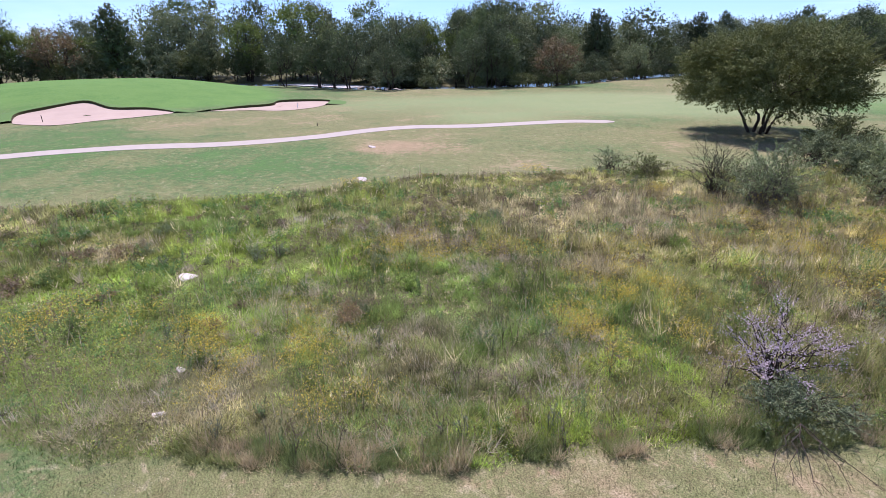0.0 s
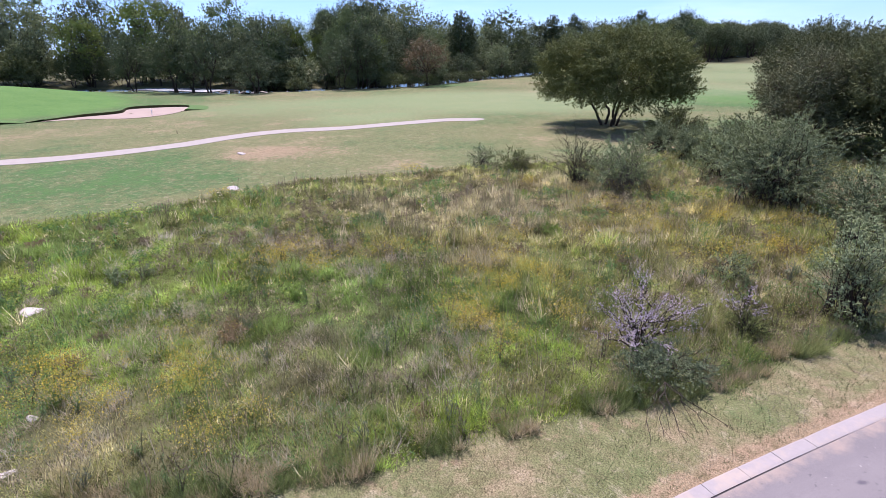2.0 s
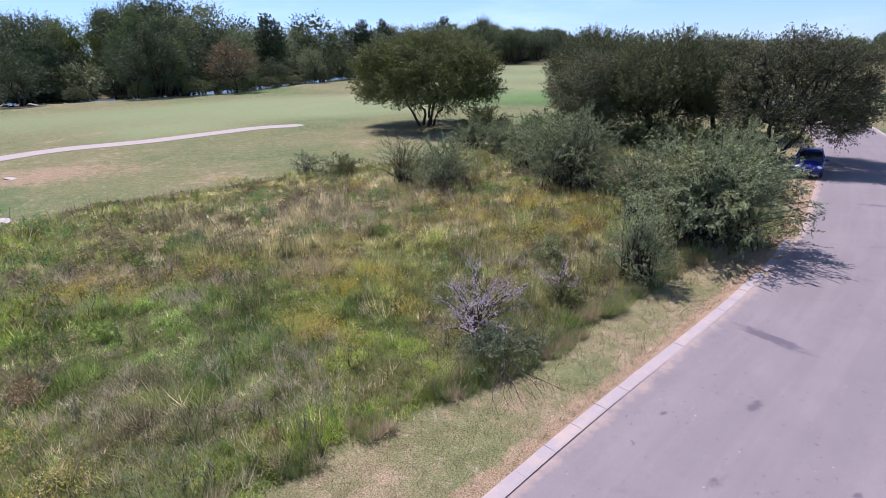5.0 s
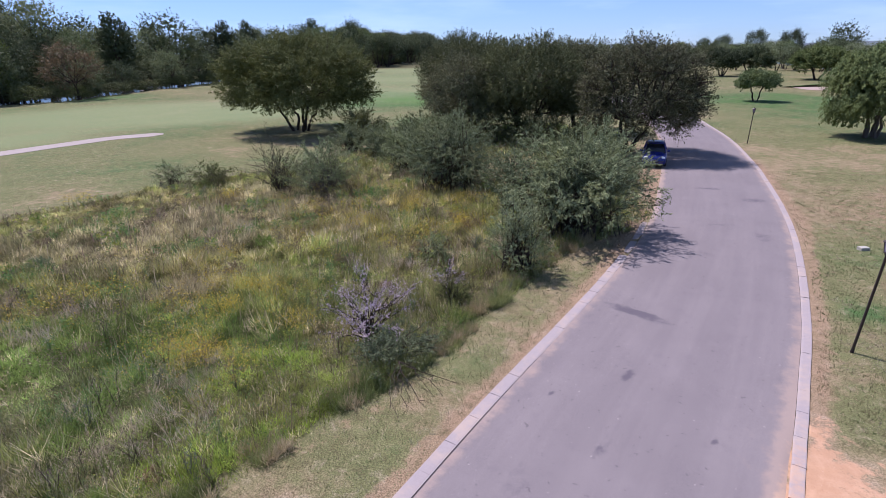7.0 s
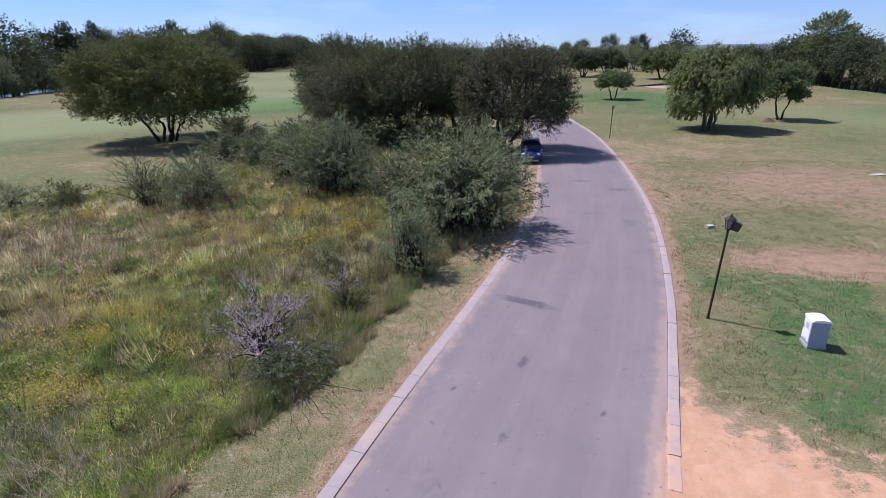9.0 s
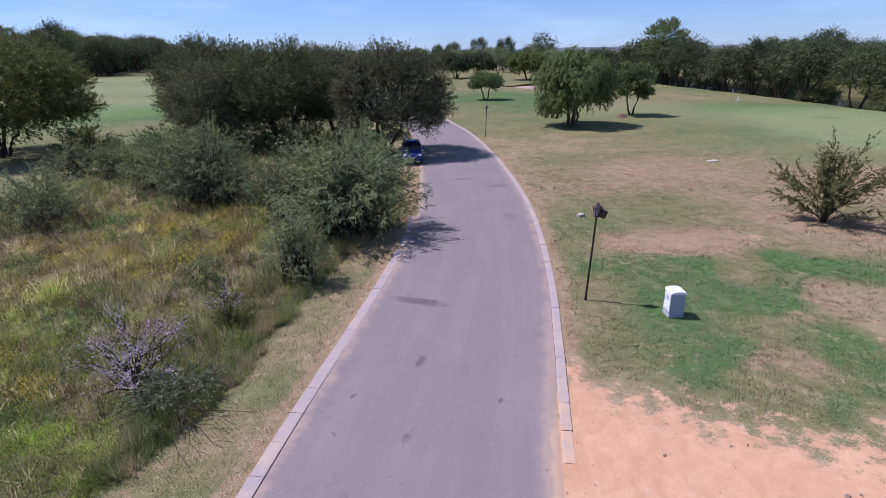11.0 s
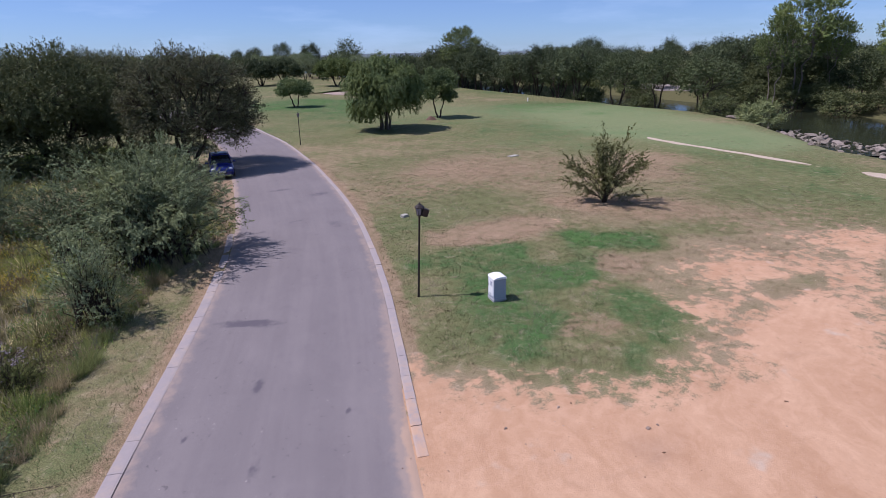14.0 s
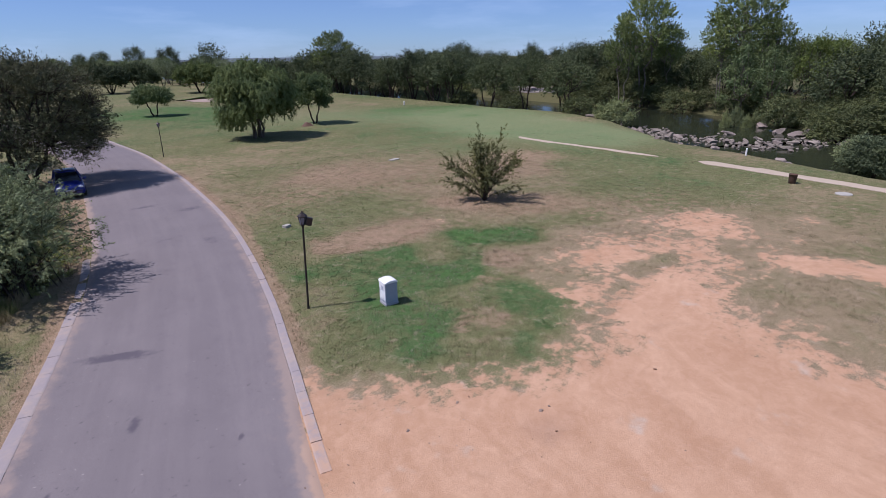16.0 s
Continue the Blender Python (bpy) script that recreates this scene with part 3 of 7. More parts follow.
def spline(points, step):
    """Points at even steps along a smooth curve through the given ones."""
    p = np.array([points[0]] + list(points) + [points[-1]], float)
    out = []
    for a, b, c, d in zip(p[:-3], p[1:-2], p[2:-1], p[3:]):
        t = np.linspace(0, 1, 24, endpoint=False)[:, None]
        out.append(0.5 * (2 * b + (c - a) * t + (2 * a - 5 * b + 4 * c - d) * t**2 + (3 * b - a - 3 * c + d) * t**3))
    out = np.concatenate(out + [p[-1:]])
    s = np.r_[0, np.cumsum(np.hypot(*np.diff(out, axis=0).T))]
    at = np.arange(0, s[-1], step)
    return np.stack([np.interp(at, s, out[:, 0]), np.interp(at, s, out[:, 1])], 1)


def normals(line2):
    w = np.gradient(line2, axis=0)
    w /= np.linalg.norm(w, axis=1, keepdims=True)
    return np.stack([w[:, 1], -w[:, 0]], 1)


# ---- road and kerbs ----
def road_stains(x, y):
    """Dark patches: long and short blots with a heading, and faint wheel tracks."""
    total = np.zeros(np.shape(x))
    for px, py, a, b, turn, w in ((2.55, 14.83, 0.95, 0.19, -34, 1.25), (1.95, 11.4, 0.13, 0.33, -28, 0.85), (1.15, 8.7, 0.12, 0.36, -30, 0.75), (8.3, 30.8, 1.0, 0.3, -5, 0.6), (9.9, 28.6, 0.9, 0.5, 10, 0.55),
                                  (8.4, 22.6, 0.5, 1.0, 0, 0.45), (7.0, 24.0, 1.3, 0.35, 10, 0.40), (5.6, 20.4, 0.8, 0.4, -20, 0.4), (-0.4, 7.6, 0.5, 0.9, -20, 0.35), (3.4, 9.4, 0.08, 0.08, 0, 0.9), (0.2, 10.4, 0.05, 0.05, 0, 0.9)):
        c, s = math.cos(radians(turn)), math.sin(radians(turn))
        u, v = (x - px) * c + (y - py) * s, -(x - px) * s + (y - py) * c
        total = total + w * np.exp(-((u / a) ** 2 + (v / b) ** 2))
    return total + 0.12 * fbm(x, y, 2.5, 14)


road_line = spline(ROAD, 0.25)
road_n = normals(road_line)
half = np.interp(road_line[:, 1], [0, 15, 21, 30, 60], [2.78, 2.76, 2.72, 2.80, 2.76])
lanes = np.r_[-1, np.linspace(-0.985, 0.985, 45), 1]
rv = road_line[:, None] + road_n[:, None] * (lanes[None, :, None] * half[:, None, None])
rz = 0.02 + 0.05 * (1 - lanes**2)[None, :] - 0.034 * smooth(0.97, 1.0, lanes)[None, :] * smooth(10.5, 9.0, rv[:, :, 1]) + 0 * rv[:, :, 0] + terrain(rv[:, :, 0], rv[:, :, 1]).clip(-0.2, 0.3)
w = len(lanes)
i = (np.arange(len(road_line) - 1)[:, None] * w + np.arange(w - 1)[None]).ravel()
road_me = sheet("road", np.c_[rv.reshape(-1, 2), rz.ravel()], np.stack([i, i + 1, i + w + 1, i + w], 1), road_mat, smooth_faces=True)
layer = road_me.attributes.new("dust", "FLOAT", "POINT")
edge_dust = 0.78 * smooth(0.80, 1.0, np.abs(lanes))[None, :] + 0.48 * smooth(0.45, 1, lanes)[None, :] * smooth(15, 8, rv[:, :, 1]) + 0.45 * smooth(-0.8, -1, lanes)[None, :] * smooth(20, 26, rv[:, :, 1]) + 0.6 * smooth(0.80, 1.0, lanes)[None, :] * smooth(9.2, 7.6, rv[:, :, 1])
layer.data.foreach_set("value", edge_dust.ravel().astype(np.float32))
for attr, values in (("along", np.arange(len(road_line))[:, None] * 0.25 + 0 * rz), ("across", lanes[None, :] * half[:, None])):
    layer = road_me.attributes.new(attr, "FLOAT", "POINT")
    layer.data.foreach_set("value", values.ravel().astype(np.float32))
layer = road_me.attributes.new("oil", "FLOAT", "POINT")
layer.data.foreach_set("value", road_stains(rv[:, :, 0], rv[:, :, 1]).ravel().astype(np.float32))
tagged(new("road", road_me), "worn purple-grey asphalt road with faint stains", "road", kind="structure")


def kerb_stone(width, length=0.935, height=0.022):
    """A low kerb with a sloped face towards the road (at -y) and worn edges."""
    bm = bmesh.new()
    profile = [(-width / 2, 0.0), (-width / 2, height * 0.55), (-width * 0.38, height * 0.9), (-width * 0.25, height), (width * 0.42, height), (width / 2, height * 0.85), (width / 2, -0.08), (-width / 2, -0.08)]
    ends = [[bm.verts.new((x, a, b)) for a, b in profile] for x in (-length / 2 + 0.0035, length / 2 - 0.0035)]
    for q in range(len(profile)):
        r = (q + 1) % len(profile)
        bm.faces.new((ends[0][q], ends[0][r], ends[1][r], ends[1][q]))
    bm.faces.new(ends[0][::-1]), bm.faces.new(ends[1])
    return bm_mesh("kerb_stone", bm, kerb_mat)


kerb_meshes = {-1: kerb_stone(0.30), 1: kerb_stone(0.235)}
kerbs = []
for side, name in ((-1, "kerb_west"), (1, "kerb_east")):
    off = half + (0.15 if side < 0 else 0.125)
    kl = road_line + road_n * (side * off)[:, None]
    s = np.r_[0, np.cumsum(np.hypot(*np.diff(kl, axis=0).T))]
    at = np.arange(0, s[-1] - 1, 0.935) + 0.35
    kx, ky = np.interp(at, s, kl[:, 0]), np.interp(at, s, kl[:, 1])
    yaw = np.arctan2(np.gradient(ky), np.gradient(kx))
    kerbs.append((side, name, kx, ky, yaw))


# ---- paths, bunkers, water ----
def strip(name, points, width, mat, label, lift=0.03, ragged=0.0, seed=1, category="path"):
    p = spline(points, 0.4)
    n = normals(p)
    wob = 1 + ragged * (vnoise(np.arange(len(p)), 0 * p[:, 0], 3, seed) - 0.5)
    wob2 = 1 + ragged * (vnoise(np.arange(len(p)), 0 * p[:, 0], 3, seed + 5) - 0.5)
    ends = np.minimum(1, np.minimum(np.arange(len(p)), np.arange(len(p))[::-1]) / 3 + 0.25)
    a, b = p - n * (width / 2 * wob * ends)[:, None], p + n * (width / 2 * wob2 * ends)[:, None]
    rows = np.stack([a, a * 0.5 + b * 0.5, b], 1)
    z = terrain(rows[:, :, 0], rows[:, :, 1]) + lift
    top = np.c_[rows.reshape(-1, 2), z.ravel()]
    m = len(p)
    q = (np.arange(m - 1)[:, None] * 3 + np.arange(2)[None]).ravel()
    faces = [np.stack([q, q + 1, q + 4, q + 3], 1)]
    low = top - [0, 0, 0.12]
    for c in (0, 2):
        q = np.arange(m - 1) * 3 + c
        faces.append(np.stack([q, q + 3, q + 3 + m * 3, q + m * 3], 1))
    me = sheet(name, np.r_[top, low], np.concatenate(faces), mat)
    return tagged(new(name, me), label, category, kind="structure")


strip("cart_path", [(-58, -30), (-55.6, -14), (-55.4, -8), (-55.3, -3), (-54, 2.6), (-51, 9.3), (-49.8, 16.8), (-50.6, 22.6), (-50.2, 27.7), (-46.4, 34.3), (-43.4, 43.7), (-40.8, 46.6), (-39.4, 47.6)], 2.7, path_mat,
      "pale pinkish-grey cart path across the lawn", 0.022, 0.15)
strip("sand_bank", [(98, 76), (95, 68), (96, 60), (99, 54)], 7.0, path_mat, "pale sandy bank across the river", 0.06, 0.5, 12, "sand")
strip("foot_path", [(41.5, 30.5), (40.6, 28), (39.7, 21.3), (39.0, 15.6)], 0.62, sand_path_mat, "pale sandy footpath in the grass", 0.02, 1.1, 4)
strip("foot_path", [(39.0, 13.0), (38.6, 11.6), (37.8, 7.3), (36.6, 2), (34.5, -6)], 1.1, sand_path_mat, "orange sandy footpath by the river", 0.03, 0.7, 9)


def bunker(outline, far_from, far_to, label):
    pts = np.array(outline, float)
    smooth_line = spline([tuple(v) for v in pts] + [tuple(pts[0])], 0.8)
    c = smooth_line.mean(0)
    rings = [smooth_line * f + c * (1 - f) for f in (1.0, 0.8, 0.55, 0.3, 0.05)]
    dip = (0.05, 0.06, 0.07, 0.07, 0.07)
    m = len(smooth_line)
    v = np.concatenate([np.c_[r, terrain(r[:, 0], r[:, 1]) + d] for r, d in zip(rings, dip)])
    j = np.arange(m)
    faces = np.concatenate([np.stack([a * m + j, a * m + (j + 1) % m, (a + 1) * m + (j + 1) % m, (a + 1) * m + j], 1) for a in range(4)])
    bed = tagged(new("bunker", sheet("bunker", v, faces, sand_mat, smooth_faces=True)), label, "bunker", kind="structure")
    lo, hi = int(far_from * m), int(far_to * m)
    edge = np.array([smooth_line[q % m] for q in range(lo, hi)])
    out = (edge - c) / np.linalg.norm(edge - c, axis=1, keepdims=True)
    tall = 0.42 * np.sin(np.linspace(0.08, 0.95, len(edge)) * np.pi) ** 0.5 * (0.75 + 0.5 * vnoise(np.arange(len(edge)), 0 * edge[:, 0], 4, 3))
    z = terrain(edge[:, 0], edge[:, 1])
    back = edge + out * 3.2
    zb = terrain(back[:, 0], back[:, 1])
    mid = edge + out * 0.35
    n = len(edge)
    q = np.arange(n - 1)
    wall = np.r_[np.c_[edge, z + 0.0], np.c_[edge + out * 0.05, z + tall]]
    part("lip", sheet("lip", wall, np.stack([q, q + 1, q + 1 + n, q + n], 1), lip_mat), bed, "dark overhanging turf edge")
    top = np.r_[np.c_[edge + out * 0.05, z + tall], np.c_[mid, z + tall + 0.04], np.c_[back, zb - 0.03]]
    part("turf_rim", sheet("turf_rim", top, np.concatenate([np.stack([q + a * n, q + 1 + a * n, q + 1 + (a + 1) * n, q + (a + 1) * n], 1) for a in (0, 1)]), turf_mat, smooth_faces=True), bed, "green turf rim")
    return bed


bunker([(-84.5, -9), (-92, -9), (-95, -6), (-98, -1), (-92, 2.2), (-90, 7), (-84.5, 9.2), (-82, 4.9), (-80.5, 0), (-78.3, -4.3), (-82, -8)], 0.02, 0.62, "pale pink sand bunker under a dark turf lip")
bunker([(-83.5, 13.4), (-85, 18), (-85.7, 23.2), (-91, 26.4), (-86.7, 32.8), (-79.5, 28.5), (-77.4, 22.8), (-81.2, 18.5)], 0.02, 0.62, "narrow pale pink sand bunker below the green")
bunker([(41.5, 112), (47, 113.5), (50, 109), (46, 105), (42, 106)], 0.0, 0.55, "small sand bunker by far green")


def water(name, polyline, z, width, label):
    p = spline(polyline, 4.0)
    n = normals(p)
    a, b = p - n * 1.0, p + n * width
    m = len(p)
    q = np.arange(m - 1)
    me = sheet(name, np.r_[np.c_[a, np.full(m, z)], np.c_[b, np.full(m, z)]], np.stack([q, q + 1, q + 1 + m, q + m], 1), water_mat)
    return tagged(new(name, me), label, "river", kind="structure")


water("water_west", RIVER_WEST, -0.55, 23, "slow brown river water behind the lawn")
water("water_east", RIVER_EAST, -1.2, 24, "dark green slow river with rocks")
foam_line = spline([(-158, 48), (-146, 53), (-128, 57)], 1.0)
fn = normals(foam_line)
fl = foam_line - fn * (4 + 2 * vnoise(np.arange(len(foam_line)), 0 * foam_line[:, 0], 5, 2))[:, None]
fr = foam_line + fn * (2.5 + 2 * vnoise(np.arange(len(foam_line)), 0 * foam_line[:, 0], 5, 8))[:, None]
m = len(foam_line)
q = np.arange(m - 1)
tagged(new("rapids", sheet("rapids", np.r_[np.c_[fl, np.full(m, -0.42)], np.c_[fr, np.full(m, -0.42)]], np.stack([q, q + 1, q + 1 + m, q + m], 1), foam_mat)), "white broken water of river rapids", "rapids", kind="structure")

# ---- trees and shrubs ----
def unit(v):
    return v / (np.linalg.norm(v, axis=-1, keepdims=True) + 1e-9)


def leaves_at(points, ways, length, width, r, spread=0.7, face=None):
    """Small pointed leaves at points, each along its way, turned at random."""
    n = len(points)
    a = unit(ways + r.normal(0, spread, (n, 3)))
    b = unit(np.cross(a, r.normal(0, 1, (n, 3)) if face is None else face + r.normal(0, 0.32, (n, 3))))
    l = length * r.uniform(0.6, 1.3, (n, 1)) / 2
    w = width * r.uniform(0.6, 1.3, (n, 1)) * 0.75
    v = np.stack([points - a * l, points + b * w - a * l * 0.2, points + a * l], 1).reshape(-1, 3)
    return v, np.arange(n * 3).reshape(n, 3)


def bent(a, b, r, sag=0.12, n=5):
    """A crooked line from a to b."""
    t = np.linspace(0, 1, n)[:, None]
    a, b = np.asarray(a, float), np.asarray(b, float)
    off = r.normal(0, sag, (1, 3)) * np.linalg.norm(b - a)
    jit = r.normal(0, 0.03, (n, 3)) * np.linalg.norm(b - a) * np.minimum(t, 1 - t) * 3
    return a + (b - a) * t + off * t * (1 - t) * 2 + jit


def lobe_crown(h, radius, base, lobes, share, r, low=-0.35, squash=0.8, rise=0.42, umbrella=False):
    """Centres and radii of the rounded lobes that make up a crown, spread evenly over a dome."""
    q = (np.arange(lobes) + 0.5) / lobes
    z = low + (1 - low) * q
    turn = np.arange(lobes) * 2.39996 + r.uniform(0, 6.28)
    d = np.stack([np.cos(turn) * np.sqrt(1 - z * z), np.sin(turn) * np.sqrt(1 - z * z), z], 1)
    d = unit(d + r.normal(0, 0.16, d.shape))
    size = share * radius * r.uniform(0.72, 1.25, lobes)
    mid = base + (h - base) * rise
    reach = r.uniform(0.82, 1.04, (lobes, 1))
    flat = np.where((d[:, 2] < 0) & umbrella, np.sqrt(1 - (0.55 * d[:, 2]) ** 2) / np.sqrt(np.clip(1 - d[:, 2] ** 2, 0.05, 1)), 1.0)
    p = d * reach * (radius - size)[:, None] * flat[:, None]
    up, down = np.maximum(h - mid - size * squash, 0.1), np.maximum(mid - base - size * squash * 0.5, 0.1)
    p[:, 2] = mid + d[:, 2] * reach[:, 0] * np.where(d[:, 2] > 0, up, down)
    return p, size, np.array([0, 0, mid])


def make_tree(name, label, category, m, h, radius, base, leaf, bark, seed, leaves=20000, lobes=24, share=0.34, size=(0.25, 0.12), stems=2, trunk=0.18, group="",
              spray=0.9, sprays=1100, up=0.3, low=-0.35, squash=0.8, hang=0.0, feet=1.3, spread=0.2, shift=(0, 0), twigs=160, core=0.12, fork=0.35, rise=0.42, loose=0.22, simple=False, umbrella=False):
    """A trunk or several, limbs that reach into the lobes of the crown, and leaves set along short sprays over each lobe."""
    r = rng(seed)
    ob = thing(name, m, label, category, group)
    centre, rad, mid = lobe_crown(h, radius, base, lobes, share, r, low, squash, rise, umbrella)
    centre[:, :2] += shift
    mid[:2] += shift
    which = r.integers(0, lobes, sprays * 3)
    u = unit(r.normal(0, 1, (len(which), 3)) + [0, 0, 0.25])
    root = centre[which] + u * rad[which][:, None] * [1, 1, squash] * (0.55 + 0.5 * r.random((len(which), 1)) ** 0.6)
    gap = np.linalg.norm((root[:, None] - centre[None]) / [1, 1, squash], axis=2) / rad[None]
    gap[np.arange(len(which)), which] = 9
    ok = (gap.min(1) > 0.72) & ((u[:, 2] > -0.25) | (r.random(len(which)) < 0.55)) & (root[:, 2] > min(base * 0.6, base - 0.1))
    root, u = root[ok][:sprays], u[ok][:sprays]
    axis = unit(u * 0.55 + unit(root - mid) * 0.45 + [0, 0, up] + r.normal(0, 0.25, u.shape))
    lines, ends = [], []
    for q in range(stems):
        ang = 2 * math.pi * q / stems + r.uniform(-0.5, 0.5)
        foot = np.array([math.cos(ang), math.sin(ang), 0]) * trunk * (feet if stems > 1 else 0)
        top = np.array([math.cos(ang) * radius * spread + shift[0] * 0.6, math.sin(ang) * radius * spread + shift[1] * 0.6, base + (h - base) * 0.22])
        knee = foot + (top - foot) * fork + r.normal(0, 0.02, 3) * h
        knee[2] = max(0.15, top[2] * fork)
        line = np.concatenate([[foot - [0, 0, 0.15]], bent(foot, knee, r, 0.05, 4), bent(knee, top, r, 0.08, 5)[1:]])
        lines.append((line, np.linspace(trunk, trunk * 0.6, len(line)) * (1.25 if stems == 1 else 1)))
        ends.append(line[4]), ends.append(line[6]), ends.append(line[-1])
    ends = np.array(ends)
    limbs = []
    for p in centre:
        start = ends[np.argmin(((ends - p) ** 2).sum(1) + r.random(len(ends)) * radius * 0.6)]
        line = bent(start, p + r.normal(0, 0.1, 3) * radius * share, r, 0.10, 6)
        lines.append((line, np.linspace(trunk * 0.48, trunk * 0.12, 6)))
        limbs.append(line[2:])
    limbs = np.concatenate(limbs)
    for p, way in zip(root[:twigs], axis[:twigs]):
        start = limbs[np.argmin(((limbs - p) ** 2).sum(1))]
        lines.append((bent(start, p + way * spray * 0.4, r, 0.08, 4), np.linspace(trunk * 0.15, trunk * 0.025, 4)))
    v, f = tubes(lines, 3 if simple else 5)
    part("trunk", sheet("trunk", v, f, bark, smooth_faces=True), ob)
    inner = int(leaves * core)
    n = leaves - inner
    pick = r.integers(0, len(root), n)
    long = spray * r.uniform(0.6, 1.4, len(root))
    t = r.random((n, 1))
    if hang:
        drop = (long * (0.35 + 1.3 * vnoise(root[:, 0], root[:, 1], radius * 0.4, seed)))[pick][:, None]
        p = root[pick] + axis[pick] * 0.25 * t * drop + r.normal(0, 0.06, (n, 3)) * drop ** 0.5 - [0, 0, 1] * (t * drop * hang)
        p[:, 2] = np.maximum(p[:, 2], base * 0.55 + 0.9 * vnoise(p[:, 0], p[:, 1], 0.9, 3))
        way = axis[pick] * 0.2 - [0, 0, 1.2]
    else:
        p = root[pick] + long[pick][:, None] * (axis[pick] * (t - 0.3) + r.normal(0, loose, (n, 3)) * (1.15 - t))
        way = axis[pick] + r.normal(0, 0.35, (n, 3))
    p[:, 2] = np.maximum(p[:, 2], 0.06)
    v, f = leaves_at(p, way, size[0], size[1], r, 0.55, u[pick] * 0.6 + axis[pick] * 0.3 + [0, 0, 0.4])
    pick = r.integers(0, lobes, inner)
    q = centre[pick] + unit(r.normal(0, 1, (inner, 3))) * (rad[pick] * 0.8 * r.random(inner) ** 0.5)[:, None] * [1, 1, squash]
    q[:, 2] = np.maximum(q[:, 2], 0.1)
    v2, f2 = leaves_at(q, r.normal(0, 1, (inner, 3)), size[0] * 1.9, size[1] * 1.9, r, 0.5)
    part("crown", sheet("crown", np.r_[v, v2], np.r_[f, f2 + len(v)], leaf), ob)
    return ob


def make_frond_bush(name, label, m, h, radius, leaf, bark, seed, leaves=40000, rods=150, fronds=9, frond=0.5, size=(0.07, 0.03), trunk=0.03, group="", low=0.35, category="bush", root_wide=0.22, droop=0.12, lean=(0, 0), arch=(0.3, 0.7)):
    """A thorn bush: rods arch out of one root, and narrow feathery fronds of leaflets stand off along them."""
    r = rng(seed)
    ob = thing(name, m, label, category, group)
    ang, out = r.uniform(0, 2 * np.pi, rods), r.random(rods) ** 0.55
    lump = 0.78 + 0.42 * vnoise(np.cos(ang) * out * 2.2, np.sin(ang) * out * 2.2, 1.0, seed)
    tip = np.stack([np.cos(ang) * out * radius + lean[0], np.sin(ang) * out * radius + lean[1], h * np.sqrt(np.clip(1.02 - (0.95 * out) ** 2, 0.05, 1)) * r.uniform(0.62, 1.0, rods)], 1) * lump[:, None]
    tip[:, 2] = np.maximum(tip[:, 2], 0.3)
    foot = np.c_[r.normal(0, root_wide, (rods, 2)) * radius, np.zeros(rods)]
    ctrl = foot + (tip - foot) * [arch[0], arch[0], arch[1]]
    t = np.linspace(0, 1, 7)[None, :, None]
    rod = (1 - t) ** 2 * foot[:, None] + 2 * t * (1 - t) * ctrl[:, None] + t**2 * tip[:, None]
    rod = rod + r.normal(0, 0.05, rod.shape) * radius * np.minimum(4 * t * (1 - t), 1) + r.normal(0, 0.06, (rods, 1, 3)) * radius * t * t
    rod[:, :, 2] = np.maximum(rod[:, :, 2], 0.0)
    v, f = tubes([(line, np.linspace(trunk * r.uniform(0.35, 1), 0.005, 7)) for line in rod], 4)
    part("branchwork", sheet("branchwork", v, f, bark, smooth_faces=True), ob)
    n = rods * fronds
    who = np.repeat(np.arange(rods), fronds)
    at = low + (1.0 - low) * r.random(n) ** 0.75
    seg = np.minimum((at * 6).astype(int), 5)
    start = rod[who, seg] + (rod[who, seg + 1] - rod[who, seg]) * (at * 6 - seg)[:, None]
    ahead = unit(rod[who, seg + 1] - rod[who, seg])
    axis = unit(ahead * 0.35 + unit(start - [0, 0, h * 0.3]) * 0.5 + r.normal(0, 0.5, (n, 3)))
    reach = frond * r.uniform(0.5, 1.5, n)
    pick = r.integers(0, n, leaves)
    t = r.random((leaves, 1))
    p = start[pick] + reach[pick][:, None] * (axis[pick] * t + r.normal(0, 0.055, (leaves, 3)) * (1.25 - t) - [0, 0, droop] * t * t)
    p[:, 2] = np.maximum(p[:, 2], 0.05)
    v, f = leaves_at(p, axis[pick] * 0.6 + r.normal(0, 0.5, (leaves, 3)), size[0], size[1], r, 0.3, unit(start - [0, 0, h * 0.25])[pick] * 0.5 + [0, 0, 0.5] + r.normal(0, 0.35, (n, 3))[pick])
    part("foliage", sheet("foliage", v, f, leaf), ob)
    return ob


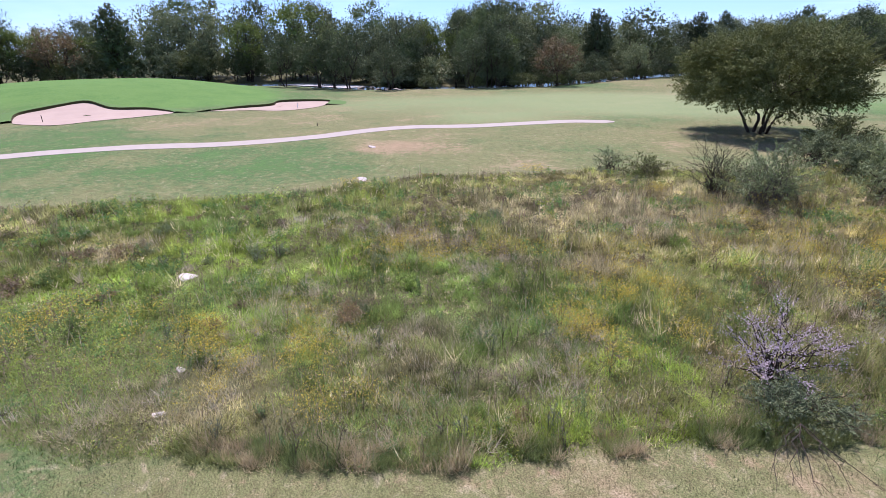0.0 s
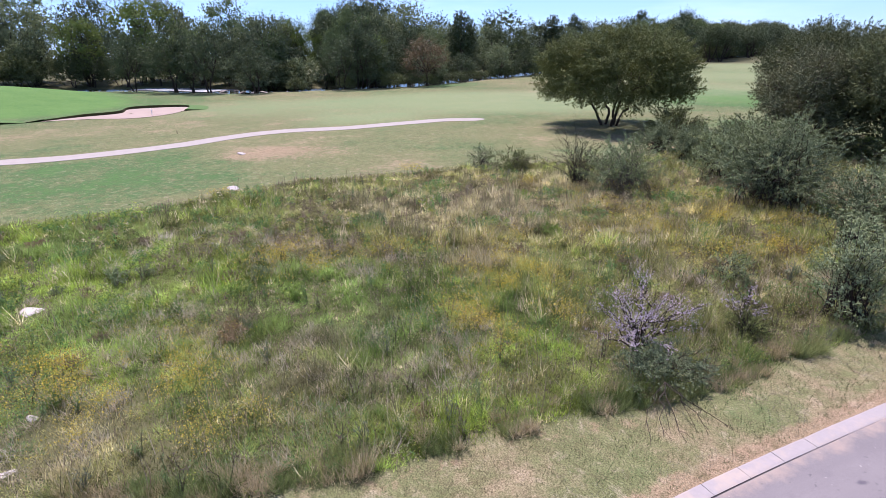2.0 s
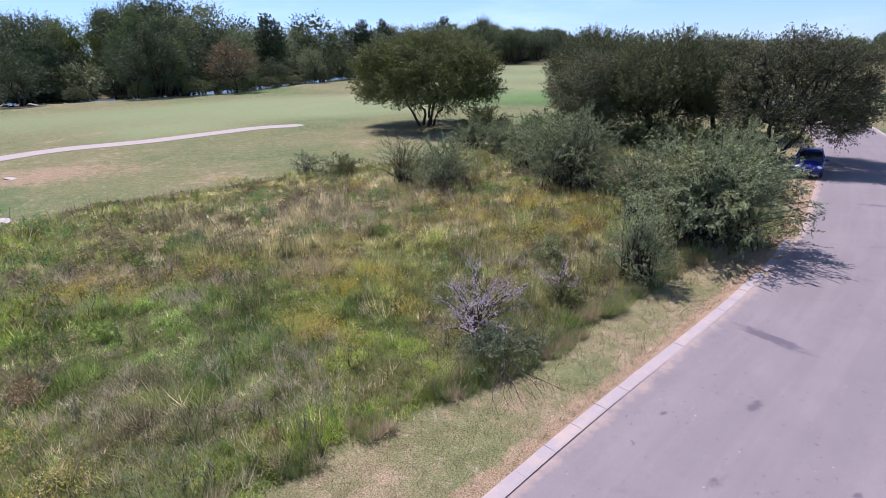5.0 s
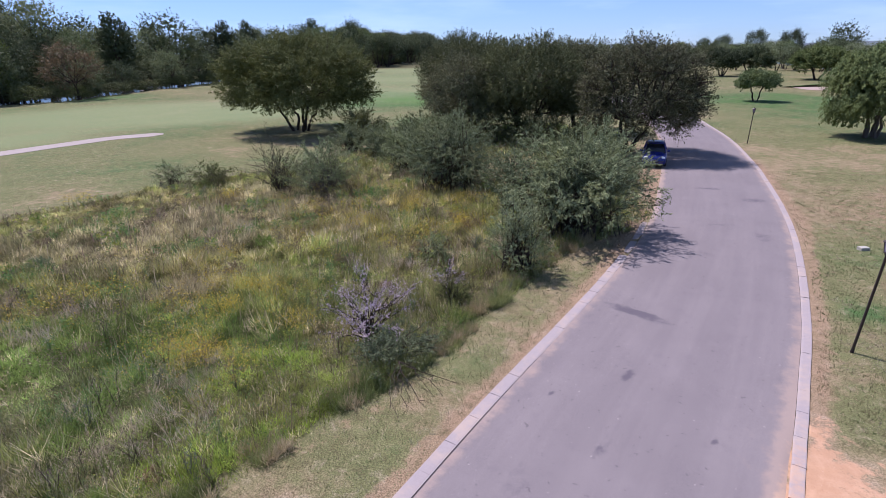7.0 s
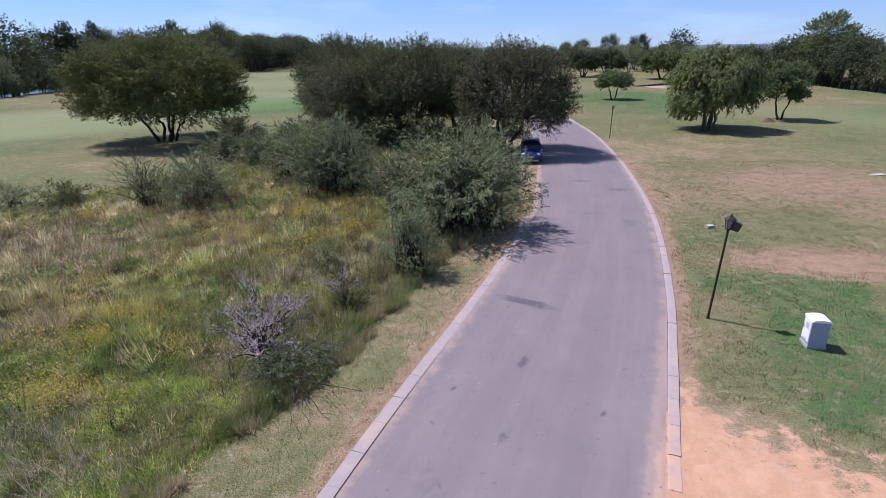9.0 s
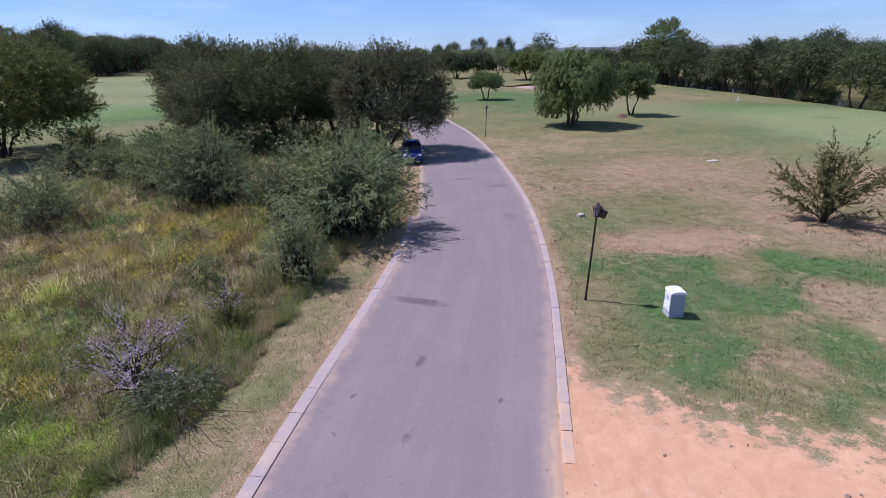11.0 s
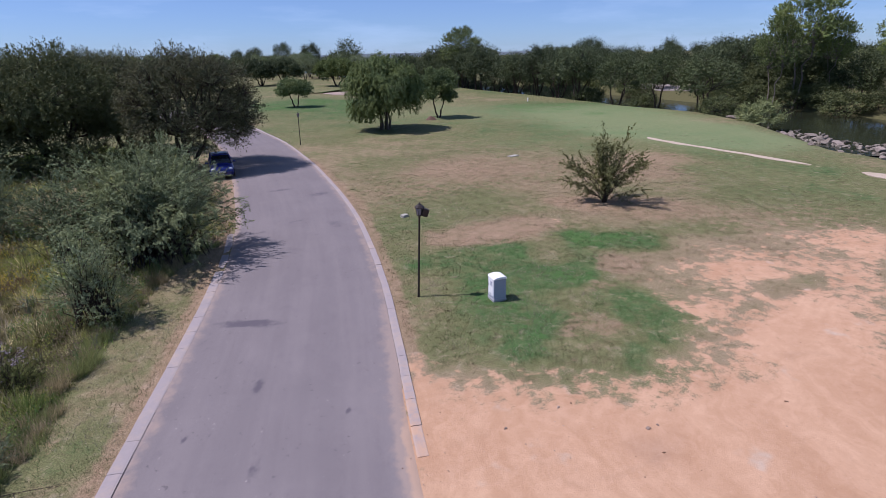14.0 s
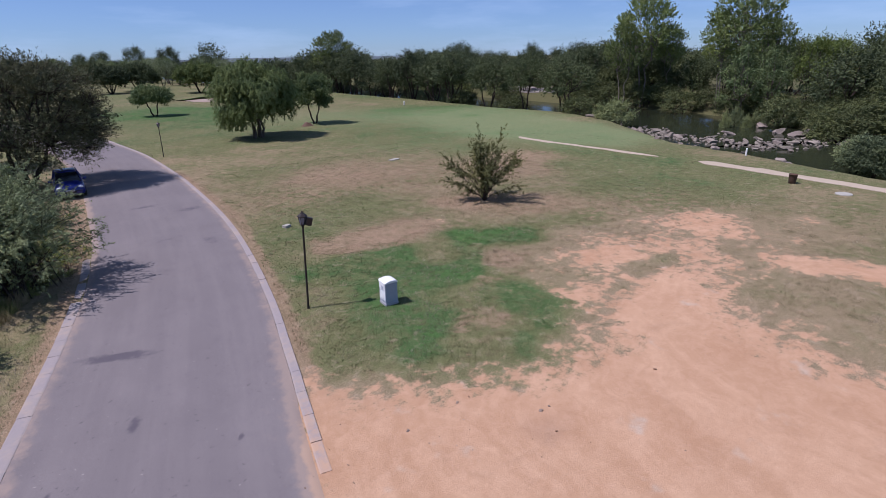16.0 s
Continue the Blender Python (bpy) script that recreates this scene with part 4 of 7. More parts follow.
def make_spray_bush(name, label, m, h, radius, leaf, bark, seed, leaves=20000, rods=150, size=(0.09, 0.035), lean=(0, 0), trunk=0.045, group="", low=0.08, category="bush", rise=0.9, feather=0.10, wide_root=0.22):
    """A thorn bush: many rods that fan out from the root, each clothed in side sprays of leaflets."""
    r = rng(seed)
    ob = thing(name, m, label, category, group)
    ang = r.uniform(0, 2 * np.pi, rods)
    out = r.random(rods) ** 0.6
    tip = np.stack([np.cos(ang) * out * radius + lean[0], np.sin(ang) * out * radius + lean[1],
                    h * np.sqrt(np.clip(1.02 - (0.93 * out) ** 2, 0.03, 1)) * r.uniform(0.6, 1.0, rods) ** rise], 1)
    tip[:, 2] = np.maximum(tip[:, 2], 0.25)
    lump = 0.84 + 0.30 * vnoise(tip[:, 0], tip[:, 1], radius * 0.45, seed)
    tip *= lump[:, None]
    lines, where, along = [], [], []
    for q in range(rods):
        root = np.r_[r.normal(0, wide_root, 2) * radius, 0]
        ctrl = root + (tip[q] - root) * [0.35, 0.35, 0.62]
        t = np.linspace(0, 1, 6)[:, None]
        line = (1 - t) ** 2 * root + 2 * t * (1 - t) * ctrl + t**2 * tip[q]
        lines.append((line, np.linspace(trunk * r.uniform(0.3, 1), 0.006, 6)))
        where.append(line)
    v, f = tubes(lines, 4)
    if trunk > 0.01:
        part("branchwork", sheet("branchwork", v, f, bark, smooth_faces=True), ob)
    sprays = 12
    who = r.integers(0, rods, rods * sprays)
    t = low + (1.02 - low) * r.random(len(who)) ** 0.85
    seg = np.minimum((t * 5).astype(int), 4)
    lines = np.array(where)
    start = lines[who, seg] + (lines[who, seg + 1] - lines[who, seg]) * (t * 5 - seg)[:, None]
    ahead = unit(lines[who, seg + 1] - lines[who, seg])
    side = unit(ahead * 0.7 + r.normal(0, 0.6, (len(who), 3)) + [0, 0, 0.25])
    reach = radius * feather * r.uniform(0.5, 1.8, len(who))
    which = r.integers(0, len(who), leaves)
    p = start[which] + side[which] * (reach[which] * r.random(leaves))[:, None] + r.normal(0, size[0] * 0.35, (leaves, 3))
    p[:, 2] = np.maximum(p[:, 2], 0.05)
    v, f = leaves_at(p, side[which], size[0], size[1], r, 0.6)
    part("foliage", sheet("foliage", v, f, leaf), ob)
    return ob


def stand(x, y, turn=0.0, sink=0.03):
    return pose(x, y, float(terrain(x, y)) - sink, 0, 0, turn)


# trees round the meadow and the road
make_tree("thorn_tree", "broad green thorn tree with several leaning trunks on the lawn", "tree", stand(-26.0, 51.1), 10.0, 8.7, 1.0, leaf_thorn, bark_dark, 11,
          130000, 34, 0.30, (0.18, 0.09), 5, 0.17, spray=0.85, sprays=2900, squash=0.6, loose=0.17, low=-0.6, feet=4.5, spread=0.26, twigs=300, up=0.2, core=0.22, rise=0.42)
THICKET = "thicket trees"
make_tree("dark_tree", "dense dark green tree in a thicket", "tree", stand(-8.6, 53.5), 9.6, 5.9, 0.3, leaf_thicket, bark_dark, 12, 68000, 24, 0.36, (0.17, 0.08), 3, 0.2, THICKET, loose=0.17, core=0.18, spray=0.8, sprays=2200, low=-0.7, up=0.5, rise=0.5)
make_tree("dark_tree", "dense dark green tree with dusky tips in a thicket", "tree", stand(-8.2, 47.2), 7.3, 4.2, 0.3, leaf_brown, bark_dark, 22, 44000, 18, 0.36, (0.16, 0.07), 3, 0.2, THICKET, loose=0.17, core=0.18, spray=0.8, sprays=1900, low=-0.7, up=0.5, rise=0.5)
make_tree("dark_tree", "dense dark green tree in a thicket", "tree", stand(-3.0, 47.5), 8.6, 5.2, 0.3, leaf_thicket, bark_dark, 13, 66000, 22, 0.36, (0.17, 0.08), 3, 0.2, THICKET, loose=0.17, core=0.18, spray=0.8, sprays=2200, low=-0.7, up=0.55, rise=0.5)
make_tree("dark_tree", "dense dark tree with brownish leaves in a thicket", "tree", stand(1.6, 52.5), 8.8, 4.8, 0.3, leaf_brown, bark_dark, 14, 48000, 18, 0.36, (0.17, 0.075), 3, 0.2, THICKET, loose=0.17, core=0.18, spray=0.8, sprays=1900, low=-0.7, up=0.5, rise=0.5)
make_tree("roadside_tree", "dusky half-bare tree leaning over the road", "tree", stand(5.0, 41.6), 8.2, 4.6, 0.9, leaf_brown, bark_dark, 15, 62000, 50, 0.26, (0.15, 0.07), 3, 0.2, spray=0.75, sprays=2900, umbrella=True, low=-0.62, up=0.25, twigs=1500, core=0.12, spread=0.28, shift=(0.8, -0.5), rise=0.45)
make_tree("weeping_tree", "grey-green weeping tree with drooping twigs on dry lawn", "tree", stand(25.6, 51.2), 7.6, 4.6, 0.9, leaf_willow, bark_grey, 16, 70000, 30, 0.33, (0.22, 0.085), 5, 0.15, spray=0.8, sprays=1900, low=-0.75, hang=0.6, feet=3.0, spread=0.14, core=0.30, rise=0.48)
make_tree("small_tree", "small round green tree on the lawn", "tree", stand(35.6, 56.5), 6.1, 2.6, 1.6, leaf_willow, bark_dark, 17, 17000, 14, 0.40, (0.24, 0.10), 2, 0.12, spray=0.6, sprays=560, umbrella=True, low=-0.6, spread=0.3, core=0.32)
make_tree("small_tree", "small umbrella-shaped tree beside a far green", "tree", stand(26.9, 84.6), 4.2, 2.8, 1.4, leaf_willow, bark_dark, 18, 12000, 16, 0.36, (0.28, 0.13), 2, 0.13, spray=0.7, sprays=600, umbrella=True, low=-0.3, spread=0.3, core=0.16)
make_tree("umbrella_tree", "light green spreading tree with crooked trunks", "tree", stand(55.5, 138), 6.9, 5.9, 1.6, leaf_gum, bark_dark, 19, 12000, 22, 0.32, (0.50, 0.26), 3, 0.25, spray=1.2, sprays=520, umbrella=True, low=-0.2, spread=0.4, core=0.14)
make_tree("dark_clump_tree", "dark multi-stemmed tree on far lawn", "tree", stand(41, 158), 6.9, 5.4, 1.3, leaf_dark, bark_dark, 20, 10000, 20, 0.36, (0.55, 0.28), 4, 0.22, spray=1.2, sprays=460, umbrella=True, low=-0.3, spread=0.3)
make_tree("dark_clump_tree", "dark multi-stemmed tree on far lawn", "tree", stand(50, 166), 7.1, 5.8, 1.3, leaf_dark, bark_dark, 21, 10000, 20, 0.36, (0.55, 0.28), 4, 0.22, spray=1.2, sprays=460, umbrella=True, low=-0.3, spread=0.3)
make_frond_bush("dry_tree", "small open olive-green tree with many stems on dry lawn", stand(21.3, 17.85), 3.6, 2.15, leaf_olive, bark_dark, 48, 16000, 40, 22, 0.52, (0.12, 0.06), 0.055, category="tree", low=0.46, root_wide=0.02, droop=0.05, arch=(0.05, 0.42))

# bushes of the meadow's edge
make_frond_bush("thorn_bush", "large feathery grey-green thorn bush at the roadside", stand(0.9, 22.6), 4.8, 3.3, leaf_grey, bark_dark, 31, 98000, 250, 15, 0.50, (0.098, 0.044), 0.03, low=0.30)
make_frond_bush("thorn_bush", "small dense grey-green thorn bush by the verge", stand(-1.2, 17.6), 2.9, 1.35, leaf_grey, bark_dark, 32, 13000, 95, 12, 0.30, (0.075, 0.035), 0.022)
make_frond_bush("thorn_bush", "spreading grey-green thorn bush in tall grass", stand(-1.9, 24.6), 3.6, 1.75, leaf_grey, bark_dark, 33, 17000, 80, 13, 0.42, (0.10, 0.045), 0.025)
make_frond_bush("thorn_bush", "feathery pale grey-green thorn bush in the meadow", stand(-6.0, 29.6), 4.5, 3.3, leaf_grey, bark_dark, 34, 60000, 190, 15, 0.50, (0.10, 0.044), 0.03, low=0.28)
make_frond_bush("thorn_bush", "low grey-green thorn bush beside the thicket", stand(-9.6, 33.5), 3.2, 2.4, leaf_grey, bark_dark, 35, 19000, 100, 13, 0.42, (0.115, 0.052), 0.025)
make_frond_bush("thorn_bush", "grey-green thorn bush under dark trees", stand(2.4, 31.5), 3.6, 2.2, leaf_grey, bark_dark, 36, 19000, 100, 13, 0.42, (0.115, 0.052), 0.025)
make_frond_bush("thorn_bush", "dark green low bush in tree shade", stand(-12.6, 37.5), 2.7, 2.3, leaf_wood, bark_dark, 37, 17000, 100, 13, 0.42, (0.125, 0.058), 0.025)
make_frond_bush("thorn_bush", "dark green low bush in tree shade", stand(-16.0, 40.0), 2.3, 2.1, leaf_wood, bark_dark, 38, 15000, 90, 13, 0.42, (0.125, 0.058), 0.025)
make_frond_bush("thorn_bush", "dark green bush at the foot of a thorn tree", stand(-17.8, 46.5), 3.2, 2.6, leaf_thorn, bark_dark, 42, 17000, 100, 13, 0.45, (0.14, 0.065), 0.025)
make_frond_bush("bare_bush", "half-bare grey bush with a fan of dark twigs", stand(-15.2, 26.7), 3.7, 2.3, leaf_brown, bark_dark, 39, 4600, 75, 12, 0.42, (0.08, 0.035), 0.028, low=0.3, root_wide=0.12)
make_frond_bush("thorn_bush", "grey-green bush beside bare branches", stand(-12.9, 27.4), 3.2, 2.3, leaf_grey, bark_grey, 40, 20000, 110, 13, 0.42, (0.10, 0.045), 0.025)
make_frond_bush("low_bush", "low green bush at the edge of the lawn", stand(-20.7, 28.0), 1.5, 2.0, leaf_thorn, bark_dark, 41, 6500, 60, 8, 0.36, (0.085, 0.04), 0.02)
make_frond_bush("low_bush", "low sparse bush at the edge of the lawn", stand(-23.3, 27.9), 1.6, 1.6, leaf_grey, bark_dark, 42, 3000, 45, 7, 0.36, (0.085, 0.04), 0.02)
make_frond_bush("low_bush", "small green bush in tall grass", stand(-2.9, 14.6), 0.95, 0.6, leaf_thorn, bark_dark, 43, 5000, 45, 8, 0.2, (0.045, 0.025), 0.012, low=0.2)
make_frond_bush("low_bush", "small grey-green bush by thorn bush", stand(-4.4, 18.2), 1.1, 0.8, leaf_grey, bark_dark, 44, 5000, 45, 8, 0.24, (0.05, 0.026), 0.012, low=0.2)
make_frond_bush("pale_bush", "leafless bush with pale pinkish seed pods", stand(-4.8, 12.12), 2.35, 1.65, blossom_mat, bark_dark, 45, 5200, 36, 17, 0.34, (0.042, 0.028), 0.03, low=0.46, root_wide=0.06, droop=0.0, lean=(0.15, 0.1))
make_frond_bush("pale_bush", "small leafless bush with pale pods", stand(-3.2, 15.2), 1.4, 0.75, blossom_mat, bark_dark, 46, 650, 26, 6, 0.2, (0.05, 0.032), 0.02, low=0.4, root_wide=0.06, droop=0.0)
make_frond_bush("low_bush", "dark green undergrowth below the pale bush", stand(-3.75, 11.55), 0.9, 1.05, leaf_wood, bark_dark, 47, 13000, 80, 9, 0.26, (0.05, 0.028), 0.012, low=0.15)
make_frond_bush("low_bush", "dark undergrowth between pale bush and verge", stand(-4.0, 10.75), 0.75, 0.95, leaf_wood, bark_dark, 50, 9000, 60, 9, 0.24, (0.05, 0.028), 0.012, low=0.15)
for x, y, h, radius, seed in ((-6.5, 44.2, 2.8, 2.8, 53), (-1.2, 42.6, 2.6, 2.8, 54), (2.6, 44.0, 2.4, 2.4, 55), (-11.5, 44.5, 2.6, 2.4, 56)):
    make_frond_bush("undergrowth_bush", "dark green undergrowth at the foot of a thicket", stand(x, y), h, radius, leaf_thicket, bark_dark, seed, 15000, 90, 12, 0.5, (0.14, 0.065), 0.03, low=0.15, group="thicket undergrowth")
q = rng(51)
dead = thing("dead_branch", stand(-3.45, 10.5), "dry dark branch drooping onto the verge", "branch")
fan = []
for ex, ey in ((0.15, -1.25), (0.95, -1.1), (1.5, -0.05), (0.55, -1.3), (1.2, -0.6)):
    line = bent((0, 0, 0.45), (ex, ey, 0.04), q, 0.12, 7)
    fan.append((line, np.linspace(0.013, 0.004, 7)))
    for t in (3, 5):
        end = line[t] + np.r_[q.normal(0, 0.16, 2) + np.array([ex, ey]) * 0.16, 0.02 - line[t][2] * 0.8]
        fan.append((bent(line[t], end, q, 0.1, 4), np.linspace(0.006, 0.003, 4)))
v, f = tubes(fan, 4)
part("branchwork", sheet("branchwork", v, f, bark_dark, smooth_faces=True), dead)

# ---- woods beyond the rivers ----
def prototype(name, **k):
    return make_tree(name, m=Matrix.Translation((0, 0, -400)), simple=True, **k)


WOODY = dict(category="tree", h=10, stems=2, trunk=0.2, twigs=10)
FAR = [
    prototype("wood_tree", label="dense green woodland tree on the river bank", radius=4.6, base=0.8, leaf=leaf_wood, bark=bark_dark, seed=61, leaves=4300, lobes=17, share=0.36, size=(0.26, 0.16), spray=1.1, core=0.34, sprays=420, low=-0.7, rise=0.5, **WOODY),
    prototype("broadleaf_tree", label="dark rounded woodland tree on the river bank", radius=4.4, base=0.9, leaf=leaf_dark, bark=bark_dark, seed=62, leaves=4300, lobes=14, share=0.40, size=(0.26, 0.16), spray=1.0, core=0.34, sprays=400, low=-0.7, rise=0.5, **WOODY),
    prototype("willow_tree", label="grey-green woodland tree on the river bank", radius=4.0, base=0.7, leaf=leaf_willow, bark=bark_grey, seed=63, leaves=4300, lobes=18, share=0.34, size=(0.26, 0.14), core=0.34, spray=1.1, sprays=420, low=-0.7, rise=0.5, up=0.4, **WOODY),
    prototype("gum_tree", label="tall gum tree with pale limbs and loose crown", category="tree", h=10, radius=3.0, base=3.4, leaf=leaf_gum, bark=bark_pale, seed=64, leaves=9600, lobes=24, share=0.29, size=(0.24, 0.11), stems=2, trunk=0.11, spray=0.5, loose=0.16, sprays=850, low=-0.6, rise=0.55, squash=0.85, up=0.45, spread=0.32, twigs=90, core=0.05),
    prototype("wood_tree", label="light green bushy tree in the woods", radius=4.2, base=1.0, leaf=leaf_light, bark=bark_dark, seed=65, leaves=4200, lobes=20, share=0.32, size=(0.26, 0.16), spray=1.1, core=0.34, sprays=420, low=-0.6, rise=0.5, up=0.5, **WOODY),
    prototype("wood_tree", label="rusty brown tree among green woods", radius=4.6, base=0.8, leaf=leaf_rust, bark=bark_dark, seed=66, leaves=4200, lobes=17, share=0.36, size=(0.26, 0.15), core=0.34, spray=1.0, sprays=420, low=-0.6, rise=0.5, **WOODY),
    prototype("poplar_tree", label="narrow tall dark tree above the woods", category="tree", h=10, radius=1.9, base=1.0, leaf=leaf_dark, bark=bark_dark, seed=67, leaves=4600, lobes=20, share=0.46, size=(0.36, 0.2), stems=1, trunk=0.15, spray=0.8, sprays=420, low=-0.9, rise=0.5, up=0.8, squash=1.4, twigs=10),
    prototype("bank_shrub", label="dense green shrub on the river bank", category="shrub", h=10, radius=6.5, base=0.2, leaf=leaf_wood, bark=bark_dark, seed=68, leaves=2200, lobes=14, share=0.36, size=(0.70, 0.42), stems=2, trunk=0.2, spray=1.6, sprays=300, low=-0.4, rise=0.35, twigs=10),
    prototype("bank_shrub", label="pale green reedy shrub at the water", category="shrub", h=10, radius=6.0, base=0.2, leaf=leaf_reed, bark=bark_dark, seed=69, leaves=2200, lobes=14, share=0.32, size=(1.3, 0.26), stems=2, trunk=0.15, spray=2.2, sprays=300, low=-0.3, rise=0.3, up=1.0, twigs=10),
    prototype("bank_tree", label="dark spreading tree with bare stems on the river bank", category="tree", h=10, radius=4.6, base=3.0, leaf=leaf_dark, bark=bark_dark, seed=70, leaves=5600, lobes=20, share=0.34, size=(0.27, 0.16), core=0.3, stems=3, trunk=0.2, spray=1.0, sprays=460, umbrella=True, low=-0.5, spread=0.3, twigs=40),
    prototype("bank_shrub", label="dark tangled shrub at the foot of the woods", category="shrub", h=10, radius=6.0, base=0.2, leaf=leaf_dusk, bark=bark_dark, seed=71, leaves=4200, lobes=22, share=0.30, size=(0.42, 0.24), stems=2, trunk=0.2, spray=1.4, sprays=520, low=-0.4, rise=0.35, core=0.25, twigs=10),
]
WOOD, DARK, WILLOW, GUM, LIGHT, RUST, POPLAR, SHRUB, REED, BANK, DUSK = range(11)


def far_tree(kind, x, y, h, wide=1.0, turn=0.0, group="river woods"):
    s = h / 10
    m = stand(x, y, turn, 0.1) @ Matrix.Diagonal((s * wide, s * wide, s, 1))
    return tagged(copy_thing(FAR[kind], m), group=group)


SKYLINE = [(-120, 0.04), (-84, 0.032), (-82.3, 0.014), (-80.5, 0.024), (-79, 0.024), (-77.3, 0.016), (-70, 0.015), (-66, 0.016), (-63, 0.02), (-60, 0.025), (-57, 0.02), (-55.7, 0.026), (-54, 0.008), (-51.3, 0.012), (-48.2, 0.020), (-44.4, 0.020), (-41, 0.010),
           (-37.6, 0.016), (-35, 0.030), (-31, 0.019), (-27, 0.016), (-22, 0.012), (-16.5, 0.010), (-10, 0.009), (4, 0.011), (8, 0.016), (11.5, 0.018), (13.5, 0.030), (15.5, 0.040), (21, 0.048),
           (30, 0.048), (34, 0.044), (38, 0.056), (42, 0.044), (47, 0.076), (50, 0.094), (53, 0.094), (56, 0.066), (60, 0.066), (65, 0.088), (72, 0.094), (78, 0.094), (84, 0.086), (92, 0.066), (96, 0.076), (120, 0.08)]
sky_az, sky_tan = np.array(SKYLINE).T


def along(polyline, offset, step, seed, jitter):
    """Places beside a polyline, uneven in step and distance."""
    r = rng(seed)
    p = spline(polyline, step)
    n = normals(p)
    return p + n * offset + r.normal(0, jitter, p.shape)


r = rng(77)


def wood_row(polyline, offset, step, seed, jitter, share, kinds, limit, shrink=0.0, thin=0.5, low=0.82):
    """Trees along a bank; each stands as high as the woods' uneven top line there."""
    for x, y in along(polyline, offset, step, seed, jitter):
        az, d = math.degrees(math.atan2(-x, y)), math.hypot(x, y)
        if not limit(x, y, az, d) or (d > 210 and r.random() < thin):
            continue
        top = 7.4 + d * float(np.interp(az, sky_az, sky_tan)) - float(terrain(x, y))
        h = max(3.0, top * share * r.uniform(low, 1.06) - shrink)
        kind = int(r.choice(kinds))
        far_tree(kind, x, y, h, r.uniform(0.85, 1.2) * (1.35 if d > 210 else 1.0) * min(1.5, max(0.8, 9 / h) ** 0.3), r.uniform(0, 360))


west_seen = lambda x, y, az, d: 12.5 < az < 103 and y < 470
wood_row(RIVER_WEST, 22, 9, 101, 1.8, 0.74, (WOOD, DARK, DARK, WILLOW, LIGHT), west_seen, low=0.7)
wood_row(RIVER_WEST, 31, 9, 102, 2.4, 0.95, (WOOD, DARK, WILLOW, WOOD, LIGHT), west_seen, low=0.74)
wood_row(RIVER_WEST, 44, 10, 103, 4.0, 1.06, (WOOD, DARK, DARK, POPLAR, WILLOW), west_seen, low=0.74)
wood_row(RIVER_WEST, 19.5, 4.2, 104, 1.0, 0.44, (DUSK, DUSK, SHRUB, DARK), west_seen)
wood_row(RIVER_WEST, 0.6, 5.0, 135, 0.8, 0.22, (DUSK,), lambda x, y, az, d: 24 < az < 50 or (50 < az < 62 and int(az * 0.7) % 3 != 0))
wood_row(RIVER_WEST, 26, 9, 106, 1.5, 0.62, (SHRUB, DARK, WOOD), west_seen)
wood_row(RIVER_WEST, 1.0, 15, 105, 2.0, 0.62, (DARK, DARK, WOOD), lambda x, y, az, d: 28 < az < 75)
FAIRWAY_END = [(-100, 300), (-114, 390), (-128, 500), (-142, 640)]
wood_row(FAIRWAY_END, 0, 15, 107, 4.0, 0.96, (BANK, BANK, DARK), lambda x, y, az, d: True, thin=0.0, low=0.62)
wood_row(FAIRWAY_END, -10, 17, 108, 5.0, 1.0, (BANK, GUM, BANK), lambda x, y, az, d: True, thin=0.0, low=0.55)
wood_row(FAIRWAY_END, -4, 9, 109, 2.0, 0.45, (DUSK, DARK, DUSK), lambda x, y, az, d: True, thin=0.0, low=0.6)
view_gap = lambda az: -51.0 < az < -49.0 or -57.5 < az < -54.5
east_seen = lambda x, y, az, d: -100 < az < -42 and y > -30
wood_row(RIVER_EAST, 25, 7.5, 111, 1.2, 0.90, (DARK, DARK, DARK, BANK), east_seen)
wood_row(RIVER_EAST, 33, 8.5, 112, 1.8, 1.04, (DARK, DARK, BANK, DARK), east_seen)
wood_row(RIVER_EAST, 43, 8, 115, 2.0, 0.98, (DARK, BANK, DARK), east_seen)
wood_row([(92, -30), (96, -8), (98, 12), (100, 32), (103, 50)], 0, 5.5, 116, 1.5, 0.86, (DARK, WOOD, DARK), lambda x, y, az, d: True)
wood_row(RIVER_EAST, 20.8, 4.2, 113, 0.7, 0.42, (DUSK,), lambda x, y, az, d: east_seen(x, y, az, d) and not view_gap(az))
wood_row(RIVER_EAST, 26, 6.5, 114, 1.0, 0.60, (DUSK, DARK), east_seen)
wood_row(RIVER_EAST, 23.5, 3.4, 130, 0.8, 0.36, (DUSK,), lambda x, y, az, d: -100 < az < -60 and y > -30)
wood_row(RIVER_EAST, 30, 3.6, 131, 1.2, 0.52, (DUSK, DARK), lambda x, y, az, d: -100 < az < -60 and y > -30)
wood_row(RIVER_EAST, 28, 3.6, 132, 1.2, 0.80, (DARK, DUSK, DARK), lambda x, y, az, d: -100 < az < -58 and y > -30)
wood_row(RIVER_EAST, 40, 3.8, 133, 1.5, 0.98, (DARK, BANK), lambda x, y, az, d: -100 < az < -58 and y > -40, low=0.9)
wood_row(RIVER_EAST, 36, 4.5, 117, 2.0, 0.92, (DARK,), lambda x, y, az, d: -100 < az < -60 and y > -30)
wood_row(RIVER_EAST, 52, 5, 118, 2.5, 0.98, (DARK, WOOD), lambda x, y, az, d: -100 < az < -60 and y > -40)
wood_row([(150, -60), (156, 0), (150, 50), (135, 90), (120, 130)], 0, 5, 119, 2.5, 0.92, (DARK, WOOD, DARK), lambda x, y, az, d: True)
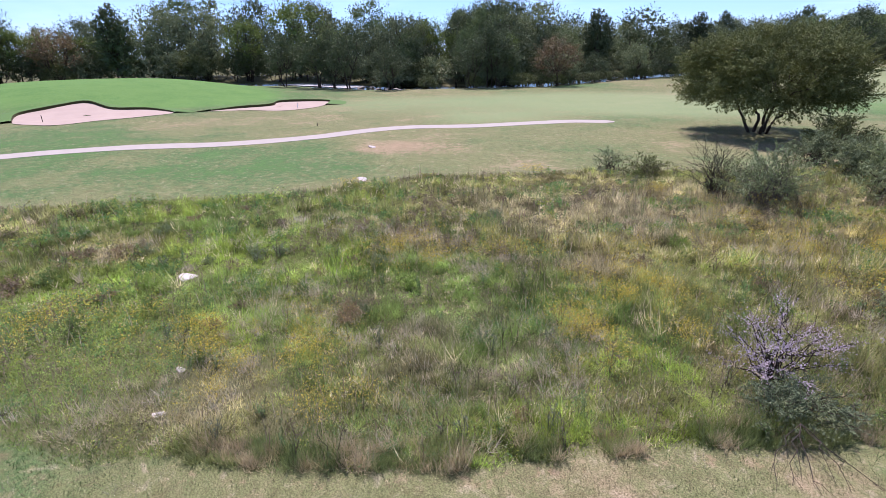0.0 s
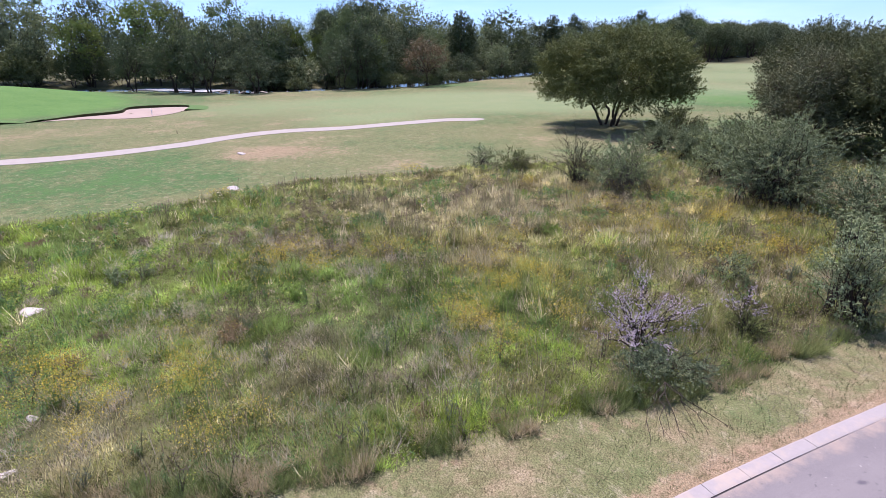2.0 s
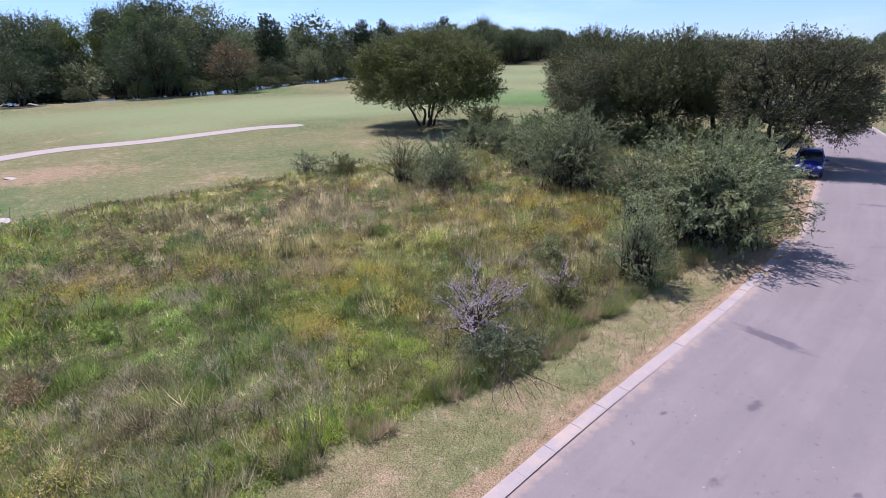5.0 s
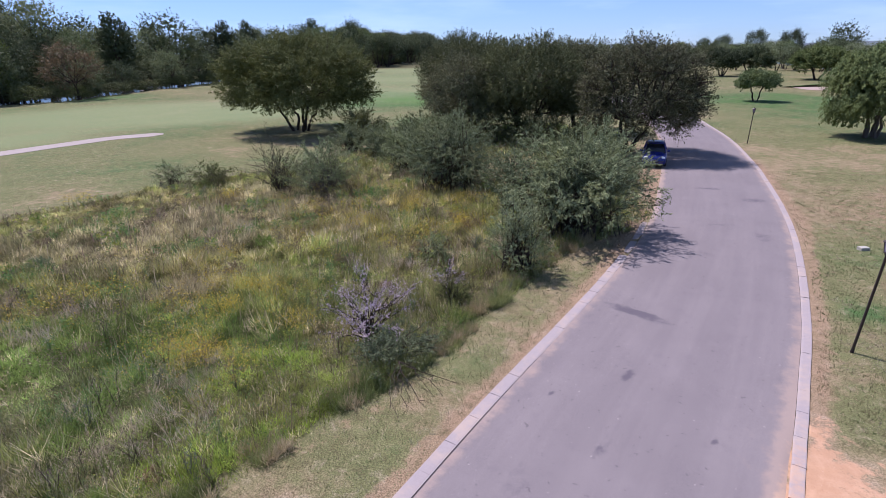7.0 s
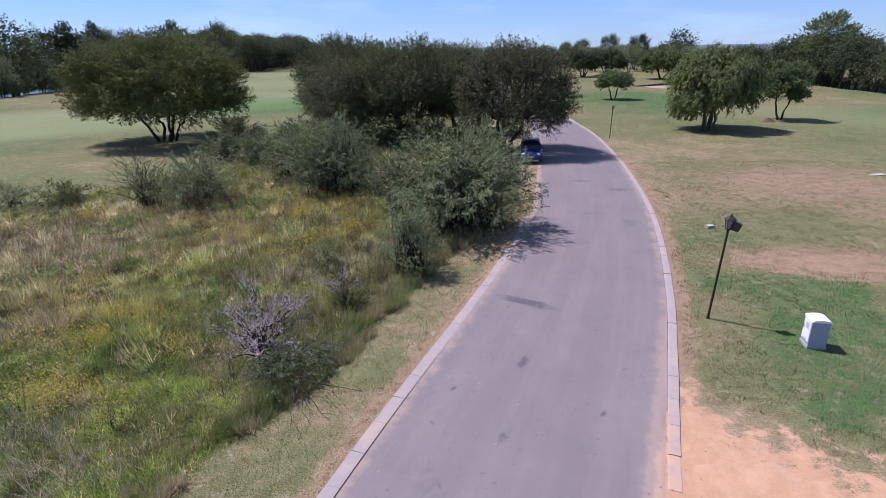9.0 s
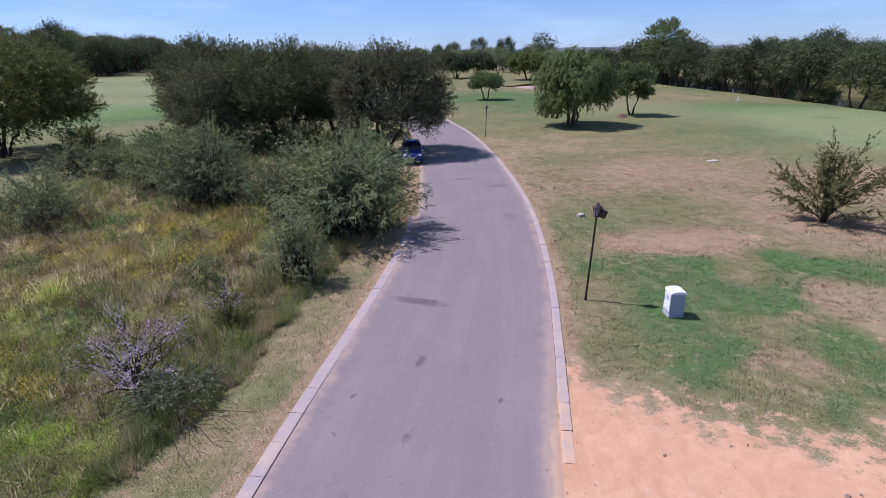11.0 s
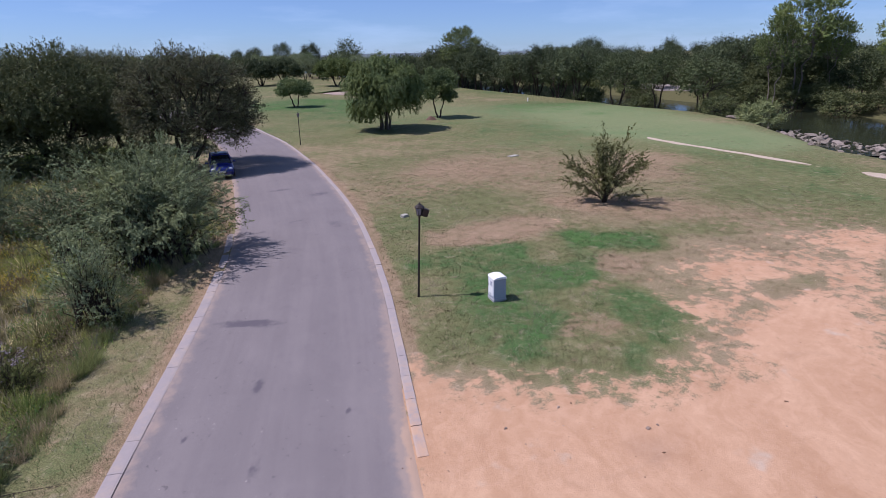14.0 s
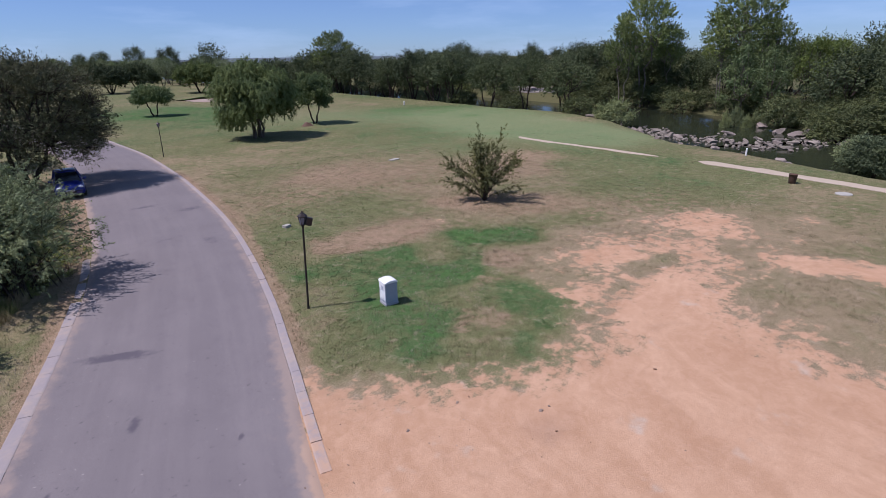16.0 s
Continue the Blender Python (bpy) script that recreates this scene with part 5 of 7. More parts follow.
wood_row([(20, 206), (45, 201), (66, 193), (86, 182)], 0, 4.6, 134, 1.5, 0.92, (DARK, DARK, WOOD), lambda x, y, az, d: not -19.6 < az < -17.2, low=0.75)
FAR_LINE = [(-60, 420), (-20, 380), (20, 330), (60, 290), (84, 240), (80, 190), (76, 130)]
wood_row(FAR_LINE, 12, 9, 121, 2, 0.95, (WOOD, DARK, WOOD, WILLOW), lambda x, y, az, d: -60 < az < 22, thin=0.0)
wood_row(FAR_LINE, 0, 8.5, 122, 2, 0.75, (DARK, WOOD, DARK, SHRUB), lambda x, y, az, d: -60 < az < 22, thin=0.0)
wood_row([(-90, 560), (-20, 500), (60, 430), (140, 380)], 0, 9, 126, 3, 0.92, (WOOD, DARK, WOOD, GUM), lambda x, y, az, d: -25 < az < 22, thin=0.0)
wood_row([(-90, 570), (-20, 510), (60, 440), (140, 390)], 0, 9, 127, 3, 0.7, (SHRUB, DARK, SHRUB), lambda x, y, az, d: -25 < az < 22, thin=0.0)
wood_row([(59.5, 32), (63.0, 38), (64.3, 46), (64.6, 55), (67, 66)], 1.0, 6.0, 128, 0.5, 0.15, (DUSK, REED, DUSK), lambda x, y, az, d: not view_gap(az))
wood_row([(68, 62), (71.5, 80), (75, 100), (82, 170), (84, 230)], 3.0, 4.5, 129, 0.8, 0.36, (SHRUB, SHRUB, DARK), lambda x, y, az, d: not view_gap(az))
wood_row([(69, 66), (74, 98), (82, 170), (84, 230)], 1.0, 7, 125, 1.0, 0.85, (BANK, BANK, DARK), lambda x, y, az, d: True)
wood_row([(65, 41), (66, 56), (70, 72), (74, 98), (78, 125)], 0.5, 7, 124, 1.2, 0.95, (BANK,), lambda x, y, az, d: True)

# shrubs on the near bank, reeds across the water
for x, y, h, rad, seed, leaf, label in ((47.0, 4.0, 1.8, 2.4, 81, leaf_dark, "dense dark green bush on the river bank"), (49.5, 1.0, 1.8, 2.2, 82, leaf_dark, "dense dark green bush on the river bank"), (50.5, 5.5, 1.2, 1.4, 83, leaf_grey, "grey-green bush among weir rocks")):
    make_tree("bank_bush", label, "bush", pose(x, y, max(float(terrain(x, y)), -1.2), 0, 0, 0), h + 0.9, rad, 0.1, leaf, bark_dark, seed, 12000, 20, 0.34, (0.18, 0.09), 5, 0.05, "bank bushes", spray=0.6, sprays=700, low=-0.4, rise=0.35)
for q in range(16):
    t = r.random()
    x, y = 69.0 + 5 * t + r.normal(0, 0.9), 20.5 - 9 * t + r.normal(0, 0.9)
    far_tree(REED, x, y, r.uniform(2.0, 3.2), 0.45, r.uniform(0, 360), "reeds")

# single trees that stand out above the woods
EAST_TALL = ((GUM, -65.4, 93, 0.092, 1.0), (GUM, -67.6, 95, 0.045, 0.85), (GUM, -63.6, 90, 0.045, 0.8), (GUM, -73.8, 84, 0.098, 1.0), (GUM, -75.8, 83, 0.050, 0.95), (GUM, -72.2, 86, 0.060, 0.8), (WILLOW, -74.2, 80, 0.012, 0.9), (WILLOW, -76.4, 79, 0.004, 0.8),
             (LIGHT, -79.4, 82, 0.026, 0.75), (LIGHT, -81.0, 80, 0.022, 0.7), (DARK, -84.0, 78, 0.036, 0.9), (DARK, -87.0, 80, 0.050, 0.9), (GUM, -34.6, 135, 0.046, 1.2), (BANK, -12.7, 330, 0.0155, 0.7), (BANK, -14.3, 330, 0.019, 0.8), (BANK, -16.9, 330, 0.026, 0.8), (BANK, -19.6, 330, 0.025, 0.8), (DARK, -23.4, 240, 0.031, 1.0),
                               (WOOD, 52.5, 165, 0.090, 1.0), (WOOD, 47.6, 170, 0.089, 1.0), (POPLAR, 42.0, 170, 0.062, 1.2), (DARK, 37.6, 175, 0.068, 1.2), (POPLAR, 33.0, 180, 0.052, 1.2))
WEST_TALL = ((DARK, 21.3, 230, 0.058, 1.0),
                               (POPLAR, 87.4, 165, 0.074, 1.3), (WOOD, 70.3, 185, 0.096, 1.0), (WILLOW, 64.7, 180, 0.092, 1.0), (LIGHT, 51.0, 139, 0.035, 0.7), (RUST, 45.8, 128, 0.028, 1.2), (RUST, 92, 190, 0.045, 1.1), (LIGHT, 56.0, 150, 0.042, 0.8),
                               (DARK, 69.9, 136, 0.055, 0.95), (DARK, 67.0, 128, 0.055, 0.85), (DARK, 52.4, 126, 0.055, 0.8))
for kind, az, d, tan, wide in EAST_TALL + WEST_TALL:
    x, y = -d * math.sin(radians(az)), d * math.cos(radians(az))
    far_tree(kind, x, y, 7.4 + d * tan - float(terrain(x, y)), wide, az * 7 % 360)
for ob in FAR:
    for child in list(ob.children):
        bpy.data.objects.remove(child)
    bpy.data.objects.remove(ob)

# low hills on the horizon, the distance haze mixed into their colour
hx = np.linspace(-1400, 1400, 160)
hz = 7 + 6 * fbm(hx, 0 * hx, 260, 31) + 8 * np.exp(-((hx + 215) / 60.0) ** 2)
hill_v = np.r_[np.c_[hx, 1150 + 0 * hx, -3 + 0 * hx], np.c_[hx, 1200 + 0 * hx, hz], np.c_[hx, 1320 + 0 * hx, -3 + 0 * hx]]
q = np.arange(159)
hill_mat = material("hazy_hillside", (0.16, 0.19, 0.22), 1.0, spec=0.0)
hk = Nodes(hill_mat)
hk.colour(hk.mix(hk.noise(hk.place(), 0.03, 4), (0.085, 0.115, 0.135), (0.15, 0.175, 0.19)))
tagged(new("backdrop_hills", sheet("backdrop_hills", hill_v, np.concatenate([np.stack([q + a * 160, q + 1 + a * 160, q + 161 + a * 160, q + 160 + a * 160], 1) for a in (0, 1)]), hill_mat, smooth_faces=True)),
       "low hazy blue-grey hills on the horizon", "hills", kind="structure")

# ---- grass ----
BROWN_WEEDS = [(-14.7, 6.4, 0.9, 1.0), (-14.5, 4.3, 0.8, 0.9), (-11.6, 6.5, 0.8, 1.0), (-10.2, 5.2, 0.6, 0.9), (-11.4, 8.0, 0.7, 0.8), (-16.9, 11.2, 1.0, 0.8), (-20.3, 7.1, 0.9, 0.8), (-8.6, 6.7, 0.6, 0.7), (-13.6, 4.5, 0.6, 0.8), (-18.9, 10.1, 1.0, 0.6), (-18.8, 5.5, 1.0, 0.6), (-12.2, 1.4, 0.7, 0.7), (-8.6, 7.9, 0.5, 0.6)]


def meadow_tone(x, y, r):
    """Colour and height of the wild grass, patch by patch."""
    green = 0.60 + 0.09 * smooth(-18, -8, x) + 0.9 * (fbm(x, y, 7, 21) - 0.5) + spots(x, y, [(-19, 3.4, 5, 0.5), (-18, -1.6, 5, 0.5), (-16.5, 7.2, 4, 0.45), (-10.2, 8.6, 2.5, 0.4), (-26.5, 9, 5, 0.3), (-27, -1.6, 4, 0.25), (-8, 11, 2.5, 0.25), (-6, 9, 2.2, 0.2), (-12, 4, 3, 0.3), (-9, 8.5, 2.5, 0.25), (-14, 8, 3, 0.22), (-10.5, 11, 2.5, 0.25)])
    green = green - spots(x, y, [(-13.4, 20.9, 6, 0.28), (-20.7, 17, 5, 0.30), (-31, -4, 4, 0.4), (-24, -0.6, 2.5, 0.4), (-6.5, 8.9, 1.5, 0.3), (-11, 5.5, 2, 0.3), (-10.2, 0.4, 2.2, 0.5), (-11.7, 13.8, 0.9, 0.9), (-12.9, 13.4, 0.6, 0.8), (-6.1, 11.4, 0.9, 0.6), (-13.1, 18.6, 1.0, 0.5), (-14.5, 19.5, 1.0, 0.5), (-23.9, -0.4, 1.2, 0.6), (-14, 26, 6, 0.4), (-4, 35, 7, 0.6), (2.5, 32, 5, 0.6), (-11.8, 0.2, 1.2, 0.6), (-4, 19, 4, 0.2), (-1, 20, 3, 0.2)])
    green = green + 0.45 * smooth(1.1, 0.2, polygon_inside(x, y, MEADOW)) * smooth(20, 14, np.hypot(x, y))
    n = len(x)
    brown = fbm(x, y, 3.2, 55) + r.normal(0, 0.12, n)
    g = np.clip(green + r.normal(0, 0.16, n), 0, 1)[:, None]
    dry = np.where((brown > 0.56)[:, None], [[0.39, 0.335, 0.195]], [[0.475, 0.425, 0.255]])
    mid = np.array([[0.315, 0.325, 0.122]])
    lush = np.where((vnoise(x, y, 4.0, 8) > 0.5)[:, None], [[0.305, 0.425, 0.080]], [[0.225, 0.325, 0.090]])
    c = np.where(g < 0.5, dry + (mid - dry) * g * 2, mid + (lush - mid) * (g * 2 - 1))
    tall = 0.09 + 0.85 * fbm(x, y, 1.4, 33) ** 2 + 0.08 * (1 - g[:, 0])
    c = c * (0.30 + 1.30 * fbm(x, y, 1.3, 205))[:, None]
    rusty = (fbm(x, y, 2.3, 207) > 0.63)[:, None]
    c = np.where(rusty, c * [[1.0, 0.95, 0.88]], c)
    short = spots(x, y, [(-15, -3.0, 3.4, 1.2), (-18, -1.5, 3.5, 0.7), (-18, 3, 3.5, 0.5)]).clip(0, 1)[:, None]
    c = c * (1 - short * 0.7) + np.array([[0.38, 0.50, 0.14]]) * short * 0.7
    dull = spots(x, y, BROWN_WEEDS).clip(0, 1)[:, None]
    c = c * (1 - 0.55 * dull) + np.array([[0.23, 0.19, 0.14]]) * 0.55 * dull
    odd = r.random((n, 1))
    c = np.where(odd < 0.08, np.array([[0.62, 0.54, 0.36]]), np.where(odd > 0.90, c * 0.55, c))
    return c * [[1.0, 0.99, 0.93]] * r.uniform(0.62, 1.32, (n, 1)) * (0.42 + 1.16 * vnoise(x, y, 0.5, 911))[:, None], tall * (0.55 + 0.9 * vnoise(x, y, 0.6, 913))


def blades(x, y, height, width, tone, lean, r, name, mat, label, category):
    n = len(x)
    z = terrain(x, y)
    ang, tilt = r.uniform(0, 2 * np.pi, n), r.uniform(0, 2 * np.pi, n)
    w = np.stack([np.cos(ang), np.sin(ang), 0 * ang], 1) * (width / 2)[:, None]
    base = np.c_[x, y, z - 0.02]
    bend = np.stack([np.cos(tilt) * lean * height, np.sin(tilt) * lean * height, height * np.sqrt(np.clip(1 - lean**2, 0.1, 1))], 1)
    v = np.stack([base - w, base + w, base + bend], 1).reshape(-1, 3)
    ob = new(name, sheet(name, v, np.arange(n * 3).reshape(n, 3), mat, np.repeat(tone, 3, 0)))
    return tagged(ob, label, category, kind="stuff")


def scatter(n, box, keep, r):
    x, y = r.uniform(box[0], box[1], n), r.uniform(box[2], box[3], n)
    ok = keep(x, y)
    return x[ok], y[ok]


r = rng(5)


def in_meadow(x, y):
    edge = polygon_inside(x, y, MEADOW) + 0.9 * (fbm(x, y, 1.6, 71) - 0.5) + 4.5 * (fbm(x, y, 3.0, 72) - 0.55) * smooth(16, 24, np.hypot(x, y))
    d = np.hypot(x, y)
    return (edge > 0) & (r.random(len(x)) < np.clip((17.0 / d) ** 1.3, 0.12, 1.0)) & (vnoise(x, y, 0.35, 12) + 0.4 > r.random(len(x))) & (np.hypot(x + 19.4, y - 1.65) > 0.75)


# tufts: blades that fan out of one root, each tuft of one tone
tx, ty = scatter(185000, (-38, 7, -6, 58), in_meadow, r)
per = r.integers(9, 17, len(tx))
tone, tall = meadow_tone(tx, ty, r)
tall = tall * r.uniform(0.55, 1.45, len(tx)) * (1 - smooth(15, 22, np.hypot(tx, ty)) * (0.75 - 0.75 * smooth(-0.8, 3.0, polygon_inside(tx, ty, MEADOW)))) * (1 - 0.78 * np.maximum(spots(tx, ty, [(-15.5, -3.0, 3.2, 1.2), (-12.3, 0.2, 1.6, 1.0), (-19, -3.8, 3.0, 0.8)]).clip(0, 1), smooth(0.6, -0.4, ty + 0.25 * (tx + 10.5)) * smooth(-19, -15, tx)))
who = np.repeat(np.arange(len(tx)), per)
x, y = tx[who] + r.normal(0, 0.05, len(who)), ty[who] + r.normal(0, 0.065, len(who))
far = np.hypot(x, y) / 14
blades(x, y, tall[who] * r.uniform(0.5, 1.1, len(who)), 0.021 * np.clip(far, 0.8, 2.6), tone[who] * r.uniform(0.9, 1.12, (len(who), 1)), r.beta(2.0, 1.2, len(who)) * 0.98, r, "meadow_grass", grass_mat, "tall mixed green and straw-coloured wild grass", "grass")

# a carpet of short grass between the tufts
cx, cy = scatter(520000, (-36, 4, -7, 26), lambda x, y: (polygon_inside(x, y, MEADOW) > -0.1) & (r.random(len(x)) < np.clip((15.0 / np.hypot(x, y)) ** 1.6, 0.1, 1.0)), r)
tone, _ = meadow_tone(cx, cy, r)
fresh = spots(cx, cy, [(-16, -3.0, 4.5, 1.0), (-19, -1.0, 4.0, 0.9), (-19, 3.5, 4.0, 0.7), (-23, 2.5, 4.0, 0.6), (-16.5, 7.2, 3.0, 0.5), (-24, 9, 4.0, 0.4)]).clip(0, 1)[:, None]
tone = tone * (1 - 0.75 * fresh) + np.array([[0.34, 0.45, 0.12]]) * 0.75 * fresh * r.uniform(0.6, 1.25, (len(cx), 1))
blades(cx, cy, r.uniform(0.07, 0.19, len(cx)), 0.022 * np.clip(np.hypot(cx, cy) / 13, 0.8, 2.0), tone * r.uniform(0.65, 1.15, (len(cx), 1)), r.uniform(0.2, 0.9, len(cx)), r, "meadow_undergrass", grass_mat, "short green and straw grass below the tall tufts", "grass")

# thick drooping tufts where the meadow meets the verge
tx, ty = scatter(90000, (-14, 5, -3, 30), lambda x, y: (np.abs(polygon_inside(x, y, MEADOW) - 0.22) < 0.38) & (np.hypot(x, y) < 30) & (y > 0.2 * fbm(x, y, 0.8, 5)) & (fbm(x, y, 0.9, 311) > 0.47), r)
keep = r.random(len(tx)) < 0.9
tx, ty = tx[keep], ty[keep]
who = np.repeat(np.arange(len(tx)), 22)
tone = np.array([[0.24, 0.27, 0.10], [0.37, 0.31, 0.17], [0.18, 0.225, 0.08], [0.46, 0.38, 0.23]])[(fbm(tx, ty, 1.3, 313) * 7.9).astype(int) % 4] * r.uniform(0.75, 1.2, (len(tx), 1))
high = (0.18 + 0.62 * fbm(tx, ty, 1.0, 317) ** 1.5) * r.uniform(0.7, 1.2, len(tx))
blades(tx[who] + r.normal(0, 0.06, len(who)), ty[who] + r.normal(0, 0.06, len(who)), high[who] * r.uniform(0.5, 1.1, len(who)), np.full(len(who), 0.014), tone[who] * r.uniform(0.75, 1.25, (len(who), 1)), r.beta(1.8, 1.4, len(who)) * 0.95, r, "edge_grass", grass_mat, "thick drooping grass along the meadow edge", "grass")

# wispy pale tufts of dry grass
tx, ty = scatter(9000, (-36, 4, -3, 40), lambda x, y: (polygon_inside(x, y, MEADOW) > 0.3) & (fbm(x, y, 2.6, 521) + 0.10 * smooth(-16, -7, x) > 0.57) & (np.hypot(x, y) < 25) & (r.random(len(x)) < np.clip((16.0 / np.hypot(x, y)) ** 1.2, 0.15, 1.0)), r)
who = np.repeat(np.arange(len(tx)), 34)
tone = np.array([[0.55, 0.47, 0.34], [0.47, 0.40, 0.28], [0.50, 0.44, 0.34], [0.42, 0.38, 0.23]])[r.integers(0, 4, len(tx))] * r.uniform(0.8, 1.15, (len(tx), 1))
high = r.uniform(0.28, 0.62, len(tx))
blades(tx[who] + r.normal(0, 0.10, len(who)), ty[who] + r.normal(0, 0.10, len(who)), high[who] * r.uniform(0.6, 1.15, len(who)), (0.013 * np.clip(np.hypot(tx, ty) / 12, 0.9, 2.4))[who], tone[who] * r.uniform(0.8, 1.2, (len(who), 1)), r.beta(2.2, 1.2, len(who)) * 0.95, r, "wispy_grass", grass_mat, "wispy pale straw-coloured grass tufts", "grass")

# broad-leaved weeds between the tufts
tx, ty = scatter(75000, (-38, 7, -6, 50), in_meadow, r)
keep = fbm(tx, ty, 2.2, 131) > 0.43
tx, ty = tx[keep], ty[keep]
tone, _ = meadow_tone(tx, ty, r)
kind = fbm(tx, ty, 1.4, 141) + r.normal(0, 0.1, len(tx))
kind = kind + 0.5 * spots(tx, ty, BROWN_WEEDS)
tone = np.where((kind > 0.66)[:, None], np.where(r.random((len(tx), 1)) < 0.5, [[0.25, 0.20, 0.135]], [[0.18, 0.145, 0.095]]), np.where((kind < 0.42)[:, None], [[0.13, 0.24, 0.075]], np.where((kind < 0.50)[:, None], [[0.30, 0.33, 0.07]], tone * 0.8))) * r.uniform(0.7, 1.25, (len(tx), 1))
per = r.integers(12, 26, len(tx))
who = np.repeat(np.arange(len(tx)), per)
high = (0.22 + 0.5 * vnoise(tx, ty, 0.9, 77) ** 1.5)[who] * r.random(len(who))
p = np.c_[tx[who] + r.normal(0, 0.07, len(who)), ty[who] + r.normal(0, 0.07, len(who)), terrain(tx, ty)[who] + high]
v, f = leaves_at(p, r.normal(0, 1, (len(who), 3)) * [1, 1, 0.5], (0.055 * np.clip(np.hypot(tx, ty) / 14, 0.85, 1.8))[who][:, None], (0.034 * np.clip(np.hypot(tx, ty) / 14, 0.85, 1.8))[who][:, None], r, 0.4)
tagged(new("meadow_weeds", sheet("meadow_weeds", v, f, grass_mat, np.repeat(tone[who] * r.uniform(0.8, 1.2, (len(who), 1)), 3, 0))), "low leafy green and brown wild herbs in the meadow", "weeds", kind="stuff")

# seed heads and dry stalks over the grass
x, y = scatter(30000, (-38, 7, -6, 50), in_meadow, r)
keep = fbm(x, y, 4, 91) > 0.52
x, y = x[keep], y[keep]
n = len(x)
stalk = np.array([[0.22, 0.16, 0.12], [0.13, 0.10, 0.07], [0.42, 0.36, 0.25], [0.36, 0.30, 0.20]])[r.integers(0, 4, n)] * r.uniform(0.7, 1.2, (n, 1))
blades(x, y, r.uniform(0.45, 0.95, n), r.uniform(0.012, 0.024, n) * np.clip(np.hypot(x, y) / 16, 0.8, 2), stalk, r.uniform(0, 0.35, n), r, "dry_stalks", grass_mat, "thin brown seed stalks above the grass", "stalks")


def flower_heads(x, y, z, size, tone, r, name, label):
    n = len(x)
    p = np.c_[x, y, z]
    v, f = leaves_at(p, r.normal(0, 1, (n, 3)) * [1, 1, 0.3], size[:, None], size[:, None] * 0.8, r, 0.3)
    ob = new(name, sheet(name, v, f, flower_mat, np.repeat(tone, 3, 0)))
    return tagged(ob, label, "flowers", kind="stuff")


FLOWER_BEDS = [(a, b, c) for a, b, c in zip(r.uniform(-28, -2, 12), r.uniform(-3, 26, 12), r.uniform(0.3, 0.7, 12))] + [(-12.7, 2.7, 1.6), (-17, 9.1, 2.2), (-9.9, 13.5, 1.6), (-15.7, -0.4, 1.4), (-17.4, -2.9, 1.2), (-8.2, 9.8, 1.3), (-7.5, 19.7, 2.4), (-9.4, 13.1, 1.2), (-8.3, 10, 1.2), (-8.7, 23.4, 3.4), (-4.5, 21, 1.8),
               (-13.5, 1.0, 1.2), (-13.4, 3.2, 0.9), (-11.6, 3.1, 0.5), (-13.3, 1.4, 0.6), (-12.1, 1.9, 0.5), (-13.5, 2.7, 0.5), (-17.0, 8.9, 0.5), (-15.0, 8.8, 0.7), (-9.8, 13.4, 0.7), (-8.9, 12.5, 0.6), (-9.1, 10.0, 0.7), (-8.0, 9.6, 0.6), (-7.5, 8.9, 0.5), (-11.2, 1.1, 0.5), (-11.5, 3.6, 0.9), (-14.5, 12.5, 1.6), (-11.5, 16.5, 1.5), (-12, 24, 2.0), (-5.5, 25, 2.0)]
fx, fy = [], []
for bx, by, br in FLOWER_BEDS:
    count = int(1900 * br)
    fx.append(r.normal(bx, br * 0.75, count)), fy.append(r.normal(by, br * 0.75, count))
fx, fy = np.concatenate(fx), np.concatenate(fy)
ok = (polygon_inside(fx, fy, MEADOW) > 0.2) & (fbm(fx, fy, 0.8, 3) > 0.5)
fx, fy = fx[ok], fy[ok]
n = len(fx)
yellow = np.array([[0.60, 0.47, 0.05], [0.50, 0.42, 0.08], [0.44, 0.31, 0.08]])[r.choice(3, n, p=[0.45, 0.3, 0.25])] * r.uniform(0.75, 1.1, (n, 1))
flower_heads(fx, fy, terrain(fx, fy) + r.uniform(0.35, 0.80, n), 0.040 * np.clip(np.hypot(fx, fy) / 15, 0.8, 1.2), yellow, r, "yellow_flowers", "small yellow wild flowers in the tall grass")


def lawn_near(x, y):
    d = np.hypot(x, y)
    side = polyline_side(x, y, [tuple(v) for v in road_line[::24]])
    on_road = np.abs(side) < 3.15
    dirt_here = dirtiness(x, y) + 0.9 * (fbm(x, y, 0.8, 44) - 0.5)
    return ~on_road & (polygon_inside(x, y, MEADOW) < 0.25) & (dirt_here < -0.04) & (spots(x, y, WORN_SPOTS) + 1.2 * (fbm(x, y, 0.7, 45) - 0.5) < 1.25) & (r.random(len(x)) < np.clip((11.0 / d) ** 1.5, 0.05, 1)) & (vnoise(x, y, 0.25, 51) > 0.28)


x, y = scatter(1700000, (-20, 32, -4, 36), lawn_near, r)
g = np.clip(lushness(x, y) + 1.1 * (fbm(x, y, 1.8, 61) - 0.5) + r.normal(0, 0.18, len(x)), 0, 1)[:, None]
tone = np.where(g < 0.5, np.array([LAWN_DRY]) * 1.1 + (np.array([LAWN_GREEN]) - np.array([LAWN_DRY]) * 1.1) * np.clip(g * 2, 0, 1), np.array([LAWN_GREEN]) + (np.array([LAWN_LUSH]) - np.array([LAWN_GREEN])) * np.clip(g * 2 - 1, 0, 1))
tone = tone * (0.25 + 1.5 * fbm(x, y, 0.55, 63))[:, None]
tone = np.where((fbm(x, y, 0.9, 65) > 0.60)[:, None], tone * 0.4 + np.array([[0.42, 0.36, 0.27]]) * 0.6, tone)
d = np.hypot(x, y)
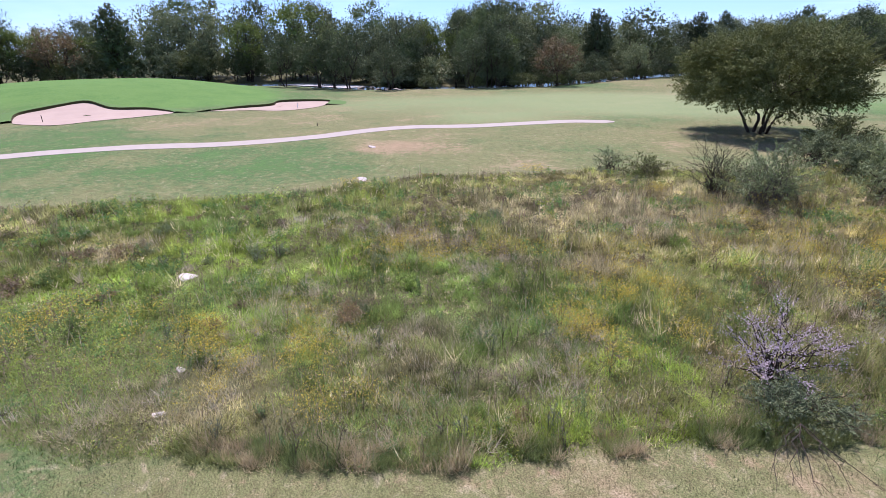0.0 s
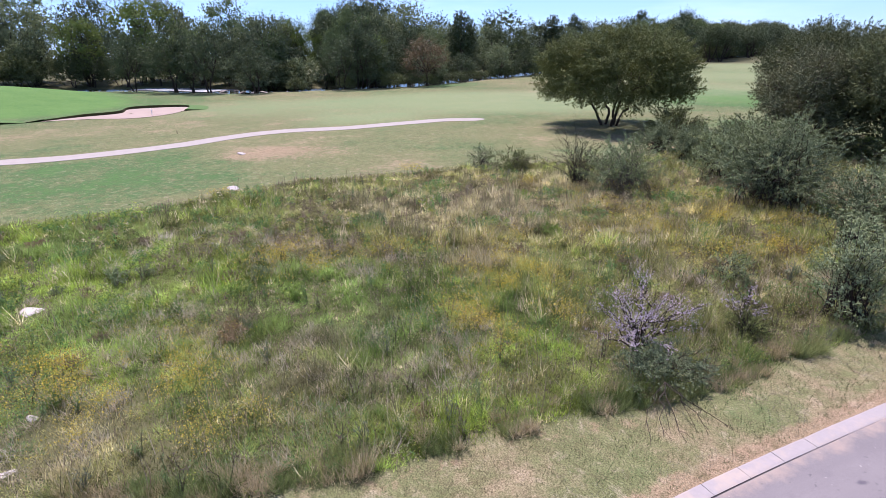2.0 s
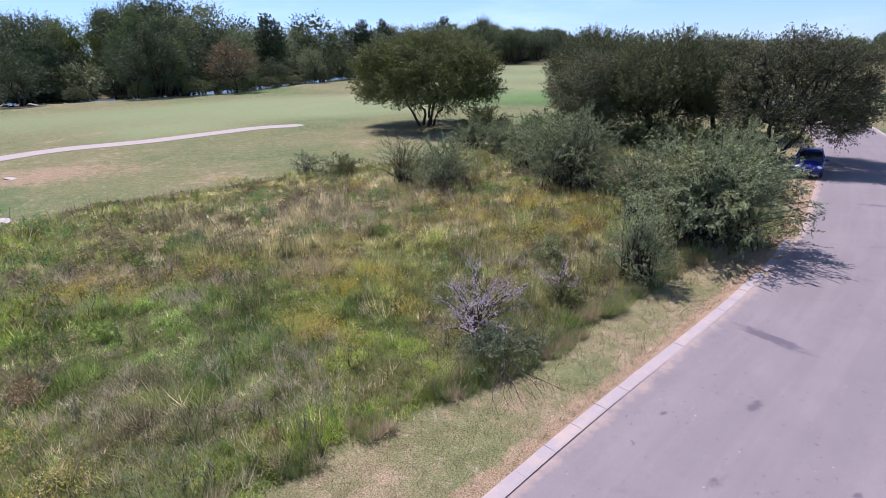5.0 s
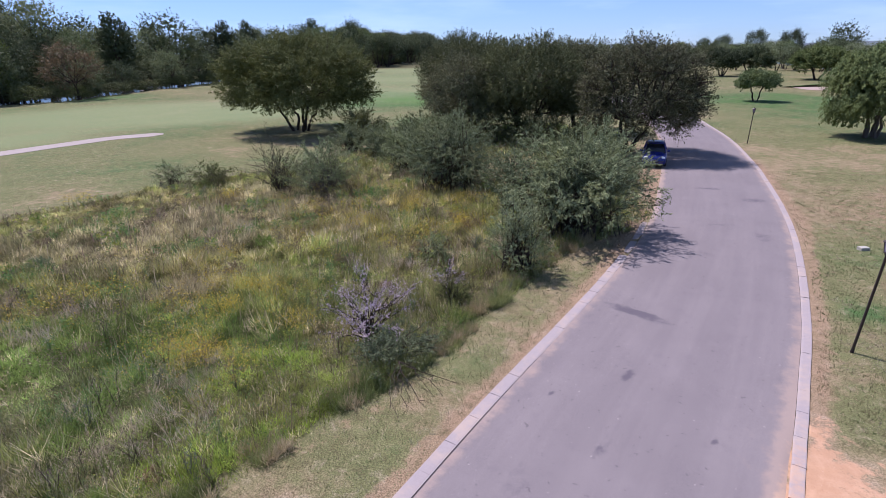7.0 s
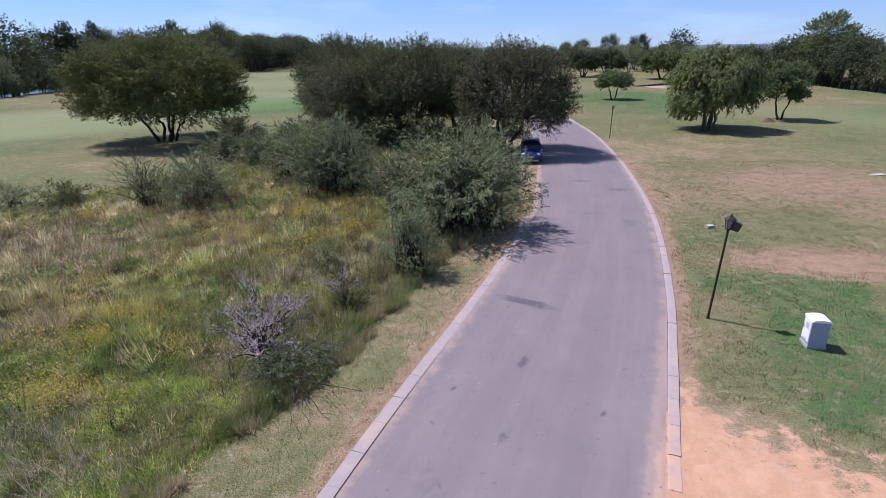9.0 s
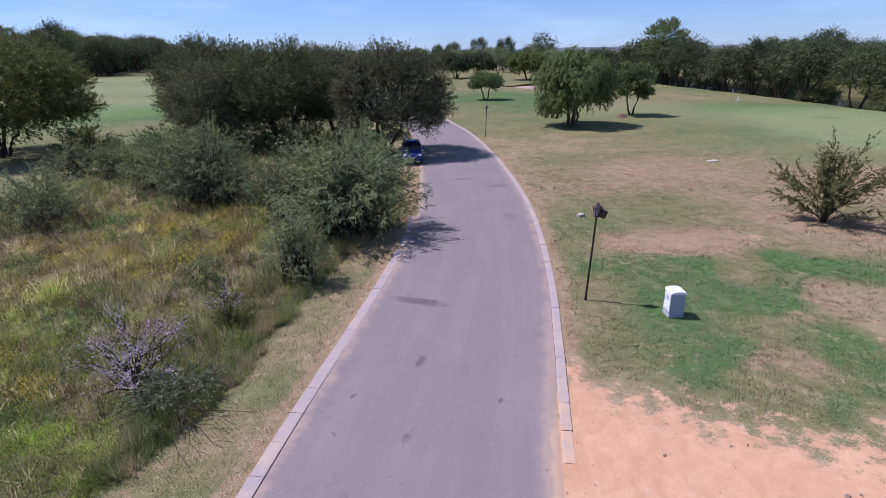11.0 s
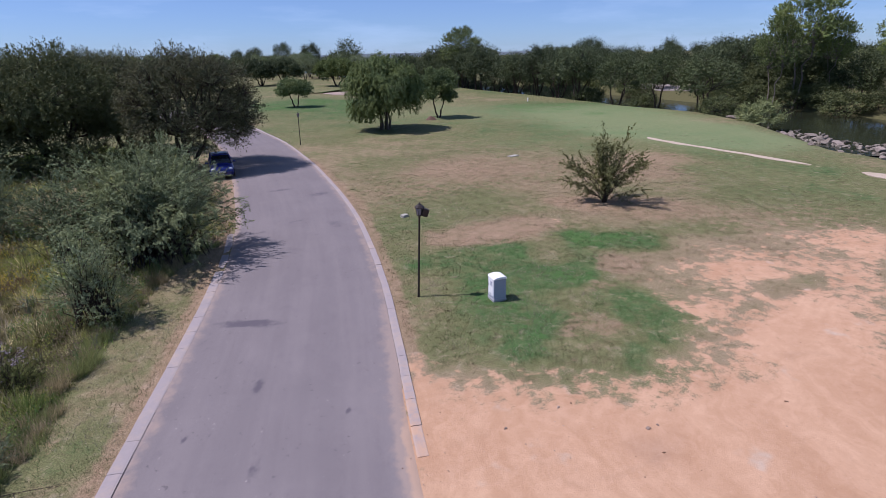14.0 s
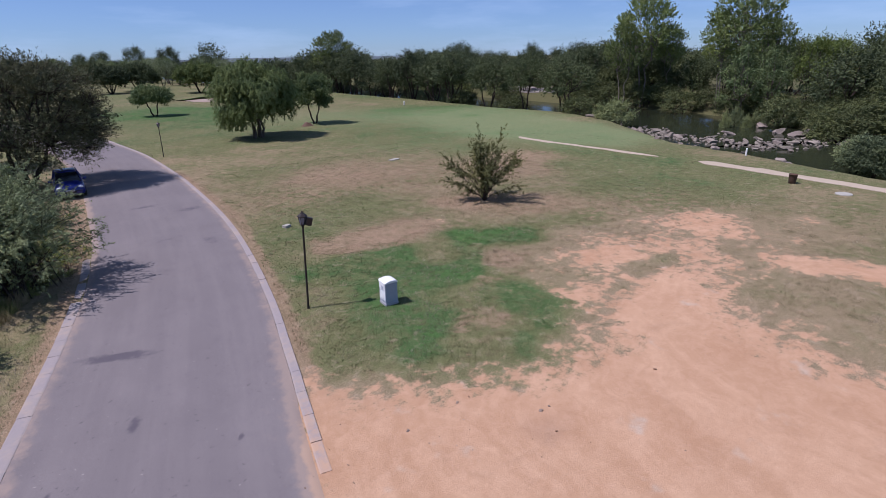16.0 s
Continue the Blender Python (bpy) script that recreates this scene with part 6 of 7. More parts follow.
blades(x, y, r.uniform(0.03, 0.085, len(x)), 0.014 * np.clip(d / 9, 0.8, 2.5), tone * np.where(r.random((len(x), 1)) < 0.2, r.uniform(1.3, 1.9, (len(x), 1)), r.uniform(0.55, 1.2, (len(x), 1))), r.uniform(0.2, 0.85, len(x)), r, "lawn_grass", turf_blade_mat, "short dry and green mown lawn grass", "grass")

# coarse dark and straw tufts on the lawn
tx, ty = scatter(60000, (3, 46, 8, 60), lambda x, y: lawn_near(x, y) | ((polyline_side(x, y, [tuple(v) for v in road_line[::24]]) > 3.4) & (dirtiness(x, y) < 0.3) & (np.hypot(x, y) < 34) & (r.random(len(x)) < 0.10)), r)
keep = fbm(tx, ty, 2.4, 161) > 0.46
tx, ty = tx[keep], ty[keep]
who = np.repeat(np.arange(len(tx)), 9)
tone = np.array([[0.17, 0.14, 0.085], [0.12, 0.14, 0.055], [0.34, 0.29, 0.19], [0.14, 0.11, 0.07]])[r.integers(0, 4, len(tx))]
wide = 0.013 * np.clip(np.hypot(tx, ty) / 12, 0.9, 1.6)
blades(tx[who] + r.normal(0, 0.05, len(who)), ty[who] + r.normal(0, 0.05, len(who)), r.uniform(0.04, 0.12, len(who)), wide[who], tone[who] * r.uniform(0.7, 1.2, (len(who), 1)), r.uniform(0.3, 0.95, len(who)), r, "lawn_tufts", turf_blade_mat, "coarse dark and straw tufts in the lawn", "grass tufts")


# tall weeds that stand above the meadow
def weed_mesh(seed, h, tone_low, tone_head):
    q = rng(seed)
    lines, pts, ways = [], [], []
    for s in range(q.integers(2, 5)):
        tip = np.r_[q.normal(0, 0.14, 2) * h, h * q.uniform(0.7, 1.0)]
        line = bent((q.normal(0, 0.02), q.normal(0, 0.02), -0.03), tip, q, 0.06, 5)
        lines.append((line, np.linspace(0.010, 0.004, 5)))
        t = q.random(30)
        pts.append(line[0] + (tip - line[0]) * t[:, None] + q.normal(0, 0.035, (30, 3)))
        ways.append(np.tile([0, 0, 0.7], (30, 1)) + q.normal(0, 0.7, (30, 3)))
    v1, f1 = tubes(lines, 4)
    p = np.concatenate(pts)
    v2, f2 = leaves_at(p, np.concatenate(ways), 0.075, 0.026, q, 0.4)
    share = np.clip((p[:, 2] / h - 0.45) * 3, 0, 1)[:, None]
    tone = np.array([tone_low]) * (1 - share) + np.array([tone_head]) * share
    tones = np.r_[np.tile(np.array([tone_head]) * 0.7, (len(v1), 1)), np.repeat(tone * q.uniform(0.7, 1.2, (len(p), 1)), 3, 0)]
    f1 = np.r_[f1[:, :3], f1[:, [0, 2, 3]]]
    return sheet("tall_weed", np.r_[v1, v2], np.r_[f1, f2 + len(v1)], grass_mat, tones)


weeds = [(weed_mesh(301, 0.8, (0.18, 0.23, 0.09), (0.13, 0.10, 0.075)), "tall dark seeding weed in the meadow"), (weed_mesh(302, 0.75, (0.20, 0.25, 0.10), (0.22, 0.165, 0.13)), "brown-headed wild weed in tall grass"),
         (weed_mesh(303, 0.7, (0.17, 0.27, 0.10), (0.20, 0.28, 0.12)), "upright green leafy weed in the meadow"), (weed_mesh(304, 0.65, (0.17, 0.20, 0.13), (0.24, 0.25, 0.18)), "grey-green woolly weed in the meadow")]
wx, wy = scatter(5200, (-36, 5, -5, 34), in_meadow, r)
keep = fbm(wx, wy, 3.0, 181) > 0.44
for x, y in list(zip(wx[keep], wy[keep]))[:230]:
    me, label = weeds[int(r.choice(4, p=[0.3, 0.3, 0.25, 0.15]))]
    ob = tagged(new("tall_weed", me), label, "weed", "meadow weeds")
    ob.matrix_world = stand(x, y, r.uniform(0, 360), 0.0) @ Matrix.Diagonal((*(r.uniform(0.7, 1.25, 3)), 1))


# dense little herb clumps that break up the meadow
herbs = []
for seed, leaf, h, rad, label in ((401, leaf_herb, 0.55, 0.42, "dark green herb clump in the meadow"), (402, leaf_grey, 0.50, 0.40, "grey-green herb clump in the meadow"), (403, leaf_dying, 0.55, 0.40, "brown dying herb clump in the meadow"), (404, leaf_fresh, 0.42, 0.45, "bright green leafy clump in the meadow")):
    herbs.append((make_spray_bush("herb_clump", label, Matrix.Translation((0, 0, -400)), h, rad, leaf, bark_dark, seed, 900, 26, (0.06, 0.03), (0, 0), 0.008, "herb clumps", category="herb", wide_root=0.3)))
wx, wy = scatter(3800, (-32, 4, -4, 30), in_meadow, r)
keep = (fbm(wx, wy, 4.0, 191) > 0.46) & (polygon_inside(wx, wy, MEADOW) > 0.6)
for x, y in list(zip(wx[keep], wy[keep]))[:110]:
    s = r.uniform(0.6, 1.35)
    copy_thing(herbs[int(r.choice(4, p=[0.3, 0.2, 0.3, 0.2]))], stand(x, y, r.uniform(0, 360), 0.02) @ Matrix.Diagonal((s, s * r.uniform(0.8, 1.3), s * r.uniform(0.7, 1.15), 1)))
for ob in herbs:
    for child in list(ob.children):
        bpy.data.objects.remove(child)
    bpy.data.objects.remove(ob)

# ---- lamps, cabinet, car and small things ----
black_metal = material("black_painted_metal", (0.022, 0.017, 0.016), 0.5, 0.3)
k = Nodes(black_metal)
k.colour(k.mix(k.noise(k.own(), 6, 4, 0.7), (0.014, 0.011, 0.011), (0.045, 0.032, 0.026)))
lamp_glass = material("smoky_lamp_glass", (0.30, 0.29, 0.33), 0.15, spec=0.5)
k = Nodes(lamp_glass)
k.colour(k.mix(k.noise(k.own(), 5, 3), (0.12, 0.11, 0.14), (0.26, 0.25, 0.29)))
flood_glass = material("dark_floodlight_glass", (0.02, 0.02, 0.025), 0.08)


def lamp_post(x, y, turn, height, flood, label, lean=0.0):
    ob = thing("street_lamp", pose(x, y, float(terrain(x, y)), 0, lean, turn), label, "street lamp", "road lamps")
    top = height - 0.46
    part("pole", bm_mesh("pole", lathe_bm([(0.05, -0.2), (0.05, 0.0), (0.042, 0.05), (0.034, 0.12), (0.030, top - 0.08), (0.036, top - 0.04), (0.034, top)], 12), black_metal, True), ob)
    part("collar", bm_mesh("collar", lathe_bm([(0.03, top), (0.085, top + 0.02), (0.09, top + 0.045), (0.05, top + 0.06)], 6), black_metal), ob)
    lantern = part("lantern", bm_mesh("lantern", lathe_bm([(0.07, top + 0.05), (0.122, top + 0.29)], 6), lamp_glass), ob, "grey smoky glass lantern")
    for q in range(6):
        a = math.pi * q / 3
        v, f = tubes([([(0.074 * math.cos(a), 0.074 * math.sin(a), top + 0.05), (0.127 * math.cos(a), 0.127 * math.sin(a), top + 0.295)], [0.009, 0.009])], 4)
        part("glazing_bar", sheet("glazing_bar", v, f, black_metal), lantern)
    part("cap", bm_mesh("cap", lathe_bm([(0.155, top + 0.285), (0.16, top + 0.30), (0.10, top + 0.355), (0.055, top + 0.385), (0.05, top + 0.40), (0.02, top + 0.415), (0.024, top + 0.435), (0.008, top + 0.46)], 6), black_metal), ob)
    if flood:
        fl = part("floodlight", bm_mesh("floodlight", box_bm((0.19, 0.13, 0.25), (0.17, -0.02, top + 0.13), 0.02, Matrix.Rotation(radians(16), 4, "Y")), black_metal), ob, "black box floodlight")
        part("floodlight_glass", bm_mesh("floodlight_glass", box_bm((0.012, 0.11, 0.21), (0.265, -0.02, top + 0.103), 0.0, Matrix.Rotation(radians(16), 4, "Y")), flood_glass), fl)
        part("bracket", bm_mesh("bracket", box_bm((0.14, 0.03, 0.03), (0.07, 0, top + 0.03), 0.005), black_metal), ob)
    return ob


lamp_post(7.66, 13.62, -25, 3.18, True, "black lamp post with lantern and floodlight on dry verge", 2.6)
lamp_post(14.95, 47.0, 10, 2.85, False, "slim black lantern post beside the road", 1.5)

cab_white = material("cream_cabinet_paint", (0.74, 0.74, 0.72), 0.55)
k = Nodes(cab_white)
k.colour(k.mix(k.ramp(k.noise(k.own(), 5, 5, 0.7), 0.45, 0.8), (0.76, 0.77, 0.77), (0.56, 0.55, 0.53)))
# slate side panels; the tone of their shaded face is put into the colour
cab_side = material("shaded_slate_cabinet_side", (0.42, 0.45, 0.52), 0.6)
k = Nodes(cab_side)
k.colour(k.mix(k.noise(k.own(), 6, 5, 0.7), (0.27, 0.295, 0.36), (0.35, 0.375, 0.44)))
cab_grey = material("grey_cabinet_base", (0.32, 0.32, 0.33), 0.8)
label_dark = material("faded_print", (0.22, 0.25, 0.33), 0.6)
pale_card = material("pale_card", (0.55, 0.57, 0.62), 0.6)


def utility_cabinet(m):
    ob = thing("utility_cabinet", m, "white metal utility cabinet standing on short grass", "utility cabinet")
    w, dep, h = 0.42, 0.42, 0.84
    part("plinth", bm_mesh("plinth", box_bm((w + 0.03, dep + 0.03, 0.10), (0, 0, 0.03), 0.008), cab_grey), ob, "grey concrete plinth")
    part("body", bm_mesh("body", box_bm((w, dep, h - 0.14), (0, 0, 0.08 + (h - 0.14) / 2), 0.006), cab_side), ob, "slate-grey side panels with shade put into the colour")
    bm = bmesh.new()
    n, ring = 8, []
    for s in (-1, 1):
        ring.append([bm.verts.new((-(w / 2 + 0.02) + (w + 0.04) * q / n, s * (dep / 2 + 0.02), h - 0.062 + 0.055 * math.sin(math.pi * q / n) ** 0.6)) for q in range(n + 1)])
        ring[-1] += [bm.verts.new(((w / 2 + 0.02), s * (dep / 2 + 0.02), h - 0.085)), bm.verts.new((-(w / 2 + 0.02), s * (dep / 2 + 0.02), h - 0.085))]
    total = len(ring[0])
    for q in range(total):
        bm.faces.new((ring[0][q], ring[0][(q + 1) % total], ring[1][(q + 1) % total], ring[1][q]))
    bm.faces.new(ring[0][::-1]), bm.faces.new(ring[1])
    part("lid", bm_mesh("lid", bm, cab_white), ob, "white rounded lid")
    door = part("door", bm_mesh("door", box_bm((0.014, dep - 0.05, h - 0.24), (-w / 2 - 0.006, 0, 0.47), 0.004), cab_white), ob)
    part("handle", bm_mesh("handle", box_bm((0.02, 0.025, 0.10), (-w / 2 - 0.02, dep / 2 - 0.07, 0.50), 0.005), cab_grey), door, "grey turn handle")
    part("label_card", bm_mesh("label_card", box_bm((0.004, 0.17, 0.18), (-w / 2 - 0.015, -0.02, 0.58)), pale_card), door, "faded pale label card")
    for q, (ln, z) in enumerate(((0.12, 0.63), (0.10, 0.60), (0.12, 0.565), (0.07, 0.53))):
        part("print_bar", bm_mesh("print_bar", box_bm((0.003, ln, 0.016), (-w / 2 - 0.0185, -0.02, z)), label_dark), door)
    for z in (0.16, 0.19, 0.22):
        part("vent_slot", bm_mesh("vent_slot", box_bm((0.003, 0.2, 0.008), (-w / 2 - 0.0145, 0, z)), label_dark), door)
    return ob


utility_cabinet(pose(9.64, 12.03, 0.0, 0, 0, -12))

car_blue = material("deep_blue_car_paint", (0.004, 0.012, 0.13), 0.3, 0.1)
k = Nodes(car_blue)
k.bsdf.inputs["Coat Weight"].default_value = 0.4
k.colour(k.mix(k.noise(k.own(), 40, 2), (0.004, 0.011, 0.12), (0.006, 0.017, 0.17)))
car_glass = material("tinted_car_glass", (0.012, 0.014, 0.018), 0.04)
car_black = material("black_plastic", (0.02, 0.02, 0.022), 0.6)
car_lamp = material("clear_headlight", (0.7, 0.72, 0.75), 0.1)
rim_mat = material("silver_rim", (0.5, 0.5, 0.52), 0.35, 0.9)
tyre_mat = material("rubber_tyre", (0.025, 0.025, 0.025), 0.9)
plate_mat = material("plate_white", (0.7, 0.7, 0.66), 0.5)


def loft(sections, mat, name):
    """A skin through cross-sections of equal point counts, closed round each."""
    bm = bmesh.new()
    rings = [[bm.verts.new(p) for p in s] for s in sections]
    n = len(rings[0])
    for a, b in zip(rings[:-1], rings[1:]):
        for q in range(n):
            bm.faces.new((a[q], a[(q + 1) % n], b[(q + 1) % n], b[q]))
    bm.faces.new(rings[0][::-1]), bm.faces.new(rings[-1])
    return bm_mesh(name, bm, mat, True)


def hatchback(m):
    """Nose towards -y, 3.75 m long, 1.64 m wide, 1.47 m high."""
    ob = thing("parked_car", m, "dark blue small hatchback car parked half on the verge", "car")

    def ring(y, w, low, belt, crown):
        return [(-w * 0.92, y, low), (-w, y, low + 0.18), (-w, y, belt - 0.12), (-w * 0.93, y, belt), (-w * 0.5, y, crown), (0, y, crown + 0.02), (w * 0.5, y, crown), (w * 0.93, y, belt), (w, y, belt - 0.12), (w, y, low + 0.18), (w * 0.92, y, low)]

    body = part("body", loft([ring(*s) for s in ((-1.86, 0.60, 0.30, 0.56, 0.60), (-1.80, 0.72, 0.22, 0.64, 0.68), (-1.6, 0.79, 0.2, 0.72, 0.80), (-1.2, 0.815, 0.2, 0.80, 0.90), (-0.72, 0.82, 0.2, 0.88, 0.98), (0.2, 0.82, 0.2, 0.92, 0.99),
                                                 (1.2, 0.82, 0.2, 0.95, 1.0), (1.7, 0.79, 0.24, 0.92, 0.98), (1.86, 0.70, 0.34, 0.84, 0.88))], car_blue, "body"), ob)

    def cabin(y, w, z0, z1, wt):
        return [(-w, y, z0), (-wt, y, z1 - 0.04), (-wt * 0.8, y, z1), (wt * 0.8, y, z1), (wt, y, z1 - 0.04), (w, y, z0)]

    part("cabin_glass", loft([cabin(*s) for s in ((-0.95, 0.72, 0.88, 0.96, 0.70), (-0.35, 0.775, 0.93, 1.36, 0.58), (-0.05, 0.78, 0.93, 1.43, 0.57), (1.1, 0.78, 0.94, 1.43, 0.57), (1.45, 0.76, 0.94, 1.34, 0.57), (1.80, 0.70, 0.92, 1.0, 0.64))], car_glass, "cabin_glass"), ob, "dark tinted windows")
    part("roof", loft([[(-w, y, z - 0.05), (-w * 0.82, y, z + 0.01), (0, y, z + 0.035), (w * 0.82, y, z + 0.01), (w, y, z - 0.05), (0, y, z - 0.03)] for y, w, z in ((-0.22, 0.585, 1.405), (0.1, 0.60, 1.44), (1.1, 0.60, 1.435), (1.42, 0.59, 1.38))], car_blue, "roof"), ob)
    for s in (-1, 1):
        for a, b in (((-0.95, 0.735, 0.90), (-0.28, 0.60, 1.40)), ((0.45, 0.80, 0.92), (0.42, 0.60, 1.43)), ((1.72, 0.73, 0.93), (1.40, 0.60, 1.38))):
            v, f = tubes([([(s * a[1], a[0], a[2]), (s * b[1], b[0], b[2])], [0.04, 0.035])], 6)
            part("pillar", sheet("pillar", v, f, car_blue, smooth_faces=True), ob)
        bm = bmesh.new()
        bmesh.ops.create_uvsphere(bm, u_segments=12, v_segments=8, radius=1, matrix=Matrix.Translation((s * 0.56, -1.71, 0.66)) @ Matrix.Rotation(radians(-25 * s), 4, "Z") @ Matrix.Diagonal((0.17, 0.12, 0.10, 1)))
        part("headlight", bm_mesh("headlight", bm, car_lamp, True), ob, "clear swept headlight")
        mir = part("mirror", bm_mesh("mirror", box_bm((0.20, 0.10, 0.13), (s * 0.93, -0.62, 0.98), 0.03), car_blue, True), ob)
        part("mirror_arm", bm_mesh("mirror_arm", box_bm((0.10, 0.05, 0.04), (s * 0.83, -0.62, 0.94)), car_black), mir)
        part("door_line", bm_mesh("door_line", box_bm((0.006, 0.012, 0.55), (s * 0.822, 0.42, 0.62)), car_black), body)
        part("door_handle", bm_mesh("door_handle", box_bm((0.03, 0.16, 0.03), (s * 0.825, 0.22, 0.80), 0.008), car_black), body)
        for y in (-1.15, 1.2):
            wheel = part("wheel", bm_mesh("wheel", lathe_bm([(0.19, -0.09), (0.28, -0.09), (0.30, -0.06), (0.30, 0.06), (0.28, 0.09), (0.19, 0.09)], 24), tyre_mat, True), ob, "black rubber tyre")
            wheel.matrix_local = Matrix.Translation((s * 0.75, y, 0.30)) @ Matrix.Rotation(radians(90), 4, "Y")
            part("rim", bm_mesh("rim", lathe_bm([(0.19, -0.07), (0.17, -0.02), (0.05, 0.0), (0.05, 0.02), (0.17, 0.03), (0.19, 0.07)], 18), rim_mat), wheel, "silver wheel rim")
    part("grille", bm_mesh("grille", box_bm((0.62, 0.05, 0.12), (0, -1.845, 0.40), 0.015), car_black), ob, "black lower grille")
    part("upper_grille", bm_mesh("upper_grille", box_bm((0.40, 0.04, 0.06), (0, -1.835, 0.60), 0.01), car_black), ob)
    plate = part("number_plate", bm_mesh("number_plate", box_bm((0.44, 0.012, 0.10), (0, -1.88, 0.49)), plate_mat), ob, "white number plate")
    part("plate_bar", bm_mesh("plate_bar", box_bm((0.34, 0.004, 0.045), (0, -1.888, 0.49)), car_black), plate)
    for s in (-0.3, 0.22):
        v, f = tubes([([(s, -0.93, 0.98), (s + 0.42, -0.80, 1.06)], [0.012, 0.008])], 4)
        part("wiper", sheet("wiper", v, f, car_black), ob)
    return ob


hatchback(pose(6.45, 37.9, 0.06, 0, 0, -9) @ Matrix.Diagonal((0.92, 0.92, 0.95, 1)))

rust_metal = material("rusty_brown_metal", (0.075, 0.045, 0.035), 0.8, 0.2)
k = Nodes(rust_metal)
k.colour(k.mix(k.noise(k.own(), 5, 5, 0.7), (0.045, 0.028, 0.022), (0.13, 0.07, 0.045)))


def litter_bin(x, y):
    ob = thing("litter_bin", stand(x, y), "rusty brown open metal drum bin on grass", "bin")
    part("drum", bm_mesh("drum", lathe_bm([(r * 0.66, z * 0.68) for r, z in ((0.0, 0.0), (0.27, 0.0), (0.29, 0.25), (0.30, 0.27), (0.31, 0.52), (0.32, 0.54), (0.34, 0.80), (0.355, 0.81), (0.355, 0.84), (0.325, 0.84), (0.26, 0.10), (0.0, 0.09))], 20, False), rust_metal, True), ob)
    return ob


litter_bin(35.5, 6.6)
concrete = material("weathered_concrete_lid", (0.45, 0.43, 0.38), 0.9)
k = Nodes(concrete)
k.colour(k.mix(k.noise(k.own(), 4, 5, 0.7), (0.26, 0.25, 0.20), (0.42, 0.40, 0.35)))
tagged(new("manhole_cover", bm_mesh("manhole_cover", lathe_bm([(0.40, -0.1), (0.40, 0.03), (0.37, 0.05), (0.32, 0.05), (0.31, 0.04), (0.0, 0.045)], 28, False), concrete)), "round pale concrete manhole cover in grass", "manhole cover").matrix_world = stand(34.4, 3.95, sink=0.0)
white_paint = material("white_post_paint", (0.75, 0.75, 0.72), 0.6)


def stake(x, y, h, mat, label, rad=0.03, cap=None):
    ob = thing("stake", stand(x, y), label, "stake", "course stakes")
    part("post", bm_mesh("post", lathe_bm([(rad, -0.1), (rad, h * 0.9), (rad * 0.7, h * 0.97), (rad * 0.2, h)], 8), mat), ob)
    if cap:
        part("cap", bm_mesh("cap", lathe_bm([(rad * 1.4, h * 0.8), (rad * 1.4, h * 0.98)], 8), cap), ob)
    return ob


stake(43.4, 11.3, 0.55, white_paint, "short white marker post near the river", 0.065)
stake(-83.5, -5.8, 0.9, black_metal, "thin dark stake in bunker sand", 0.04)
stake(-80, 25.5, 0.8, white_paint, "thin pale stake beside bunker", 0.05)
stake(-58.0, 20.5, 0.35, black_metal, "short dark stake on the lawn", 0.035)
stake(58.5, 66, 0.6, white_paint, "small pale tee marker on fairway", 0.09)
stake(66, 112, 1.0, white_paint, "small pale tee marker on fairway", 0.09)
tagged(new("valve_box", bm_mesh("valve_box", box_bm((0.34, 0.24, 0.14), (0, 0, 0.05), 0.02), concrete)), "pale concrete valve box sunk in dry lawn", "valve box").matrix_world = stand(11.65, 21.8, 15, 0.0)


mound_v = np.array([(q * math.cos(a), q * math.sin(a)) for q in np.linspace(0.02, 1.0, 9) for a in np.linspace(0, 2 * np.pi, 20, endpoint=False)])
height = 0.42 * np.cos(np.hypot(*mound_v.T) * np.pi / 2) ** 1.3 * (0.7 + 0.7 * vnoise(mound_v[:, 0] * 3, mound_v[:, 1] * 3, 1.0, 71)) - 0.04
q = (np.arange(8)[:, None] * 20 + np.arange(20)[None]).ravel()
nxt = (np.arange(8)[:, None] * 20 + (np.arange(20)[None] + 1) % 20).ravel()
soil_mat = stone_material("dug_red_soil", (0.16, 0.085, 0.05), 2.0)
tagged(new("soil_mound", sheet("soil_mound", np.c_[mound_v * [0.95, 0.7], height], np.stack([q, nxt, nxt + 20, q + 20], 1), soil_mat, smooth_faces=True)), "dark red-brown soil mound beside small tree", "mound").matrix_world = stand(33.9, 55.4, 20, 0.0)
tagged(new("slab", bm_mesh("slab", box_bm((0.85, 0.42, 0.07), (0, 0, 0.03), 0.015), concrete)), "flat pale concrete slab lying in the lawn", "slab").matrix_world = stand(26.1, 30.9, 10, 0.0)


# ---- rocks ----
def rock_mesh(seed, mat, flat=0.6, rough=0.28):
    bm = bmesh.new()
    bmesh.ops.create_icosphere(bm, subdivisions=2 if mat is not pale_rock_mat else 3, radius=0.5)
    r = rng(seed)
    cuts = unit(r.normal(0, 1, (11, 3)))
    depth = r.uniform(0.18, 0.38, 11)
    for v in bm.verts:
        p = np.array(v.co)
        for c, d in zip(cuts, depth):
            over = p @ c - d
            if over > 0:
                p = p - c * over * 0.97
        p = p * (1 + rough * (noise.noise(Vector(p * 3.1 + seed)) * 0.5))
        v.co = (p[0] * 1.25, p[1], p[2] * flat)
    return bm_mesh("rock", bm, mat, False)


river_rocks = [rock_mesh(s, rock_mat, 0.8, 0.5) for s in (201, 202, 203, 204, 205)]
bank_rocks = [rock_mesh(s, bank_rock_mat, 0.6) for s in (221, 222, 223)]
clods = [rock_mesh(s, m, 0.6) for s, m in ((231, clod_mat), (232, grit_mat), (233, grit_mat))]
